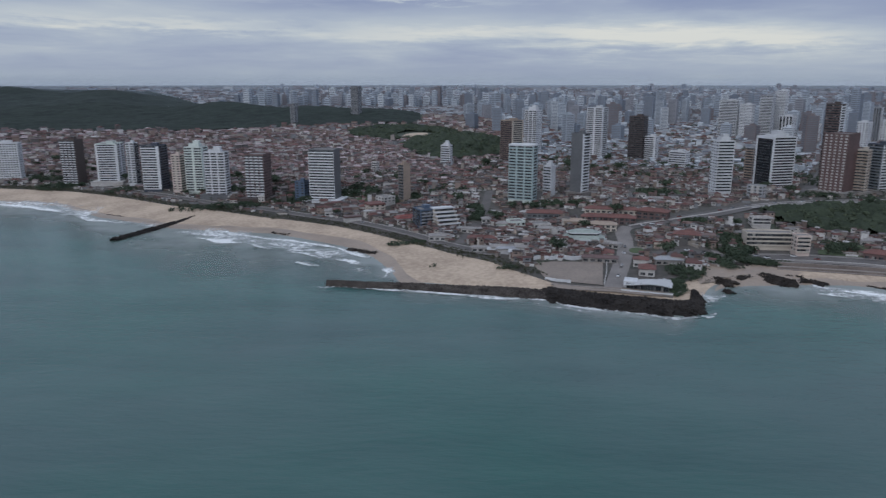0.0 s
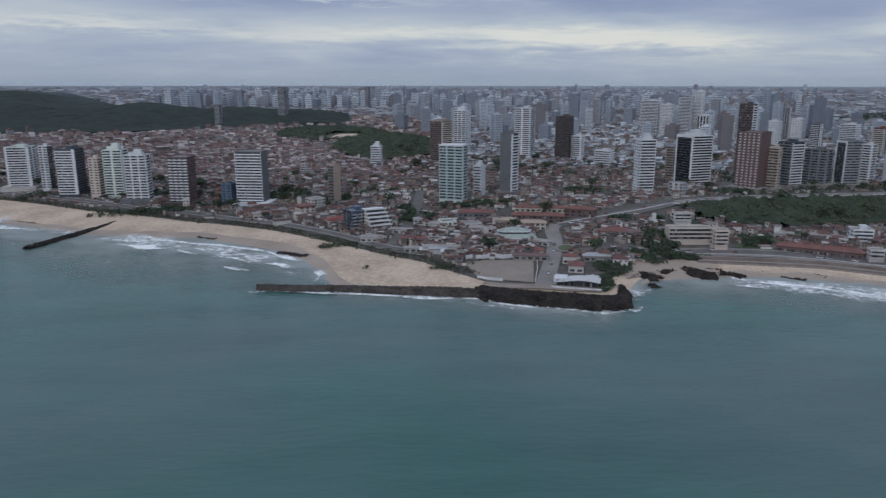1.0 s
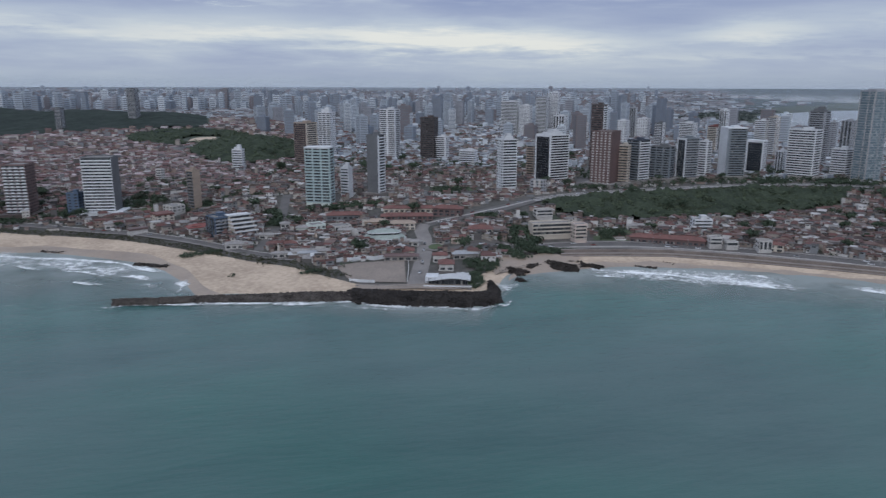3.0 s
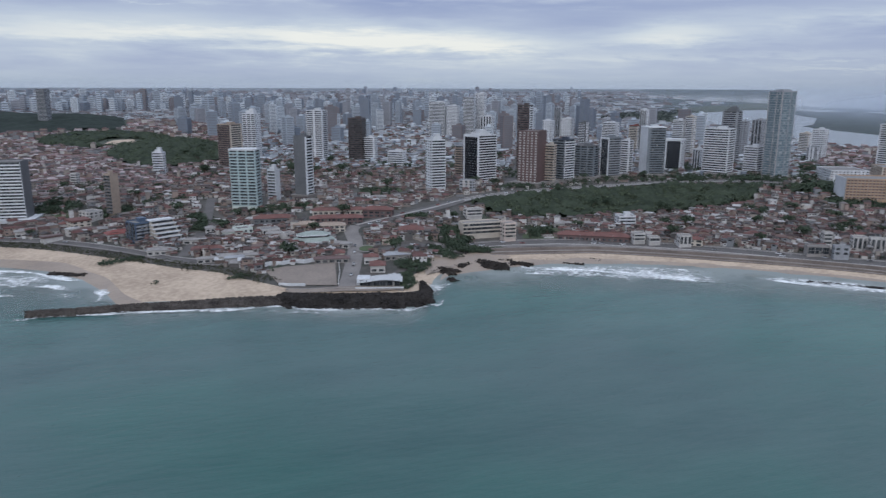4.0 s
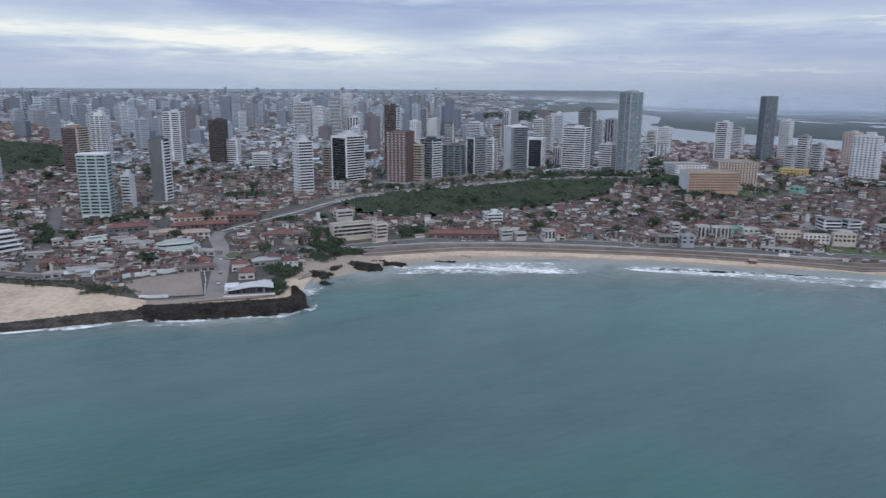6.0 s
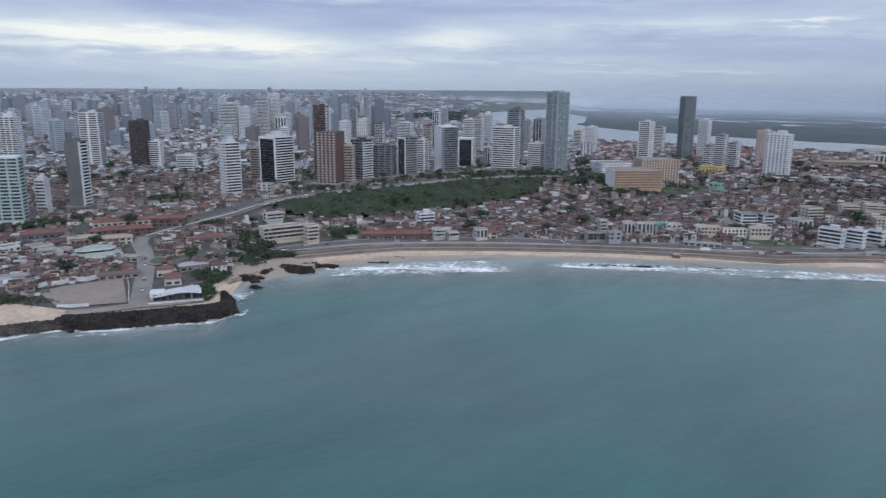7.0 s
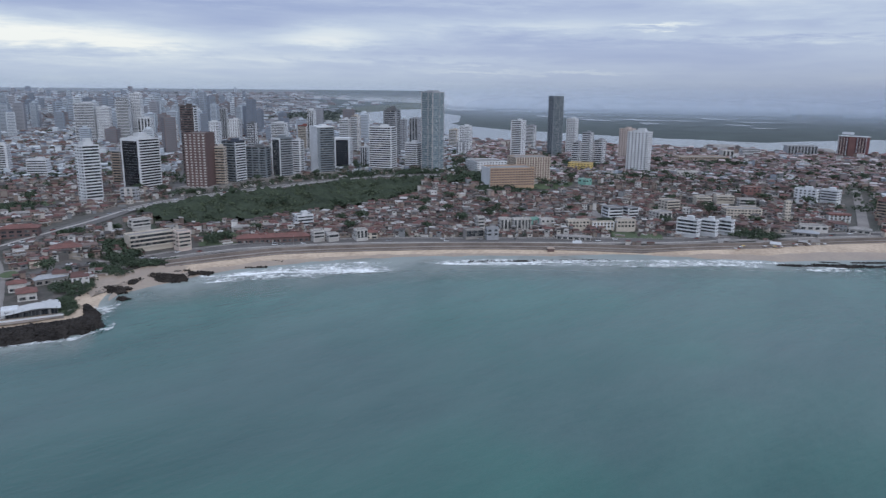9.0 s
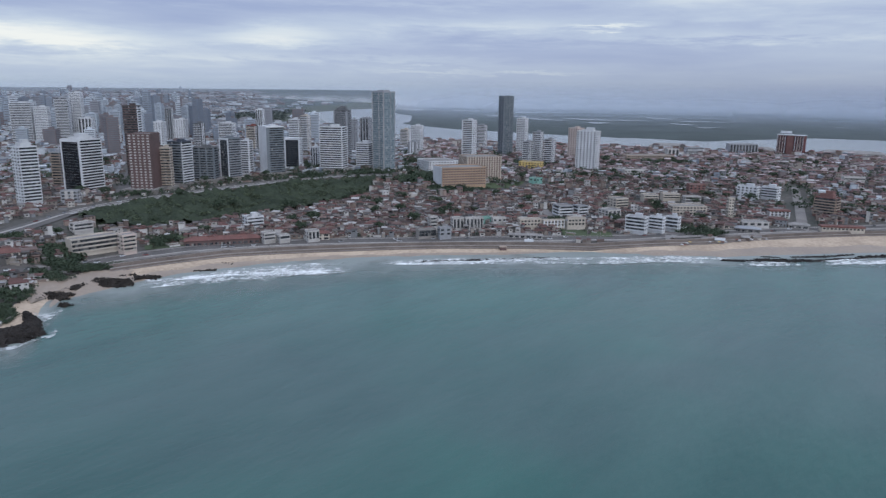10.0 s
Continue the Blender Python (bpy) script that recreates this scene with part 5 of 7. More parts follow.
tower("narrow yellowish tower of balconies", 30.63, 836, 11.6, 8.5, -20, 45.9, body="cream", F="slots", R="holes", trim="tan", base="concrete")
tower("navy tower with white balconies on its flank", 31.64, 863, 18.3, 18.3, -39, 50.4, body="navy", F="bands", R="bands", trim="slate", trim2="paint", base="concrete")
tower("grey banded tower facing the green slope", 33.43, 894, 24.2, 16.8, -20, 40.9, body="dark_grey", F="triple", R="flank", trim="slate", base="concrete")
tower("grey tower with white balcony columns", 35.27, 907, 17.8, 17.8, 36, 50.5, body="slate", F="slots", L="framed", trim="grey", trim2="paint", glass="window", base="concrete")
tower("white distant apartment tower over low houses", 21.71, 1575, 37.0, 21.7, -20, 76.2, body="paint", F="bands", R="holes", trim="paint")
tower("white distant apartment tower over low houses", 22.87, 1562, 23.8, 16.5, -20, 69.1, body="paint", F="grid", R="holes", trim="paint")
tower("grey distant apartment tower over low houses", 24.19, 1578, 23.6, 17.1, -20, 85.6, body="grey", F="bands", R="holes", trim="paint")
tower("white distant apartment tower over low houses", 25.09, 1614, 20.2, 17.7, -20, 94.9, body="paint", F="grid", R="holes", trim="paint")
tower("white distant apartment tower over low houses", 25.60, 1596, 25.5, 20.7, -20, 46.1, body="paint", F="fins", R="holes", trim="paint")
tower("cream distant apartment tower over low houses", 27.30, 1493, 21.6, 17.1, -20, 36.5, body="cream", F="slots", R="holes", trim="paint")
tower("white distant apartment tower over low houses", 30.33, 1419, 23.4, 19.8, -20, 45.7, body="paint", F="holes", R="holes", trim="paint")
tower("grey distant apartment tower over low houses", 31.14, 1582, 12.7, 12.7, -20, 66.0, body="grey", F="fins", R="holes", trim="paint")
tower("white distant apartment tower over low houses", 31.90, 1583, 24.4, 19.3, -20, 43.3, body="paint", F="holes", R="holes", trim="paint")
tower("dark grey distant apartment tower over low houses", 33.16, 1331, 14.3, 14.3, -32, 47.5, body="dark_grey", F="slots", R="holes", trim="paint")
tower("white distant apartment tower over low houses", 35.22, 1396, 25.5, 23.5, -20, 44.3, body="paint", F="bands", R="holes", trim="paint")
tower("thin white tower standing above low blocks", 37.68, 1312, 11.7, 11.7, -25, 71.4, body="paint", F="fins", R="holes")
tower("red and white tower behind the avenue", 37.07, 1316, 16.4, 16.4, -28, 44.1, body="red", F="bands", trim="cream", R="bands", trim2="paint")
tower("white striped tower beside a red wall", 36.49, 950, 11.5, 11.5, -25, 44.0, body="paint", F="core", R="bands")
tower("white tower with dark balcony bands", 38.40, 946, 23.5, 23.5, 23, 61.7, body="paint", F="flank", L="blank", trim="slate", crown="paint", glass="window", base="concrete")
tower("black glass block in a white frame", 40.08, 1021, 22.1, 13.5, -20, 41.8, body="paint", F="framed", R="holes", trim="paint", crown="paint", tank=False, glass="black_glass")
tower("low white tower with dark window columns", 41.77, 1030, 10.6, 10.6, -27, 29.0, body="paint", F="fins", R="holes")
tower("pale tower with close window bands facing the avenue", 43.17, 982, 31.0, 22.0, -20, 59.7, body="paint", F="bands", R="bands", trim="paint", base="concrete")
tower("dark glass tower with white bands", 43.92, 1160, 22.6, 18.2, -20, 76.2, body="dark_grey", F="core", R="bands", trim="grey", penthouse=4.0)
tower("slim grey tower behind the banded one", 44.85, 1258, 8.7, 8.7, -27, 58.0, body="grey", F="holes", R="holes")
tower("grey blue tower near the river", 45.79, 1504, 18.8, 18.8, -22, 59.9, body="grey", F="fins", R="holes")
tower("white apartment block at the foot of a glass tower", 45.61, 1015, 18.0, 18.0, -23, 36.1, body="paint", F="slots", R="slots", base="concrete")
tower("very tall blue glass tower with pale balcony edges", 47.14, 994, 21.6, 21.6, 45, 105.8, body="grey", F="slabs", L="slabs", trim="grey", trim2="plaster", glass="blue_glass", penthouse=3.0, tank=False, crown="grey")
tower("cream apartment tower near the river", 48.95, 1563, 17.5, 17.5, -25, 43.4, body="cream", F="slots", R="holes", trim="paint")
tower("white apartment tower near the river", 49.83, 1287, 18.2, 17.6, -20, 48.7, body="paint", F="grid", R="holes", trim="paint")
tower("grey and white apartment tower near the river", 49.51, 1221, 14.3, 14.0, -20, 22.5, body="grey", F="holes", R="holes", trim="paint")
tower("white apartment tower near the river", 40.28, 1263, 17.1, 16.7, -20, 57.2, body="paint", F="slots", R="holes", trim="paint")
tower("cream apartment tower near the river", 41.08, 1261, 12.8, 12.8, -27, 63.0, body="cream", F="bands", R="holes", trim="paint")
tower("white apartment tower near the river", 54.00, 1163, 19.3, 18.6, -20, 62.0, body="paint", F="core", R="holes", trim="paint")
tower("grey and white apartment tower near the river", 55.02, 1506, 17.5, 17.2, -20, 55.9, body="grey", F="bands", R="holes", trim="paint")
tower("white apartment tower near the river", 58.21, 1306, 16.3, 16.3, -22, 64.2, body="paint", F="grid", R="holes", trim="paint")
tower("grey and white apartment tower near the river", 58.61, 1106, 11.2, 11.2, -23, 33.3, body="grey", F="bands", R="holes", trim="paint")
tower("grey and white apartment tower near the river", 59.44, 1111, 13.1, 13.1, -23, 47.9, body="grey", F="bands", R="holes", trim="paint")
tower("grey and white apartment tower near the river", 60.40, 1116, 13.4, 13.4, -27, 36.9, body="grey", F="bands", R="holes", trim="paint")
tower("very tall dark glass tower near the river", 56.87, 1248, 18.5, 18.5, 28, 101.0, body="slate", F="slabs", L="slabs", trim="slate", trim2="slate", tank=False, glass="slate_glass")
tower("peach coloured apartment tower behind a white one", 62.41, 1212, 18.3, 18.3, -37, 49.8, body="peach", F="holes", R="holes")
tower("broad white apartment tower with small windows", 63.35, 1023, 28.7, 17.9, -20, 55.7, body="paint", F="holes", R="holes", penthouse=2.0)
tower("long ochre hotel wing with a white gable end", 53.19, 866, 56.4, 33.4, 20, 23.7, body="orange", F="grid", L="blank", gable="paint", trim="tan", glass="brown", tank=False, category="hotel", name="hotel")
tower("long tan hotel wing with rows of windows", 54.85, 917, 45.3, 33.3, 20, 28.6, body="tan", F="grid", L="grid", trim="cream", glass="brown", tank=False, category="hotel", name="hotel")
tower("low white hall beside the ochre hotel", 51.44, 995, 43.4, 43.4, 23, 14.3, body="paint", F="holes", L="holes", tank=False, category="building", name="low_block")
port_office = tower("dark red building with pale vertical strips by the river", 77.90, 1711, 55.4, 15.6, -20, 42.4, body="dark_red", F="blank", R="blank", crown="paint", tank=False, category="building", name="office_block")
tower("white apartment block with small balconies among houses", 75.31, 904, 23.2, 10.5, -20, 15.7, body="paint", F="holes", R="holes", category="apartment block", name="apartment_block")
tower("white apartment block with small balconies among houses", 76.85, 916, 18.5, 12.1, -20, 15.1, body="paint", F="slots", R="holes", category="apartment block", name="apartment_block")
tower("red brick apartment block with banded balconies", 80.55, 831, 21.2, 11.8, -20, 20.2, body="brick", F="bands", R="bands", trim="tan", category="apartment block", name="apartment_block", penthouse=4)
tower("long cream building with an open gallery", 71.05, 767, 35.1, 16.1, 20, 11.1, body="cream", F="grid", L="holes", trim="cream", tank=False, category="building", name="long_block")
tower("white stepped beachfront apartment block with balconies", 67.36, 663, 18.4, 8.6, -20, 15.6, body="paint", F="bands", R="holes", category="apartment block", name="apartment_block")
tower("white stepped beachfront apartment block with balconies", 68.90, 673, 13.7, 7.2, -20, 14.3, body="paint", F="bands", R="holes", category="apartment block", name="apartment_block")
tower("white stepped beachfront apartment block with balconies", 70.10, 685, 12.2, 7.2, -20, 13.3, body="paint", F="bands", R="holes", category="apartment block", name="apartment_block")
tower("long yellow building behind the houses", 58.96, 1023, 31.2, 16.1, -20, 10.9, body="yellow", F="holes", R="holes", tank=False, category="building", name="long_block")
tower("blue glazed block near the shore road", -1.45, 626, 16.5, 16.5, 25, 17.2, body="blue", F="slots", L="curtain", trim="grey", trim2="blue", category="building", name="office_block")
tower("wide cream seafront block with open galleries", 25.08, 602, 35.6, 11.1, 20, 13.1, body="cream", F="bands", L="blank", trim="cream", tank=False, category="building", name="long_block")
tower("cream stair block with a red roof line", 27.37, 593, 10.3, 10.3, 22, 15.4, body="peach", F="slots", L="holes", trim="cream", tank=False, category="building", name="low_block")
tower("white apartment block above red roofs", 36.66, 656, 15.4, 12.1, 20, 11.9, body="paint", F="slots", L="holes", category="apartment block", name="apartment_block")
tower("narrow white seafront block", 50.98, 640, 6.7, 6.7, 23, 12.7, F="slots", L="holes", body="plaster", category="building", name="low_block", tank=False)
tower("white three-storey seafront block", 53.00, 641, 10.4, 7.5, 20, 11.5, F="fins", L="holes", body="plaster", category="building", name="low_block", tank=False)
tower("white plastered seafront block with grey bays", 54.13, 641, 11.5, 6.0, 20, 11.7, F="fins", L="holes", body="plaster", category="building", name="low_block", tank=False)
tower("mint green low building", 55.25, 669, 10.8, 6.3, 20, 6.7, F="holes", L="blank", body="mint", category="building", name="low_block", tank=False)
tower("low white hall behind the seafront", 56.40, 666, 13.0, 6.2, 20, 7.2, F="holes", L="blank", body="plaster", category="building", name="low_block", tank=False)
tower("cream arcaded building on the seafront", 58.88, 655, 20.9, 7.6, 20, 9.3, F="grid", L="holes", body="cream", trim="cream", category="building", name="low_block", tank=False)
tower("long cream arcaded wing", 60.82, 658, 20.8, 6.1, 20, 8.1, F="grid", L="blank", body="cream", trim="paint", category="building", name="low_block", tank=False)
tower("cream arcaded wing with dark openings", 62.58, 662, 17.5, 6.0, 20, 10.3, F="grid", L="blank", body="cream", trim="cream", category="building", name="low_block", tank=False)
tower("grey-blue apartment block with white slabs", 61.57, 723, 15.0, 15.0, 27, 11.9, F="bands", L="bands", body="grey", trim="paint", category="building", name="low_block", tank=False)
tower("grey-blue apartment block beside its twin", 62.92, 725, 11.1, 11.1, 37, 12.0, F="bands", L="bands", body="grey", trim="paint", category="building", name="low_block", tank=False)
tower("white apartment block with dark bays", 65.23, 716, 15.3, 15.3, 39, 10.8, F="fins", L="holes", body="plaster", category="building", name="low_block", tank=False)
tower("cream apartment block among red roofs", 65.85, 789, 16.0, 16.0, 36, 12.0, F="slots", L="holes", body="cream", category="building", name="low_block", tank=False)
tower("long cream row of flats", 68.24, 839, 17.0, 12.6, 20, 8.3, F="slots", L="blank", body="cream", category="building", name="low_block", tank=False)
tower("long cream row of flats", 69.77, 855, 19.6, 10.9, 20, 7.7, F="slots", L="blank", body="cream", category="building", name="low_block", tank=False)
tower("white villa with stacked terraces", 71.33, 842, 17.7, 10.5, 20, 9.7, F="bands", L="holes", body="plaster", category="building", name="low_block", tank=False)
tower("slim cream tower house", 74.12, 769, 5.2, 6.0, 24, 20.9, F="holes", L="holes", body="cream", category="building", name="low_block", tank=False)
tower("white building with tall columns below a red roof", 77.47, 797, 19.8, 9.2, 20, 7.6, F="grid", L="blank", body="plaster", trim="paint", crown="tile", category="building", name="low_block", tank=False)
tower("flat white hall near the beach", 75.87, 738, 25.1, 11.7, 20, 5.2, F="fins", L="blank", body="plaster", category="building", name="low_block", tank=False)
tower("long low arcade with a red tiled roof", 81.65, 759, 37.8, 8.2, 20, 6.0, F="grid", L="blank", body="cream", trim="cream", crown="tile", category="building", name="low_block", tank=False)
tower("white low building among roofs", 82.01, 1071, 25.6, 11.3, 20, 6.5, F="slots", L="blank", body="plaster", category="building", name="low_block", tank=False)
tower("white block near the river quay", 69.71, 1330, 20.1, 16.7, 20, 16.8, F="fins", L="blank", body="plaster", category="building", name="low_block", tank=False)
tower("grey office block near the river quay", 71.30, 1581, 35.2, 19.5, 20, 17.3, F="bands", L="holes", body="grey", trim="paint", category="building", name="low_block", tank=False)
tower("grey port warehouse on the quay", 74.64, 1693, 59.7, 26.7, 20, 20.4, F="fins", L="blank", body="grey", category="building", name="low_block", tank=False)
tower("long tan institutional building", 67.96, 1205, 78.8, 25.7, 20, 9.8, F="grid", L="blank", body="tan", trim="tan", category="building", name="low_block", tank=False)
tower("reddish block among houses", 71.59, 912, 19.1, 11.3, 20, 9.1, F="holes", L="blank", body="brick", category="building", name="low_block", tank=False)
tower("low white sheds among houses", 67.07, 1002, 34.3, 13.0, 20, 6.5, F="holes", L="blank", body="plaster", category="building", name="low_block", tank=False)
tower("mint roofed small hall", 59.34, 897, 12.0, 12.0, -35, 6.6, F="holes", L="blank", body="mint", category="building", name="low_block", tank=False)
tower("white apartment block by the river", 63.15, 1202, 23.2, 16.0, 20, 19.3, F="slots", L="holes", body="plaster", category="building", name="low_block", tank=False)
tower("white two-storey seafront house row", 37.72, 604, 9.7, 8.4, 20, 9.0, F="slots", L="holes", body="plaster", category="building", name="low_block", tank=False)
tower("white seafront houses with balconies", 38.91, 603, 9.1, 7.0, 20, 6.5, F="bands", L="holes", body="plaster", category="building", name="low_block", tank=False)
tower("white seafront block with dark openings", 41.20, 604, 10.0, 8.2, 20, 9.5, F="fins", L="holes", body="plaster", category="building", name="low_block", tank=False)
tower("dark open-fronted seafront building", 50.45, 612, 16.6, 7.7, 20, 7.8, F="curtain", L="blank", body="concrete", trim="concrete", category="building", name="low_block", tank=False)
tower("grey seafront shopfront block", 51.96, 610, 10.8, 6.0, 20, 10.3, F="holes", L="holes", body="grey", category="building", name="low_block", tank=False)
tower("white block beside a mint building", 54.68, 643, 9.1, 6.0, 20, 11.6, F="fins", L="blank", body="plaster", category="building", name="low_block", tank=False)
tower("upper cream gallery wing", 24.95, 636, 39.2, 11.5, 20, 3.4, F="grid", L="blank", body="cream", trim="cream", category="building", name="low_block", tank=False)
tower("white house with curved terraces above a road", 24.47, 651, 15.0, 8.9, 20, 8.4, F="bands", L="bands", body="plaster", category="building", name="low_block", tank=False)
tower("small white corner house by the shore", -4.69, 731, 14.4, 14.4, 37, 8.4, F="holes", L="holes", body="plaster", category="building", name="low_block", tank=False)
tower("cream villa with a red roof", -5.57, 703, 16.0, 16.0, 20, 7.9, F="holes", L="holes", body="cream", crown="tile", category="building", name="low_block", tank=False)
tower("low brown roadside hall", -7.40, 669, 15.8, 6.2, 20, 4.2, F="holes", L="blank", body="plaster", crown="brown", category="building", name="low_block", tank=False)
tower("green painted low house", 5.96, 615, 13.1, 13.1, 22, 7.3, F="holes", L="blank", body="pale_green", category="building", name="low_block", tank=False)
tower("white flat-roofed block in the lower town", 7.92, 608, 15.2, 14.0, 20, 6.6, F="fins", L="blank", body="plaster", category="building", name="low_block", tank=False)
tower("white flat-roofed shop block", 9.43, 588, 8.3, 8.3, 34, 6.7, F="holes", L="blank", body="plaster", category="building", name="low_block", tank=False)
tower("tall dark distant tower above the woods", -6.82, 1871, 19.9, 19.9, -30, 70.6, F="bands", R="holes", body="dark_grey", trim="grey", category="tower", name="apartment_tower", tank=False)
tower("dark distant tower at the edge of the woods", -11.64, 1726, 12.9, 12.9, -37, 46.6, F="bands", R="holes", body="dark_grey", trim="grey", category="tower", name="apartment_tower", tank=False)
tower("small white block among the hillside houses", -5.43, 902, 7.1, 7.1, -37, 14.1, F="slots", R="holes", body="plaster", category="building", name="low_block", tank=False)

port_face, port_span = face_pose("F", 55.4, 15.6)
piece("panel", strip("panel", -6, 6, 2, 41, 0.25, "brick"), port_office, "paler red central panel", port_face)
for k, x in enumerate((-26.5, -21, -15.5, -10.3, 10.3, 15.5, 21, 26.5)):
    piece("strip", strip("strip", x - 0.6, x + 0.6, 2, 41, 0.3, "paint" if k in (0, 3, 4, 7) else "peach"), port_office, "", port_face)
    piece("window_column", strip("window_column", x * 0.89 - 0.9, x * 0.89 + 0.9, 2, 41, 0.2, "window"), port_office, "", port_face)

piece("roof_sign", strip("roof_sign", -25, -2, 46, 51, 0.4, "paint"), port_office, "white sign board on the roof", pose(0, 3, 0))
for x in (-22, -5):
    piece("sign_post", strip("sign_post", x - 0.4, x + 0.4, 41, 46.2, 0.3, "concrete"), port_office, "", pose(0, 3, 0))

TAKEN = [(math.degrees(math.atan2(o.location.x, o.location.y)), math.hypot(o.location.x, o.location.y)) for o in list(scene.objects) if o.get("group") == "towers of the city"]
TAKEN_XY = np.array([(r * math.sin(math.radians(a)), r * math.cos(math.radians(a))) for a, r in TAKEN])
LINES = [(p, q, half) for path, half in (
    ([(-40, 1390), (-30, 1090), (-24, 930), (-17.6, 795), (-11.2, 708), (-4.8, 635), (0.7, 560), (6, 530)], 8), ([(1.3, 566), (2.6, 627), (3.5, 700), (3.8, 760)], 7), (UP, 20),
    ([(14, 457), (14.8, 537), (14.3, 603)], 12), (SEAFRONT, 13), ([(79.2, 752), (79, 814), (78.4, 1000)], 14), ([(63.2, 635), (61.5, 680), (60, 760)], 8), ([(27.2, 800), (28.5, 1120)], 9))
    for p, q in zip(path, path[1:])]


def xy(a, r):
    return np.array((r * math.sin(math.radians(a)), r * math.cos(math.radians(a))))


SEG = [(xy(*p), xy(*q), half) for p, q, half in LINES]
LOTS = [(-2.2, 1425, 95), (-6.8, 775, 27), (2.5, 675, 30), (17, 770, 40), (30, 620, 30), (11, 487, 40), (63.6, 646, 24), (55.8, 875, 40), (16, 560, 26), (16.7, 475, 32), (0.0, 620, 16), (11.5, 655, 18), (8.3, 684, 24), (12, 660, 26), (14.6, 662, 24), (16.4, 668, 20), (11.45, 568, 22), (33.5, 615, 18), (35.5, 614, 18), (32, 640, 12), (-2.7, 618, 14), (18.9, 497, 16), (17, 505, 14), (36.6, 620, 12),
        (8.55, 599, 10), (8.43, 577, 9), (7.12, 565, 5), (5.8, 587, 7), (3.55, 631, 5), (4.92, 616, 7), (4.93, 569, 12), (2.78, 573, 8), (3.14, 544, 8), (5.26, 536, 8), (6.63, 536, 6), (7.89, 524, 7), (8.48, 532, 7), (9.51, 541, 8), (10.98, 524, 6), (2.12, 602, 7), (-6.49, 710, 5), (-4.25, 684, 6), (50.5, 890, 24), (51.8, 835, 18)]


def free(a, r, pad=9.0):
    """Whether a house may stand here."""
    c = xy(a, r)
    if len(TAKEN_XY) and np.min(np.hypot(*(TAKEN_XY - c).T)) < pad + 11:
        return False
    for la, lr, rad in LOTS:
        if np.hypot(*(xy(la, lr) - c)) < rad:
            return False
    for p, q, half in SEG:
        d = q - p
        k = min(max(np.dot(c - p, d) / np.dot(d, d), 0), 1)
        if np.hypot(*(p + k * d - c)) < half + pad * 0.55:
            return False
    if 26 < a < 48 and 0 < r - along(UP, a) < 62 or 46 < a < 51 and 900 < r < 1010:
        return False
    return not wooded(a, r)


# ---- houses ----
def roof_pieces(w, d, z, kind, over=0.35):
    x, y = w / 2 + over, d / 2 + over
    if kind == 0:      # gable
        e = z + d * 0.24
        v = [(-x, -y, z), (x, -y, z), (x, y, z), (-x, y, z), (-x, 0, e), (x, 0, e)]
        return v, [(0, 1, 5, 4), (2, 3, 4, 5), (0, 4, 3), (1, 2, 5)]
    if kind == 1:      # hip
        e, k = z + d * 0.22, max(x - y, 0.4)
        v = [(-x, -y, z), (x, -y, z), (x, y, z), (-x, y, z), (-k, 0, e), (k, 0, e)]
        return v, [(0, 1, 5, 4), (2, 3, 4, 5), (0, 4, 3), (1, 2, 5)]
    if kind == 2:      # single pitch
        e = z + d * 0.16
        v = [(-x, -y, z), (x, -y, z), (x, y, e), (-x, y, e), (-x, -y, z - 0.2), (x, -y, z - 0.2), (x, y, z - 0.2), (-x, y, z - 0.2)]
    else:              # flat with a lip
        e = z + 0.35
        v = [(-x, -y, e), (x, -y, e), (x, y, e), (-x, y, e), (-x, -y, z - 0.1), (x, -y, z - 0.1), (x, y, z - 0.1), (-x, y, z - 0.1)]
    return v, [(0, 1, 2, 3), (4, 5, 1, 0), (5, 6, 2, 1), (6, 7, 3, 2), (7, 4, 0, 3)]


def house_kit(k):
    """Meshes of one kind of house: walls, roof, windows, door."""
    rng = random.Random(100 + k)
    w, d, h, kind = rng.uniform(6.5, 10.5), rng.uniform(6, 9.5), rng.choice([2.9, 3.0, 3.2, 3.2, 5.8, 6.0, 3.1]), rng.choice([0, 0, 1, 1, 2, 3, 3])
    e = Heap()
    e.box(-w / 2, w / 2, -d / 2, d / 2, -3, h)
    wall = e.mesh("house_wall", ["wall"])
    v, f = roof_pieces(w, d, h, kind)
    e = Heap()
    e.add(v, f)
    roof = e.mesh("house_roof", ["roof"])
    win = strip("window", -0.75, 0.75, 0, 1.2, 0.06, "window")
    door = strip("door", -0.55, 0.55, 0, 2.1, 0.06, "bark")
    places = []
    for s in range(int(h // 3)):
        for x in (-w * 0.3, w * 0.3) if w < 9.5 else (-w * 0.34, 0.0, w * 0.34):
            if s == 0 and x > 0.1:
                continue
            places.append(pose(x, -d / 2, s * 3.0 + 1.0))
    return wall, roof, win, door, places, w, d


KITS = [house_kit(k) for k in range(12)]
HOUSE_LABELS = ["small low-rise house with a pitched roof by the shore", "plastered coastal house with a low roof", "compact town house among crowded roofs"]


def house(k, a, r, turn):
    wall, roof, win, door, places, w, d = KITS[k]
    ob = thing("house", HOUSE_LABELS[k % 3], "house", stand(a, r, turn), "houses near the shore")
    piece("wall", wall, ob)
    piece("roof", roof, ob)
    for p in places:
        piece("window", win, ob, "", p)
    piece("door", door, ob, "", pose(w * 0.3, -d / 2, 0))
    return ob


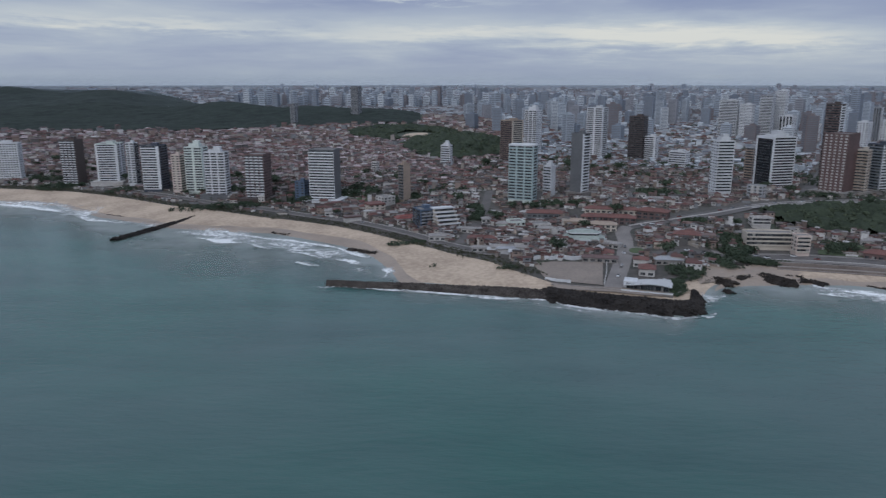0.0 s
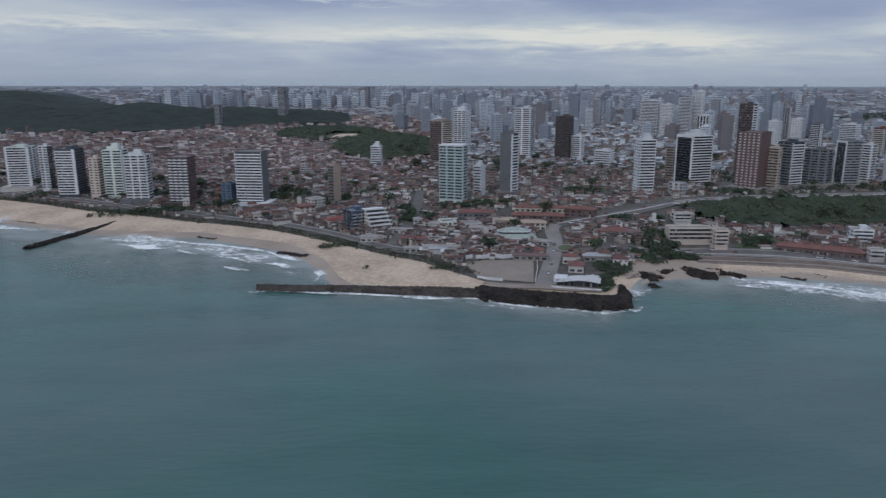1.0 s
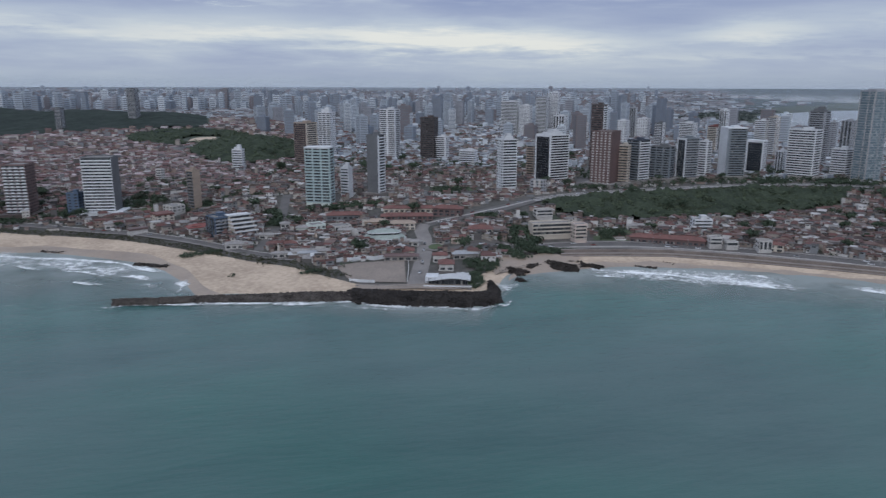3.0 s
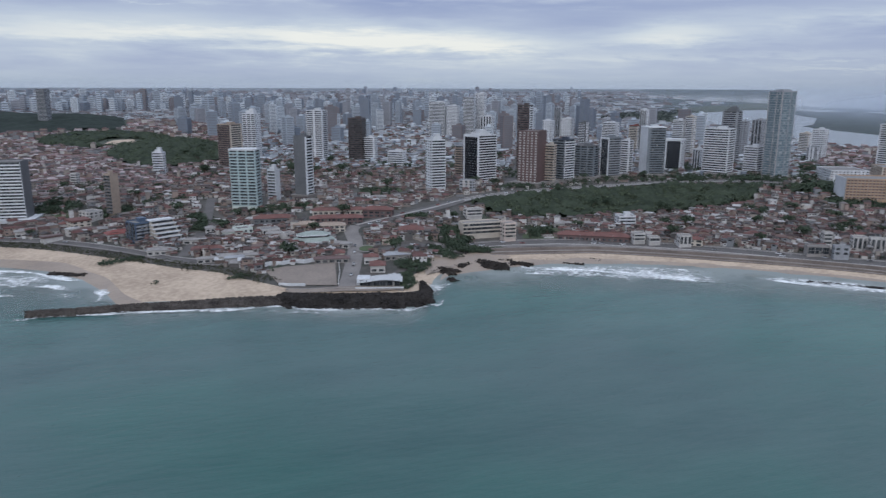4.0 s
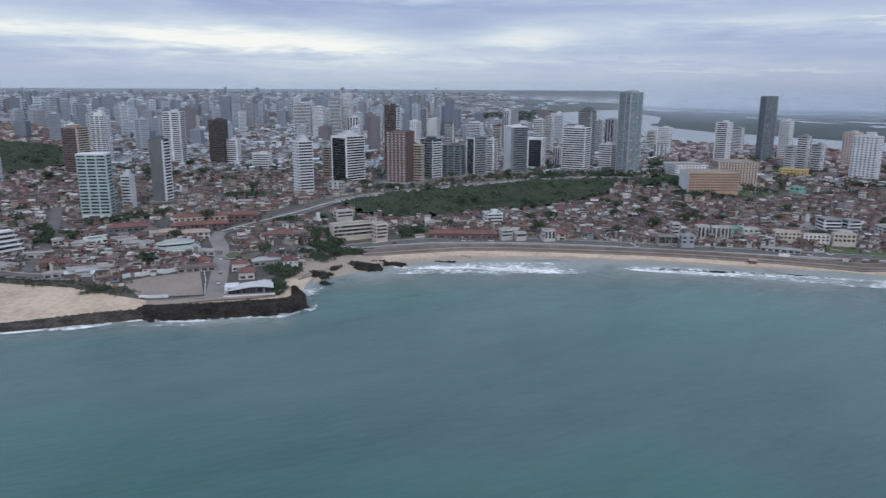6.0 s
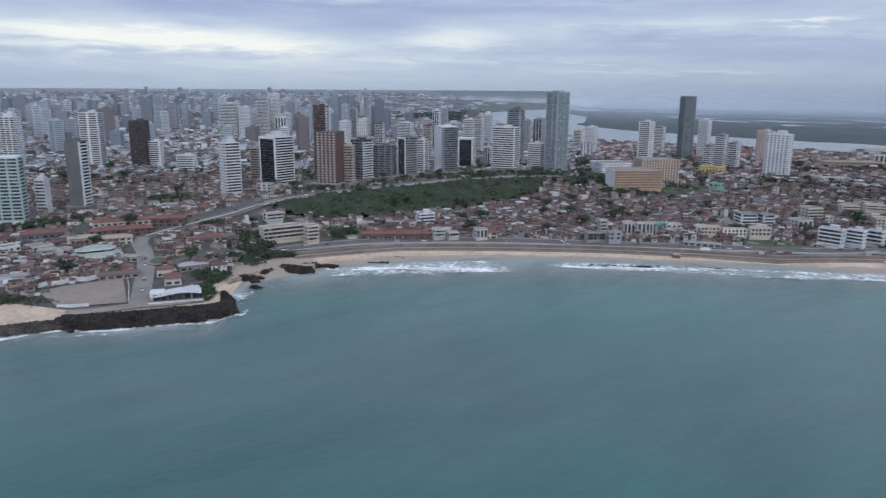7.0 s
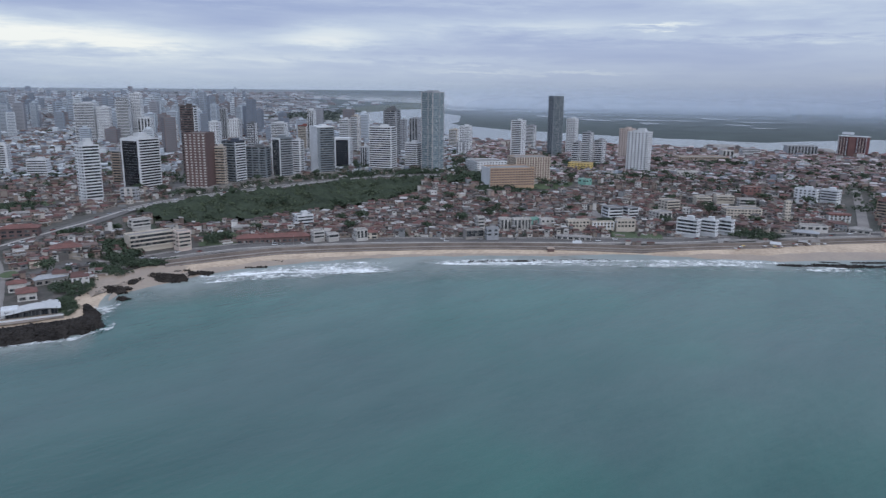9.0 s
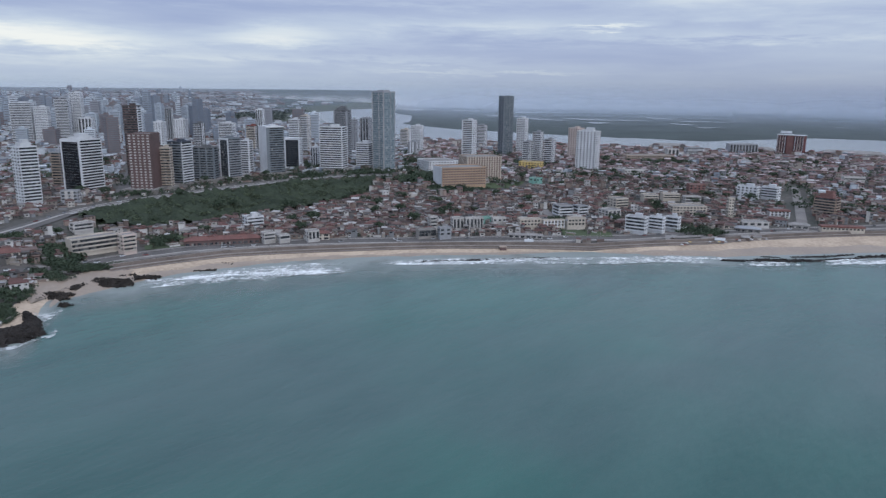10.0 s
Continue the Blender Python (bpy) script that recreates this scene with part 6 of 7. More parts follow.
rng = random.Random(7)
far_houses, beyond, district, row_count, near_count = Heap(), Heap(), Heap(), 0, 0
r = 470.0
while r < 4300:
    step = 7.3 + max(0, r - 850) * 0.0062 + max(0, r - 2100) * 0.010
    a = -36.0 if r > 700 else -12.0
    while a < 88:
        da = math.degrees((step + rng.uniform(-1, 3)) / r)
        a += da
        rr = r + rng.uniform(-3.5, 3.5) + 5 * math.sin(a * 1.3)
        back = float(along(BACK, a))
        if rr < back + 16 or (a < 8 and rr < back + 24):
            continue
        if a > 44 and rr > float(along(RIVER_NEAR, a)) - 25:
            continue
        if a > 38 and rr > 2240 + 60 * max(0, 39.5 - a) and (a > 46 or rr < float(along(REACH, a)) + 90 or rng.random() < 0.7):
            continue
        if rng.random() < 0.10 + 0.10 * (rr > 1200) or not free(a, rr):
            continue
        turn = 14 * math.sin(a * 0.21 + rr * 0.004) + rng.uniform(-5, 5) + rng.choice([0, 0, 90])
        if near_count < 225 and rr < back + 78 and a > -10 and rng.random() < 0.7:
            house(rng.randrange(12), a, rr, turn)
            near_count += 1
            continue
        w, d = rng.uniform(0.75, 1.2) * step * 0.90, rng.uniform(0.7, 1.1) * step * 0.88
        h = rng.choice([2.7, 2.8, 3.0, 3.0, 3.2, 5.6, 5.9]) * (1.6 if rng.random() < 0.05 else 1) + (rng.uniform(0, 7) if rr > 1300 and rng.random() < 0.25 else 0)
        m = stand(a, rr, turn)
        heap, slot = far_houses if rr < 2050 else beyond, 1
        if 960 < rr < 2050 and a > 3 and rng.random() < 0.8 * float(ease(a, 3, 8)):
            heap = district
        if heap is not beyond and (a < 6 and rr > 800 + 30 * max(a, 0) + 80 * rng.random() or a > 50 and rr > 900 + 120 * rng.random()) and rng.random() < 0.85:
            heap, slot = far_houses, 3
        heap.box(-w / 2, w / 2, -d / 2, d / 2, -3, h, 0, m)
        v, f = roof_pieces(w, d, h, rng.choice([0, 0, 1, 2, 3, 3]))
        heap.add([tuple(m @ Vector(p)) for p in v], f, slot)
        if rr < 1500 and rng.random() < 0.5:     # a lower or higher annex, or a tank on the roof
            ox, oy = rng.choice([-1, 1]) * w * 0.42, -d * rng.uniform(0.1, 0.5)
            aw, ad, ah = w * rng.uniform(0.2, 0.34), d * rng.uniform(0.2, 0.34), h * rng.uniform(0.5, 1.5)
            heap.box(ox - aw, ox + aw, oy - ad, oy + ad, -3, ah, 0, m)
            heap.add([tuple(m @ Vector((ox + p[0], oy + p[1], p[2]))) for p in roof_pieces(aw * 2, ad * 2, ah, rng.choice([2, 3]), 0.2)[0]], roof_pieces(1, 1, 1, 2)[1], slot)
        if rr < 1250 and heap is far_houses:
            zw = 1.0
            while zw + 1.3 < h:
                for x in (-w * 0.28, w * 0.22):
                    far_houses.add([tuple(m @ Vector(p)) for p in ((x - 0.7, -d / 2 - 0.05, zw), (x + 0.7, -d / 2 - 0.05, zw), (x + 0.7, -d / 2 - 0.05, zw + 1.2), (x - 0.7, -d / 2 - 0.05, zw + 1.2))], [(0, 1, 2, 3)], 2)
                zw += 3.0
        row_count += 1
    r += step * 1.02
# sheds, yard walls and lean-tos between the houses
rng = random.Random(71)
for _ in range(9000):
    a = rng.uniform(-33, 86)
    rr = float(along(BACK, a)) + 18 + 760 * rng.random() ** 1.5
    if wooded(a, rr) or (7.5 < a < 19.5 and rr < 515):
        continue
    c = xy(a, rr)
    if np.min(np.hypot(*(TAKEN_XY - c).T)) < 14 or any((lambda d, k: np.hypot(*(p + k * d - c)) < half - 1)(q - p, min(max(np.dot(c - p, q - p) / np.dot(q - p, q - p), 0), 1)) for p, q, half in SEG):
        continue
    m = stand(a, rr, rng.uniform(-25, 25))
    w, d, h = (rng.uniform(1.5, 4.5), rng.uniform(1.5, 4), rng.uniform(1.8, 3.4)) if rng.random() < 0.7 else (rng.uniform(5, 11), 0.25, rng.uniform(1.6, 2.4))
    far_houses.box(-w / 2, w / 2, -d / 2, d / 2, -2, h, 0, m)
    v, f = roof_pieces(w, d, h, 2 if d > 1 else 3, 0.15)
    far_houses.add([tuple(m @ Vector(p)) for p in v], f, 1)
# crowded annexes, awnings and stacked fronts of the lower town and of the seafront rows
rng = random.Random(72)
for k in range(5200):
    if k < 2700:
        a = rng.uniform(-3, 22)
        rr = float(along(BACK, a)) + 22 + 130 * rng.random()
    else:
        a = rng.uniform(28, 82)
        rr = float(along(SEAFRONT, a)) + 14 + 110 * rng.random() ** 1.4
    if wooded(a, rr) or (7.2 < a < 19.6 and rr < 519) or (61.4 < a < 65.8 and rr < 662) or (28 < a < 31.8 and rr < 645):
        continue
    c = xy(a, rr)
    if np.min(np.hypot(*(TAKEN_XY - c).T)) < 9 or any((lambda d, t: np.hypot(*(p + t * d - c)) < half + 1)(q - p, min(max(np.dot(c - p, q - p) / np.dot(q - p, q - p), 0), 1)) for p, q, half in SEG):
        continue
    m = stand(a, rr, rng.uniform(-18, 18))
    w, d, h = rng.uniform(1.8, 5.5), rng.uniform(1.5, 4.5), rng.uniform(2.2, 4.4) if rng.random() < 0.75 else rng.uniform(5, 7.5)
    far_houses.box(-w / 2, w / 2, -d / 2, d / 2, -2, h, 0, m)
    v, f = roof_pieces(w, d, h, rng.choice([0, 2, 2, 3]), rng.uniform(0.1, 0.7))
    far_houses.add([tuple(m @ Vector(p)) for p in v], f, 1)
    if w > 3:
        far_houses.add([tuple(m @ Vector(p)) for p in ((-w * 0.3, -d / 2 - 0.05, h - 1.9), (w * 0.2, -d / 2 - 0.05, h - 1.9), (w * 0.2, -d / 2 - 0.05, h - 0.8), (-w * 0.3, -d / 2 - 0.05, h - 0.8))], [(0, 1, 2, 3)], 2)
tagged(new("house_rows", far_houses.mesh("house_rows", ["walls", "roofs", "window", "upland_roofs"])), "dense low houses with red and grey roofs covering the land", "houses", kind="stuff")

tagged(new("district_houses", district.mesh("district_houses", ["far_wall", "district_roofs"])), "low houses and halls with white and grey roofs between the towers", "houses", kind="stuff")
tagged(new("distant_houses", beyond.mesh("distant_houses", ["far_wall", "far_roofs"])), "low houses in pale haze tones spreading to the horizon", "houses", kind="stuff")


# ---- distant towers ----
def far_tower(heap, a, r, w, d, h, turn):
    m = stand(a, r, turn)
    heap.box(-w / 2, w / 2, -d / 2, d / 2, -4, h, 0, m)
    heap.box(-w * 0.2, w * 0.2, -d * 0.2, d * 0.2, h - 0.1, h + 3.5, 0, m)
    n = max(4, int(h / (3.2 if r < 2200 else 6.0)))
    gap = h / n
    for i in range(1, n):
        z = i * gap + gap * 0.2
        heap.box(-w * 0.42, w * 0.42, -d / 2 - 0.12, -d / 2 + 0.2, z, z + gap * 0.45, 1, m)
        heap.box(w / 2 - 0.2, w / 2 + 0.12, -d * 0.36, d * 0.36, z, z + gap * 0.45, 1, m)
        heap.box(-w / 2 - 0.12, -w / 2 + 0.2, -d * 0.36, d * 0.36, z, z + gap * 0.45, 1, m)


DISTANT_LABELS = ["pale distant apartment tower in the hazy city", "light grey distant tower among many others", "whitish distant high-rise block"]
rng = random.Random(21)
made, distant = 0, []
skyline = Heap()
tries = 0
spots = []
while made < 640 and tries < 20000:
    tries += 1
    a = rng.uniform(-16, 46) if rng.random() < 0.93 else rng.uniform(-34, -12)
    k = rng.random()
    r = 1250 + 3200 * k ** 0.85
    if a < 2:
        r = max(r, 2500 + 300 * rng.random())
    if a > 33 and r > 2000 - 30 * (a - 33):
        continue
    if a > 26 and r > 2600 and rng.random() < 0.7:
        continue
    if wooded(a, r) or (a < -16 and r < 3900):
        continue
    if r > 2900 and a < 22 and rng.random() < 0.45:
        continue
    if r < (2050 if a > 18 else 1900) and rng.random() < (0.75 if a > 18 else 0.6):
        continue
    c = xy(a, r)
    if np.min(np.hypot(*(TAKEN_XY - c).T)) < 40 or any(abs(c[0] - s[0]) + abs(c[1] - s[1]) < 38 for s in spots):
        continue
    spots.append(c)
    h = rng.uniform(30, 72) * (1.0 if r < 2600 else 0.85)
    if rng.random() < 0.12:
        h *= 1.25
    h = min(h, (EYE - 6 - float(land(a, r))) * (rng.uniform(0.45, 0.9) if r > 2600 and rng.random() < 0.93 else 0.98))
    if r > 1900 and rng.random() < 0.9:
        h = min(h, EYE - r * math.tan(math.radians(rng.choice([0.35, 0.6, 0.7, 0.85, 0.95, 1.1, 1.3]))) - float(land(a, r)) + rng.uniform(-6, 4))
    if h < 9:
        continue
    w, d = rng.uniform(13, 24), rng.uniform(12, 20)
    turn = rng.uniform(-35, 35)
    if r < 2900 and len(distant) < 220:
        one = Heap()
        p = spot(a, r)
        far_tower(one, a, r, w, d, h, turn)
        one.v = [(x - p.x, y - p.y, z - p.z) for x, y, z in one.v]
        shell, rows = Heap(), Heap()
        for face, m in zip(one.f, one.m):
            heap = rows if m else shell
            heap.add([one.v[i] for i in face], [tuple(range(len(face)))])
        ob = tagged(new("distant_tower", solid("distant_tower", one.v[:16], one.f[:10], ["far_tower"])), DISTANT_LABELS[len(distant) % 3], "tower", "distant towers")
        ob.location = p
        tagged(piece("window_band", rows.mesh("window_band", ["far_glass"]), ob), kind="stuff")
        distant.append(ob)
    else:
        far_tower(skyline, a, r, w, d, h, turn)
    made += 1
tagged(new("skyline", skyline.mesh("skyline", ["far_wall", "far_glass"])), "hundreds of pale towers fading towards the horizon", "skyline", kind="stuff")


# ---- trees and woods ----
def clump(heap, c, size, rng, leaves=26, m=0, flat=1.0, fine=1.0):
    """A ragged crown: small leaf sprays lying on several rounded lobes, with gaps between them."""
    lobes = [(Vector((rng.gauss(0, 0.42), rng.gauss(0, 0.42), rng.uniform(0.1, 0.75) * flat)), rng.uniform(0.28, 0.52)) for _ in range(5)]
    lobes.append((Vector((0, 0, 0.45 * flat)), 0.55))
    for _ in range(leaves):
        l, rad = rng.choice(lobes)
        n = Vector((rng.gauss(0, 1), rng.gauss(0, 1), rng.gauss(0.7, 0.75))).normalized()
        p = c + (l + Vector((n.x, n.y, n.z * min(1.0, flat * 1.6))) * rad * rng.uniform(0.8, 1.08)) * size
        n = (n + Vector((rng.gauss(0, 0.3), rng.gauss(0, 0.3), rng.gauss(0.25, 0.3)))).normalized()
        t = n.orthogonal().normalized()
        b = n.cross(t)
        q = rng.uniform(0, 6.28)
        u, w = (t * math.cos(q) + b * math.sin(q)) * size * rng.uniform(0.11, 0.21) * fine, (b * math.cos(q) - t * math.sin(q)) * size * rng.uniform(0.09, 0.17) * fine
        up = n * size * 0.06
        heap.add([tuple(p - u), tuple(p - w + up), tuple(p + u), tuple(p + w - up)], [(0, 1, 2, 3)], m)


def tree_kit(k):
    rng = random.Random(300 + k)
    h = rng.uniform(4.0, 6.0)
    e = Heap()
    prev = None
    for i in range(5):
        z, rad = h * i / 4, 0.32 - 0.05 * i
        ring = [(rad * math.cos(j * 1.0472) + 0.1 * i * math.sin(k), rad * math.sin(j * 1.0472) + 0.08 * i, z - 0.5) for j in range(6)]
        e.v.extend(ring)
        if i:
            o = len(e.v) - 12
            e.f.extend([(o + j, o + (j + 1) % 6, o + 6 + (j + 1) % 6, o + 6 + j) for j in range(6)])
            e.m.extend([0] * 6)
    for j in range(5):
        q = j * 1.257 + k
        tip = Vector((2.2 * math.cos(q), 2.2 * math.sin(q), h + rng.uniform(0.3, 1.6)))
        e.add([(0.15, 0, h * 0.6), (-0.1, 0.12, h * 0.6), (-0.1, -0.12, h * 0.6), tuple(tip)], [(0, 1, 3), (1, 2, 3), (2, 0, 3)])
    trunk = e.mesh("trunk", ["bark"])
    c = Heap()
    for _ in range(6):
        clump(c, Vector((rng.gauss(0, 1.5), rng.gauss(0, 1.5), h + rng.uniform(-0.6, 1.4))), rng.uniform(2.2, 3.2), rng, 75)
    return trunk, c.mesh("crown", ["leaf"])


TREES = [tree_kit(k) for k in range(6)]


def tree(a, r, size, k):
    ob = thing("tree", "broad dark green street tree with a ragged crown", "tree", stand(a, r, k * 61) @ Matrix.Scale(size, 4), "trees in the town")
    piece("trunk", TREES[k % 6][0], ob)
    piece("crown", TREES[k % 6][1], ob)


rng = random.Random(5)
planted = 0
while planted < 190:
    a = rng.uniform(-30, 84)
    back = float(along(BACK, a))
    r = back + 30 + 560 * rng.random() ** 1.4
    if a < -10:
        r = back + 28 + 200 * rng.random()
    if np.min(np.hypot(*(TAKEN_XY - xy(a, r)).T)) < 16 or any(np.hypot(*(xy(la, lr) - xy(a, r))) < rad for la, lr, rad in LOTS[5:]):
        continue
    if any((lambda d, k: np.hypot(*(p + k * d - xy(a, r))) < half + 1)(q - p, min(max(np.dot(xy(a, r) - p, q - p) / np.dot(q - p, q - p), 0), 1)) for p, q, half in SEG):
        continue
    tree(a, r, rng.uniform(0.8, 1.7), rng.randrange(60))
    planted += 1


def grove(name, label, centre_a, centre_r, da, dr, count, size, seed):
    """A thicket in an oval."""
    rng = random.Random(seed)
    h = Heap()
    for _ in range(count):
        t, k = rng.uniform(0, 6.283), math.sqrt(rng.random())
        a, r = centre_a + da * k * math.cos(t), centre_r + dr * k * math.sin(t)
        clump(h, spot(a, r, 0.3), rng.uniform(*size), rng, 54)
    return tagged(new(name, h.mesh(name, ["leaf"])), label, "thicket", kind="stuff")


def fill(name, label, a0, a1, r0, r1, gap, size, material, leaves, seed, test=None, flat=1.0):
    rng = random.Random(seed)
    h = Heap()
    r = r0
    while r < r1:
        a = a0
        while a < a1:
            a += math.degrees(gap * rng.uniform(0.7, 1.3) / r)
            rr = r + rng.uniform(-gap, gap) * 0.6
            if (test or wooded)(a, rr):
                clump(h, spot(a, rr, 0.2), rng.uniform(*size), rng, leaves, 0, flat)
        r += gap * 0.9
    return tagged(new(name, h.mesh(name, [material])), label, "woods", kind="stuff")


def canopy(name, label, a0, a1, r0, r1, cell, rise, wave, material, seed):
    """The closed roof of a far wood: one rolling sheet of rounded crowns that ends at the wood's edge."""
    h, rows, prev = Heap(), [], None
    r = r0
    while r < r1:
        n = int(math.radians(a1 - a0) * r0 / cell)
        row = []
        for k in range(n + 1):
            a = a0 + (a1 - a0) * k / n
            if not wooded(a, r):
                row.append(None)
                continue
            p = spot(a, r)
            d, _ = noise.voronoi(Vector((p.x / wave, p.y / wave, seed)))
            p.z += rise * (1.0 - 0.9 * d[0]) + rise * 0.5 * noise.noise(Vector((p.x / wave / 3, p.y / wave / 3, seed)))
            row.append(len(h.v))
            h.v.append(tuple(p))
        if prev:
            for k in range(n):
                q = (prev[k], prev[k + 1], row[k + 1], row[k])
                if None not in q:
                    h.f.append(q)
                    h.m.append(0)
        prev = row
        r += cell * r / r0
    return tagged(new(name, h.mesh(name, [material], True)), label, "woods", kind="stuff")


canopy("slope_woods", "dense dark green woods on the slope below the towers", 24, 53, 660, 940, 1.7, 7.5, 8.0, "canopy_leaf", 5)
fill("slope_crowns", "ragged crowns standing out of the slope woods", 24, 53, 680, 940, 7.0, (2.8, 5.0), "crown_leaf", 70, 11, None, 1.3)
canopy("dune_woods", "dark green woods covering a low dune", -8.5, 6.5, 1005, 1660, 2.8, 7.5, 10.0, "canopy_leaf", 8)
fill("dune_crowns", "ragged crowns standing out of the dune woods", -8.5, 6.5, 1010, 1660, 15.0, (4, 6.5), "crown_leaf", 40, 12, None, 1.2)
canopy("hill_canopy", "rolling dark roof of the wooded hills behind the town", -40, -1.5, 1560, 4650, 8.0, 6.5, 24.0, "far_leaf", 3)
fill("river_woods", "dark mangrove belt beside the river", 33, 50, 2400, 3150, 18.0, (7, 12), "far_leaf", 12, 14, None, 0.35)
fill("beach_scrub", "low dark scrub between beach and shore road", -36, 8.5, 480, 1150, 3.4, (1.3, 2.7), "dune_leaf", 26, 15,
     lambda a, r: float(along(BACK, a)) - 3 + 6 * noise.noise(Vector((a * 0.9, 1, 0))) < r < float(along(BACK, a)) + 15 + 6 * noise.noise(Vector((a * 0.5, 0, 0))), 0.6)
for k, (a, r, da, dr, n, s) in enumerate(((-18, 785, 3.5, 12, 90, (2, 4)), (-28.5, 1010, 1.6, 22, 90, (2.5, 5)), (-24.6, 935, 1.2, 14, 50, (2, 4)), (-29.8, 1075, 2.0, 30, 90, (3, 6)), (-15.5, 775, 2.5, 12, 80, (2, 4)), (-7, 715, 1.5, 10, 40, (2, 3.5)), (28.6, 812, 0.8, 12, 24, (2.5, 4.5)), (41.5, 925, 1.2, 8, 30, (2.5, 4.5)), (46.5, 950, 1.4, 9, 30, (2.5, 4.5)), (20.5, 625, 1.6, 10, 60, (2.5, 4.5)), (21.6, 546, 1.2, 10, 70, (1.8, 3.6)), (22.6, 538, 1.0, 6, 40, (1.4, 2.8)), (20.2, 512, 0.8, 10, 40, (1.6, 3.2)), (25.0, 556, 1.2, 5, 50, (1.5, 3)), (23.8, 560, 1.6, 7, 70, (1.8, 3.6)), (19.6, 530, 1.2, 12, 50, (2, 3.6)), (26.3, 562, 1.2, 4, 30, (1.5, 2.6)), (17.6, 600, 1.2, 9, 40, (2, 4)), (-12.6, 790, 2.2, 25, 130, (3, 5)), (-16, 900, 2, 40, 110, (3, 6)), (2.4, 675, 0.8, 26, 70, (2.5, 4)), (9.5, 690, 3.2, 9, 90, (2.5, 4.5)), (17, 735, 2.4, 10, 70, (2.5, 4.5)),
                                          (22.9, 590, 1.3, 24, 130, (3, 5.5)), (19.0, 470, 0.7, 18, 150, (0.9, 2.1)), (19.4, 505, 1.4, 16, 70, (2, 4)), (22, 575, 1.8, 9, 60, (2, 4)), (29.8, 622, 1.2, 16, 60, (2, 4)), (50.8, 880, 1.6, 20, 120, (3, 6)),
                                          (53.9, 838, 1.2, 9, 60, (3.5, 6.5)), (61.4, 700, 1.8, 10, 50, (2, 4)), (72, 690, 2.2, 16, 90, (2.5, 4.5)), (75, 840, 1.8, 22, 80, (2.5, 5)), (64, 950, 2.5, 25, 90, (3, 6)), (69, 1180, 2.5, 40, 90, (4, 8)), (43, 1080, 2, 30, 60, (4, 7)), (58, 1080, 2.5, 30, 70, (4, 7)), (83, 880, 2.0, 50, 80, (3, 5)), (50.5, 890, 1.4, 28, 110, (3.5, 6.5)), (51.8, 835, 1.4, 16, 70, (3.5, 6.5)), (41, 905, 0.6, 6, 14, (3, 5)), (46.5, 897, 1.0, 8, 20, (3, 5)), (50, 1090, 1.2, 45, 60, (5, 8)), (16.8, 758, 1.4, 14, 60, (3, 5)), (22.4, 601, 0.7, 14, 50, (3, 5.5)), (3.0, 662, 0.4, 18, 40, (2.5, 4)), (-7, 790, 1.8, 26, 110, (2.5, 4.5)), (-3.2, 745, 1.4, 20, 70, (2.5, 4.5)), (-5, 860, 2.2, 30, 80, (3, 5)), (-11, 860, 2.5, 30, 90, (3, 5)), (-20, 960, 3, 40, 110, (3, 6)), (0.5, 770, 1.5, 18, 60, (2.5, 4.5)))):
    grove("thicket", "thicket of dark green bushes and small trees", a, r, da, dr, n, s, 500 + k)

rng = random.Random(77)
h = Heap()
count = 0
while count < 3600:
    a = rng.uniform(-34, 86)
    back = float(along(BACK, a))
    r = back + 30 + 900 * rng.random() ** 1.3
    if any((lambda d, k: np.hypot(*(p + k * d - xy(a, r))) < half)(q - p, min(max(np.dot(xy(a, r) - p, q - p) / np.dot(q - p, q - p), 0), 1)) for p, q, half in SEG) or 9 < a < 14 and r < 515:
        continue
    clump(h, spot(a, r, 0.2), rng.uniform(1.6, 3.8), rng, 36)
    count += 1
tagged(new("garden_bushes", h.mesh("garden_bushes", ["leaf"])), "dark bushes and small trees between the houses", "bushes", kind="stuff")
for k, (a, r, da, dr, n, s) in enumerate(((-3.7, 574, 0.9, 7, 50, (1.0, 2.2)), (-2.2, 577, 0.8, 5, 40, (1.0, 2.0)), (-0.9, 507, 0.3, 4, 10, (0.8, 1.5)), (5.5, 497, 1.0, 4, 30, (1, 2)))):
    grove("dune_scrub", "low dark scrub on the beach sand", a, r, da, dr, n, s, 700 + k)

rng = random.Random(78)
h = Heap()
for _ in range(4600):
    a, r = rng.uniform(2, 84), 880 + 1120 * rng.random() ** 1.2
    if a > 44 and r > float(along(RIVER_NEAR, a)) - 30 or np.min(np.hypot(*(TAKEN_XY - xy(a, r)).T)) < 18:
        continue
    clump(h, spot(a, r, 0.5), rng.uniform(3.5, 7.5), rng, 26, 0, 1.0, 1.25)
for _ in range(170):
    a = rng.uniform(26, 51)
    r = float(along(UP, a)) + rng.uniform(15, 62)
    if np.min(np.hypot(*(TAKEN_XY - xy(a, r)).T)) > 14:
        clump(h, spot(a, r, 0.5), rng.uniform(2.5, 5), rng, 40)
tagged(new("district_trees", h.mesh("district_trees", ["leaf"])), "dark tree crowns scattered between roofs", "trees", kind="stuff")


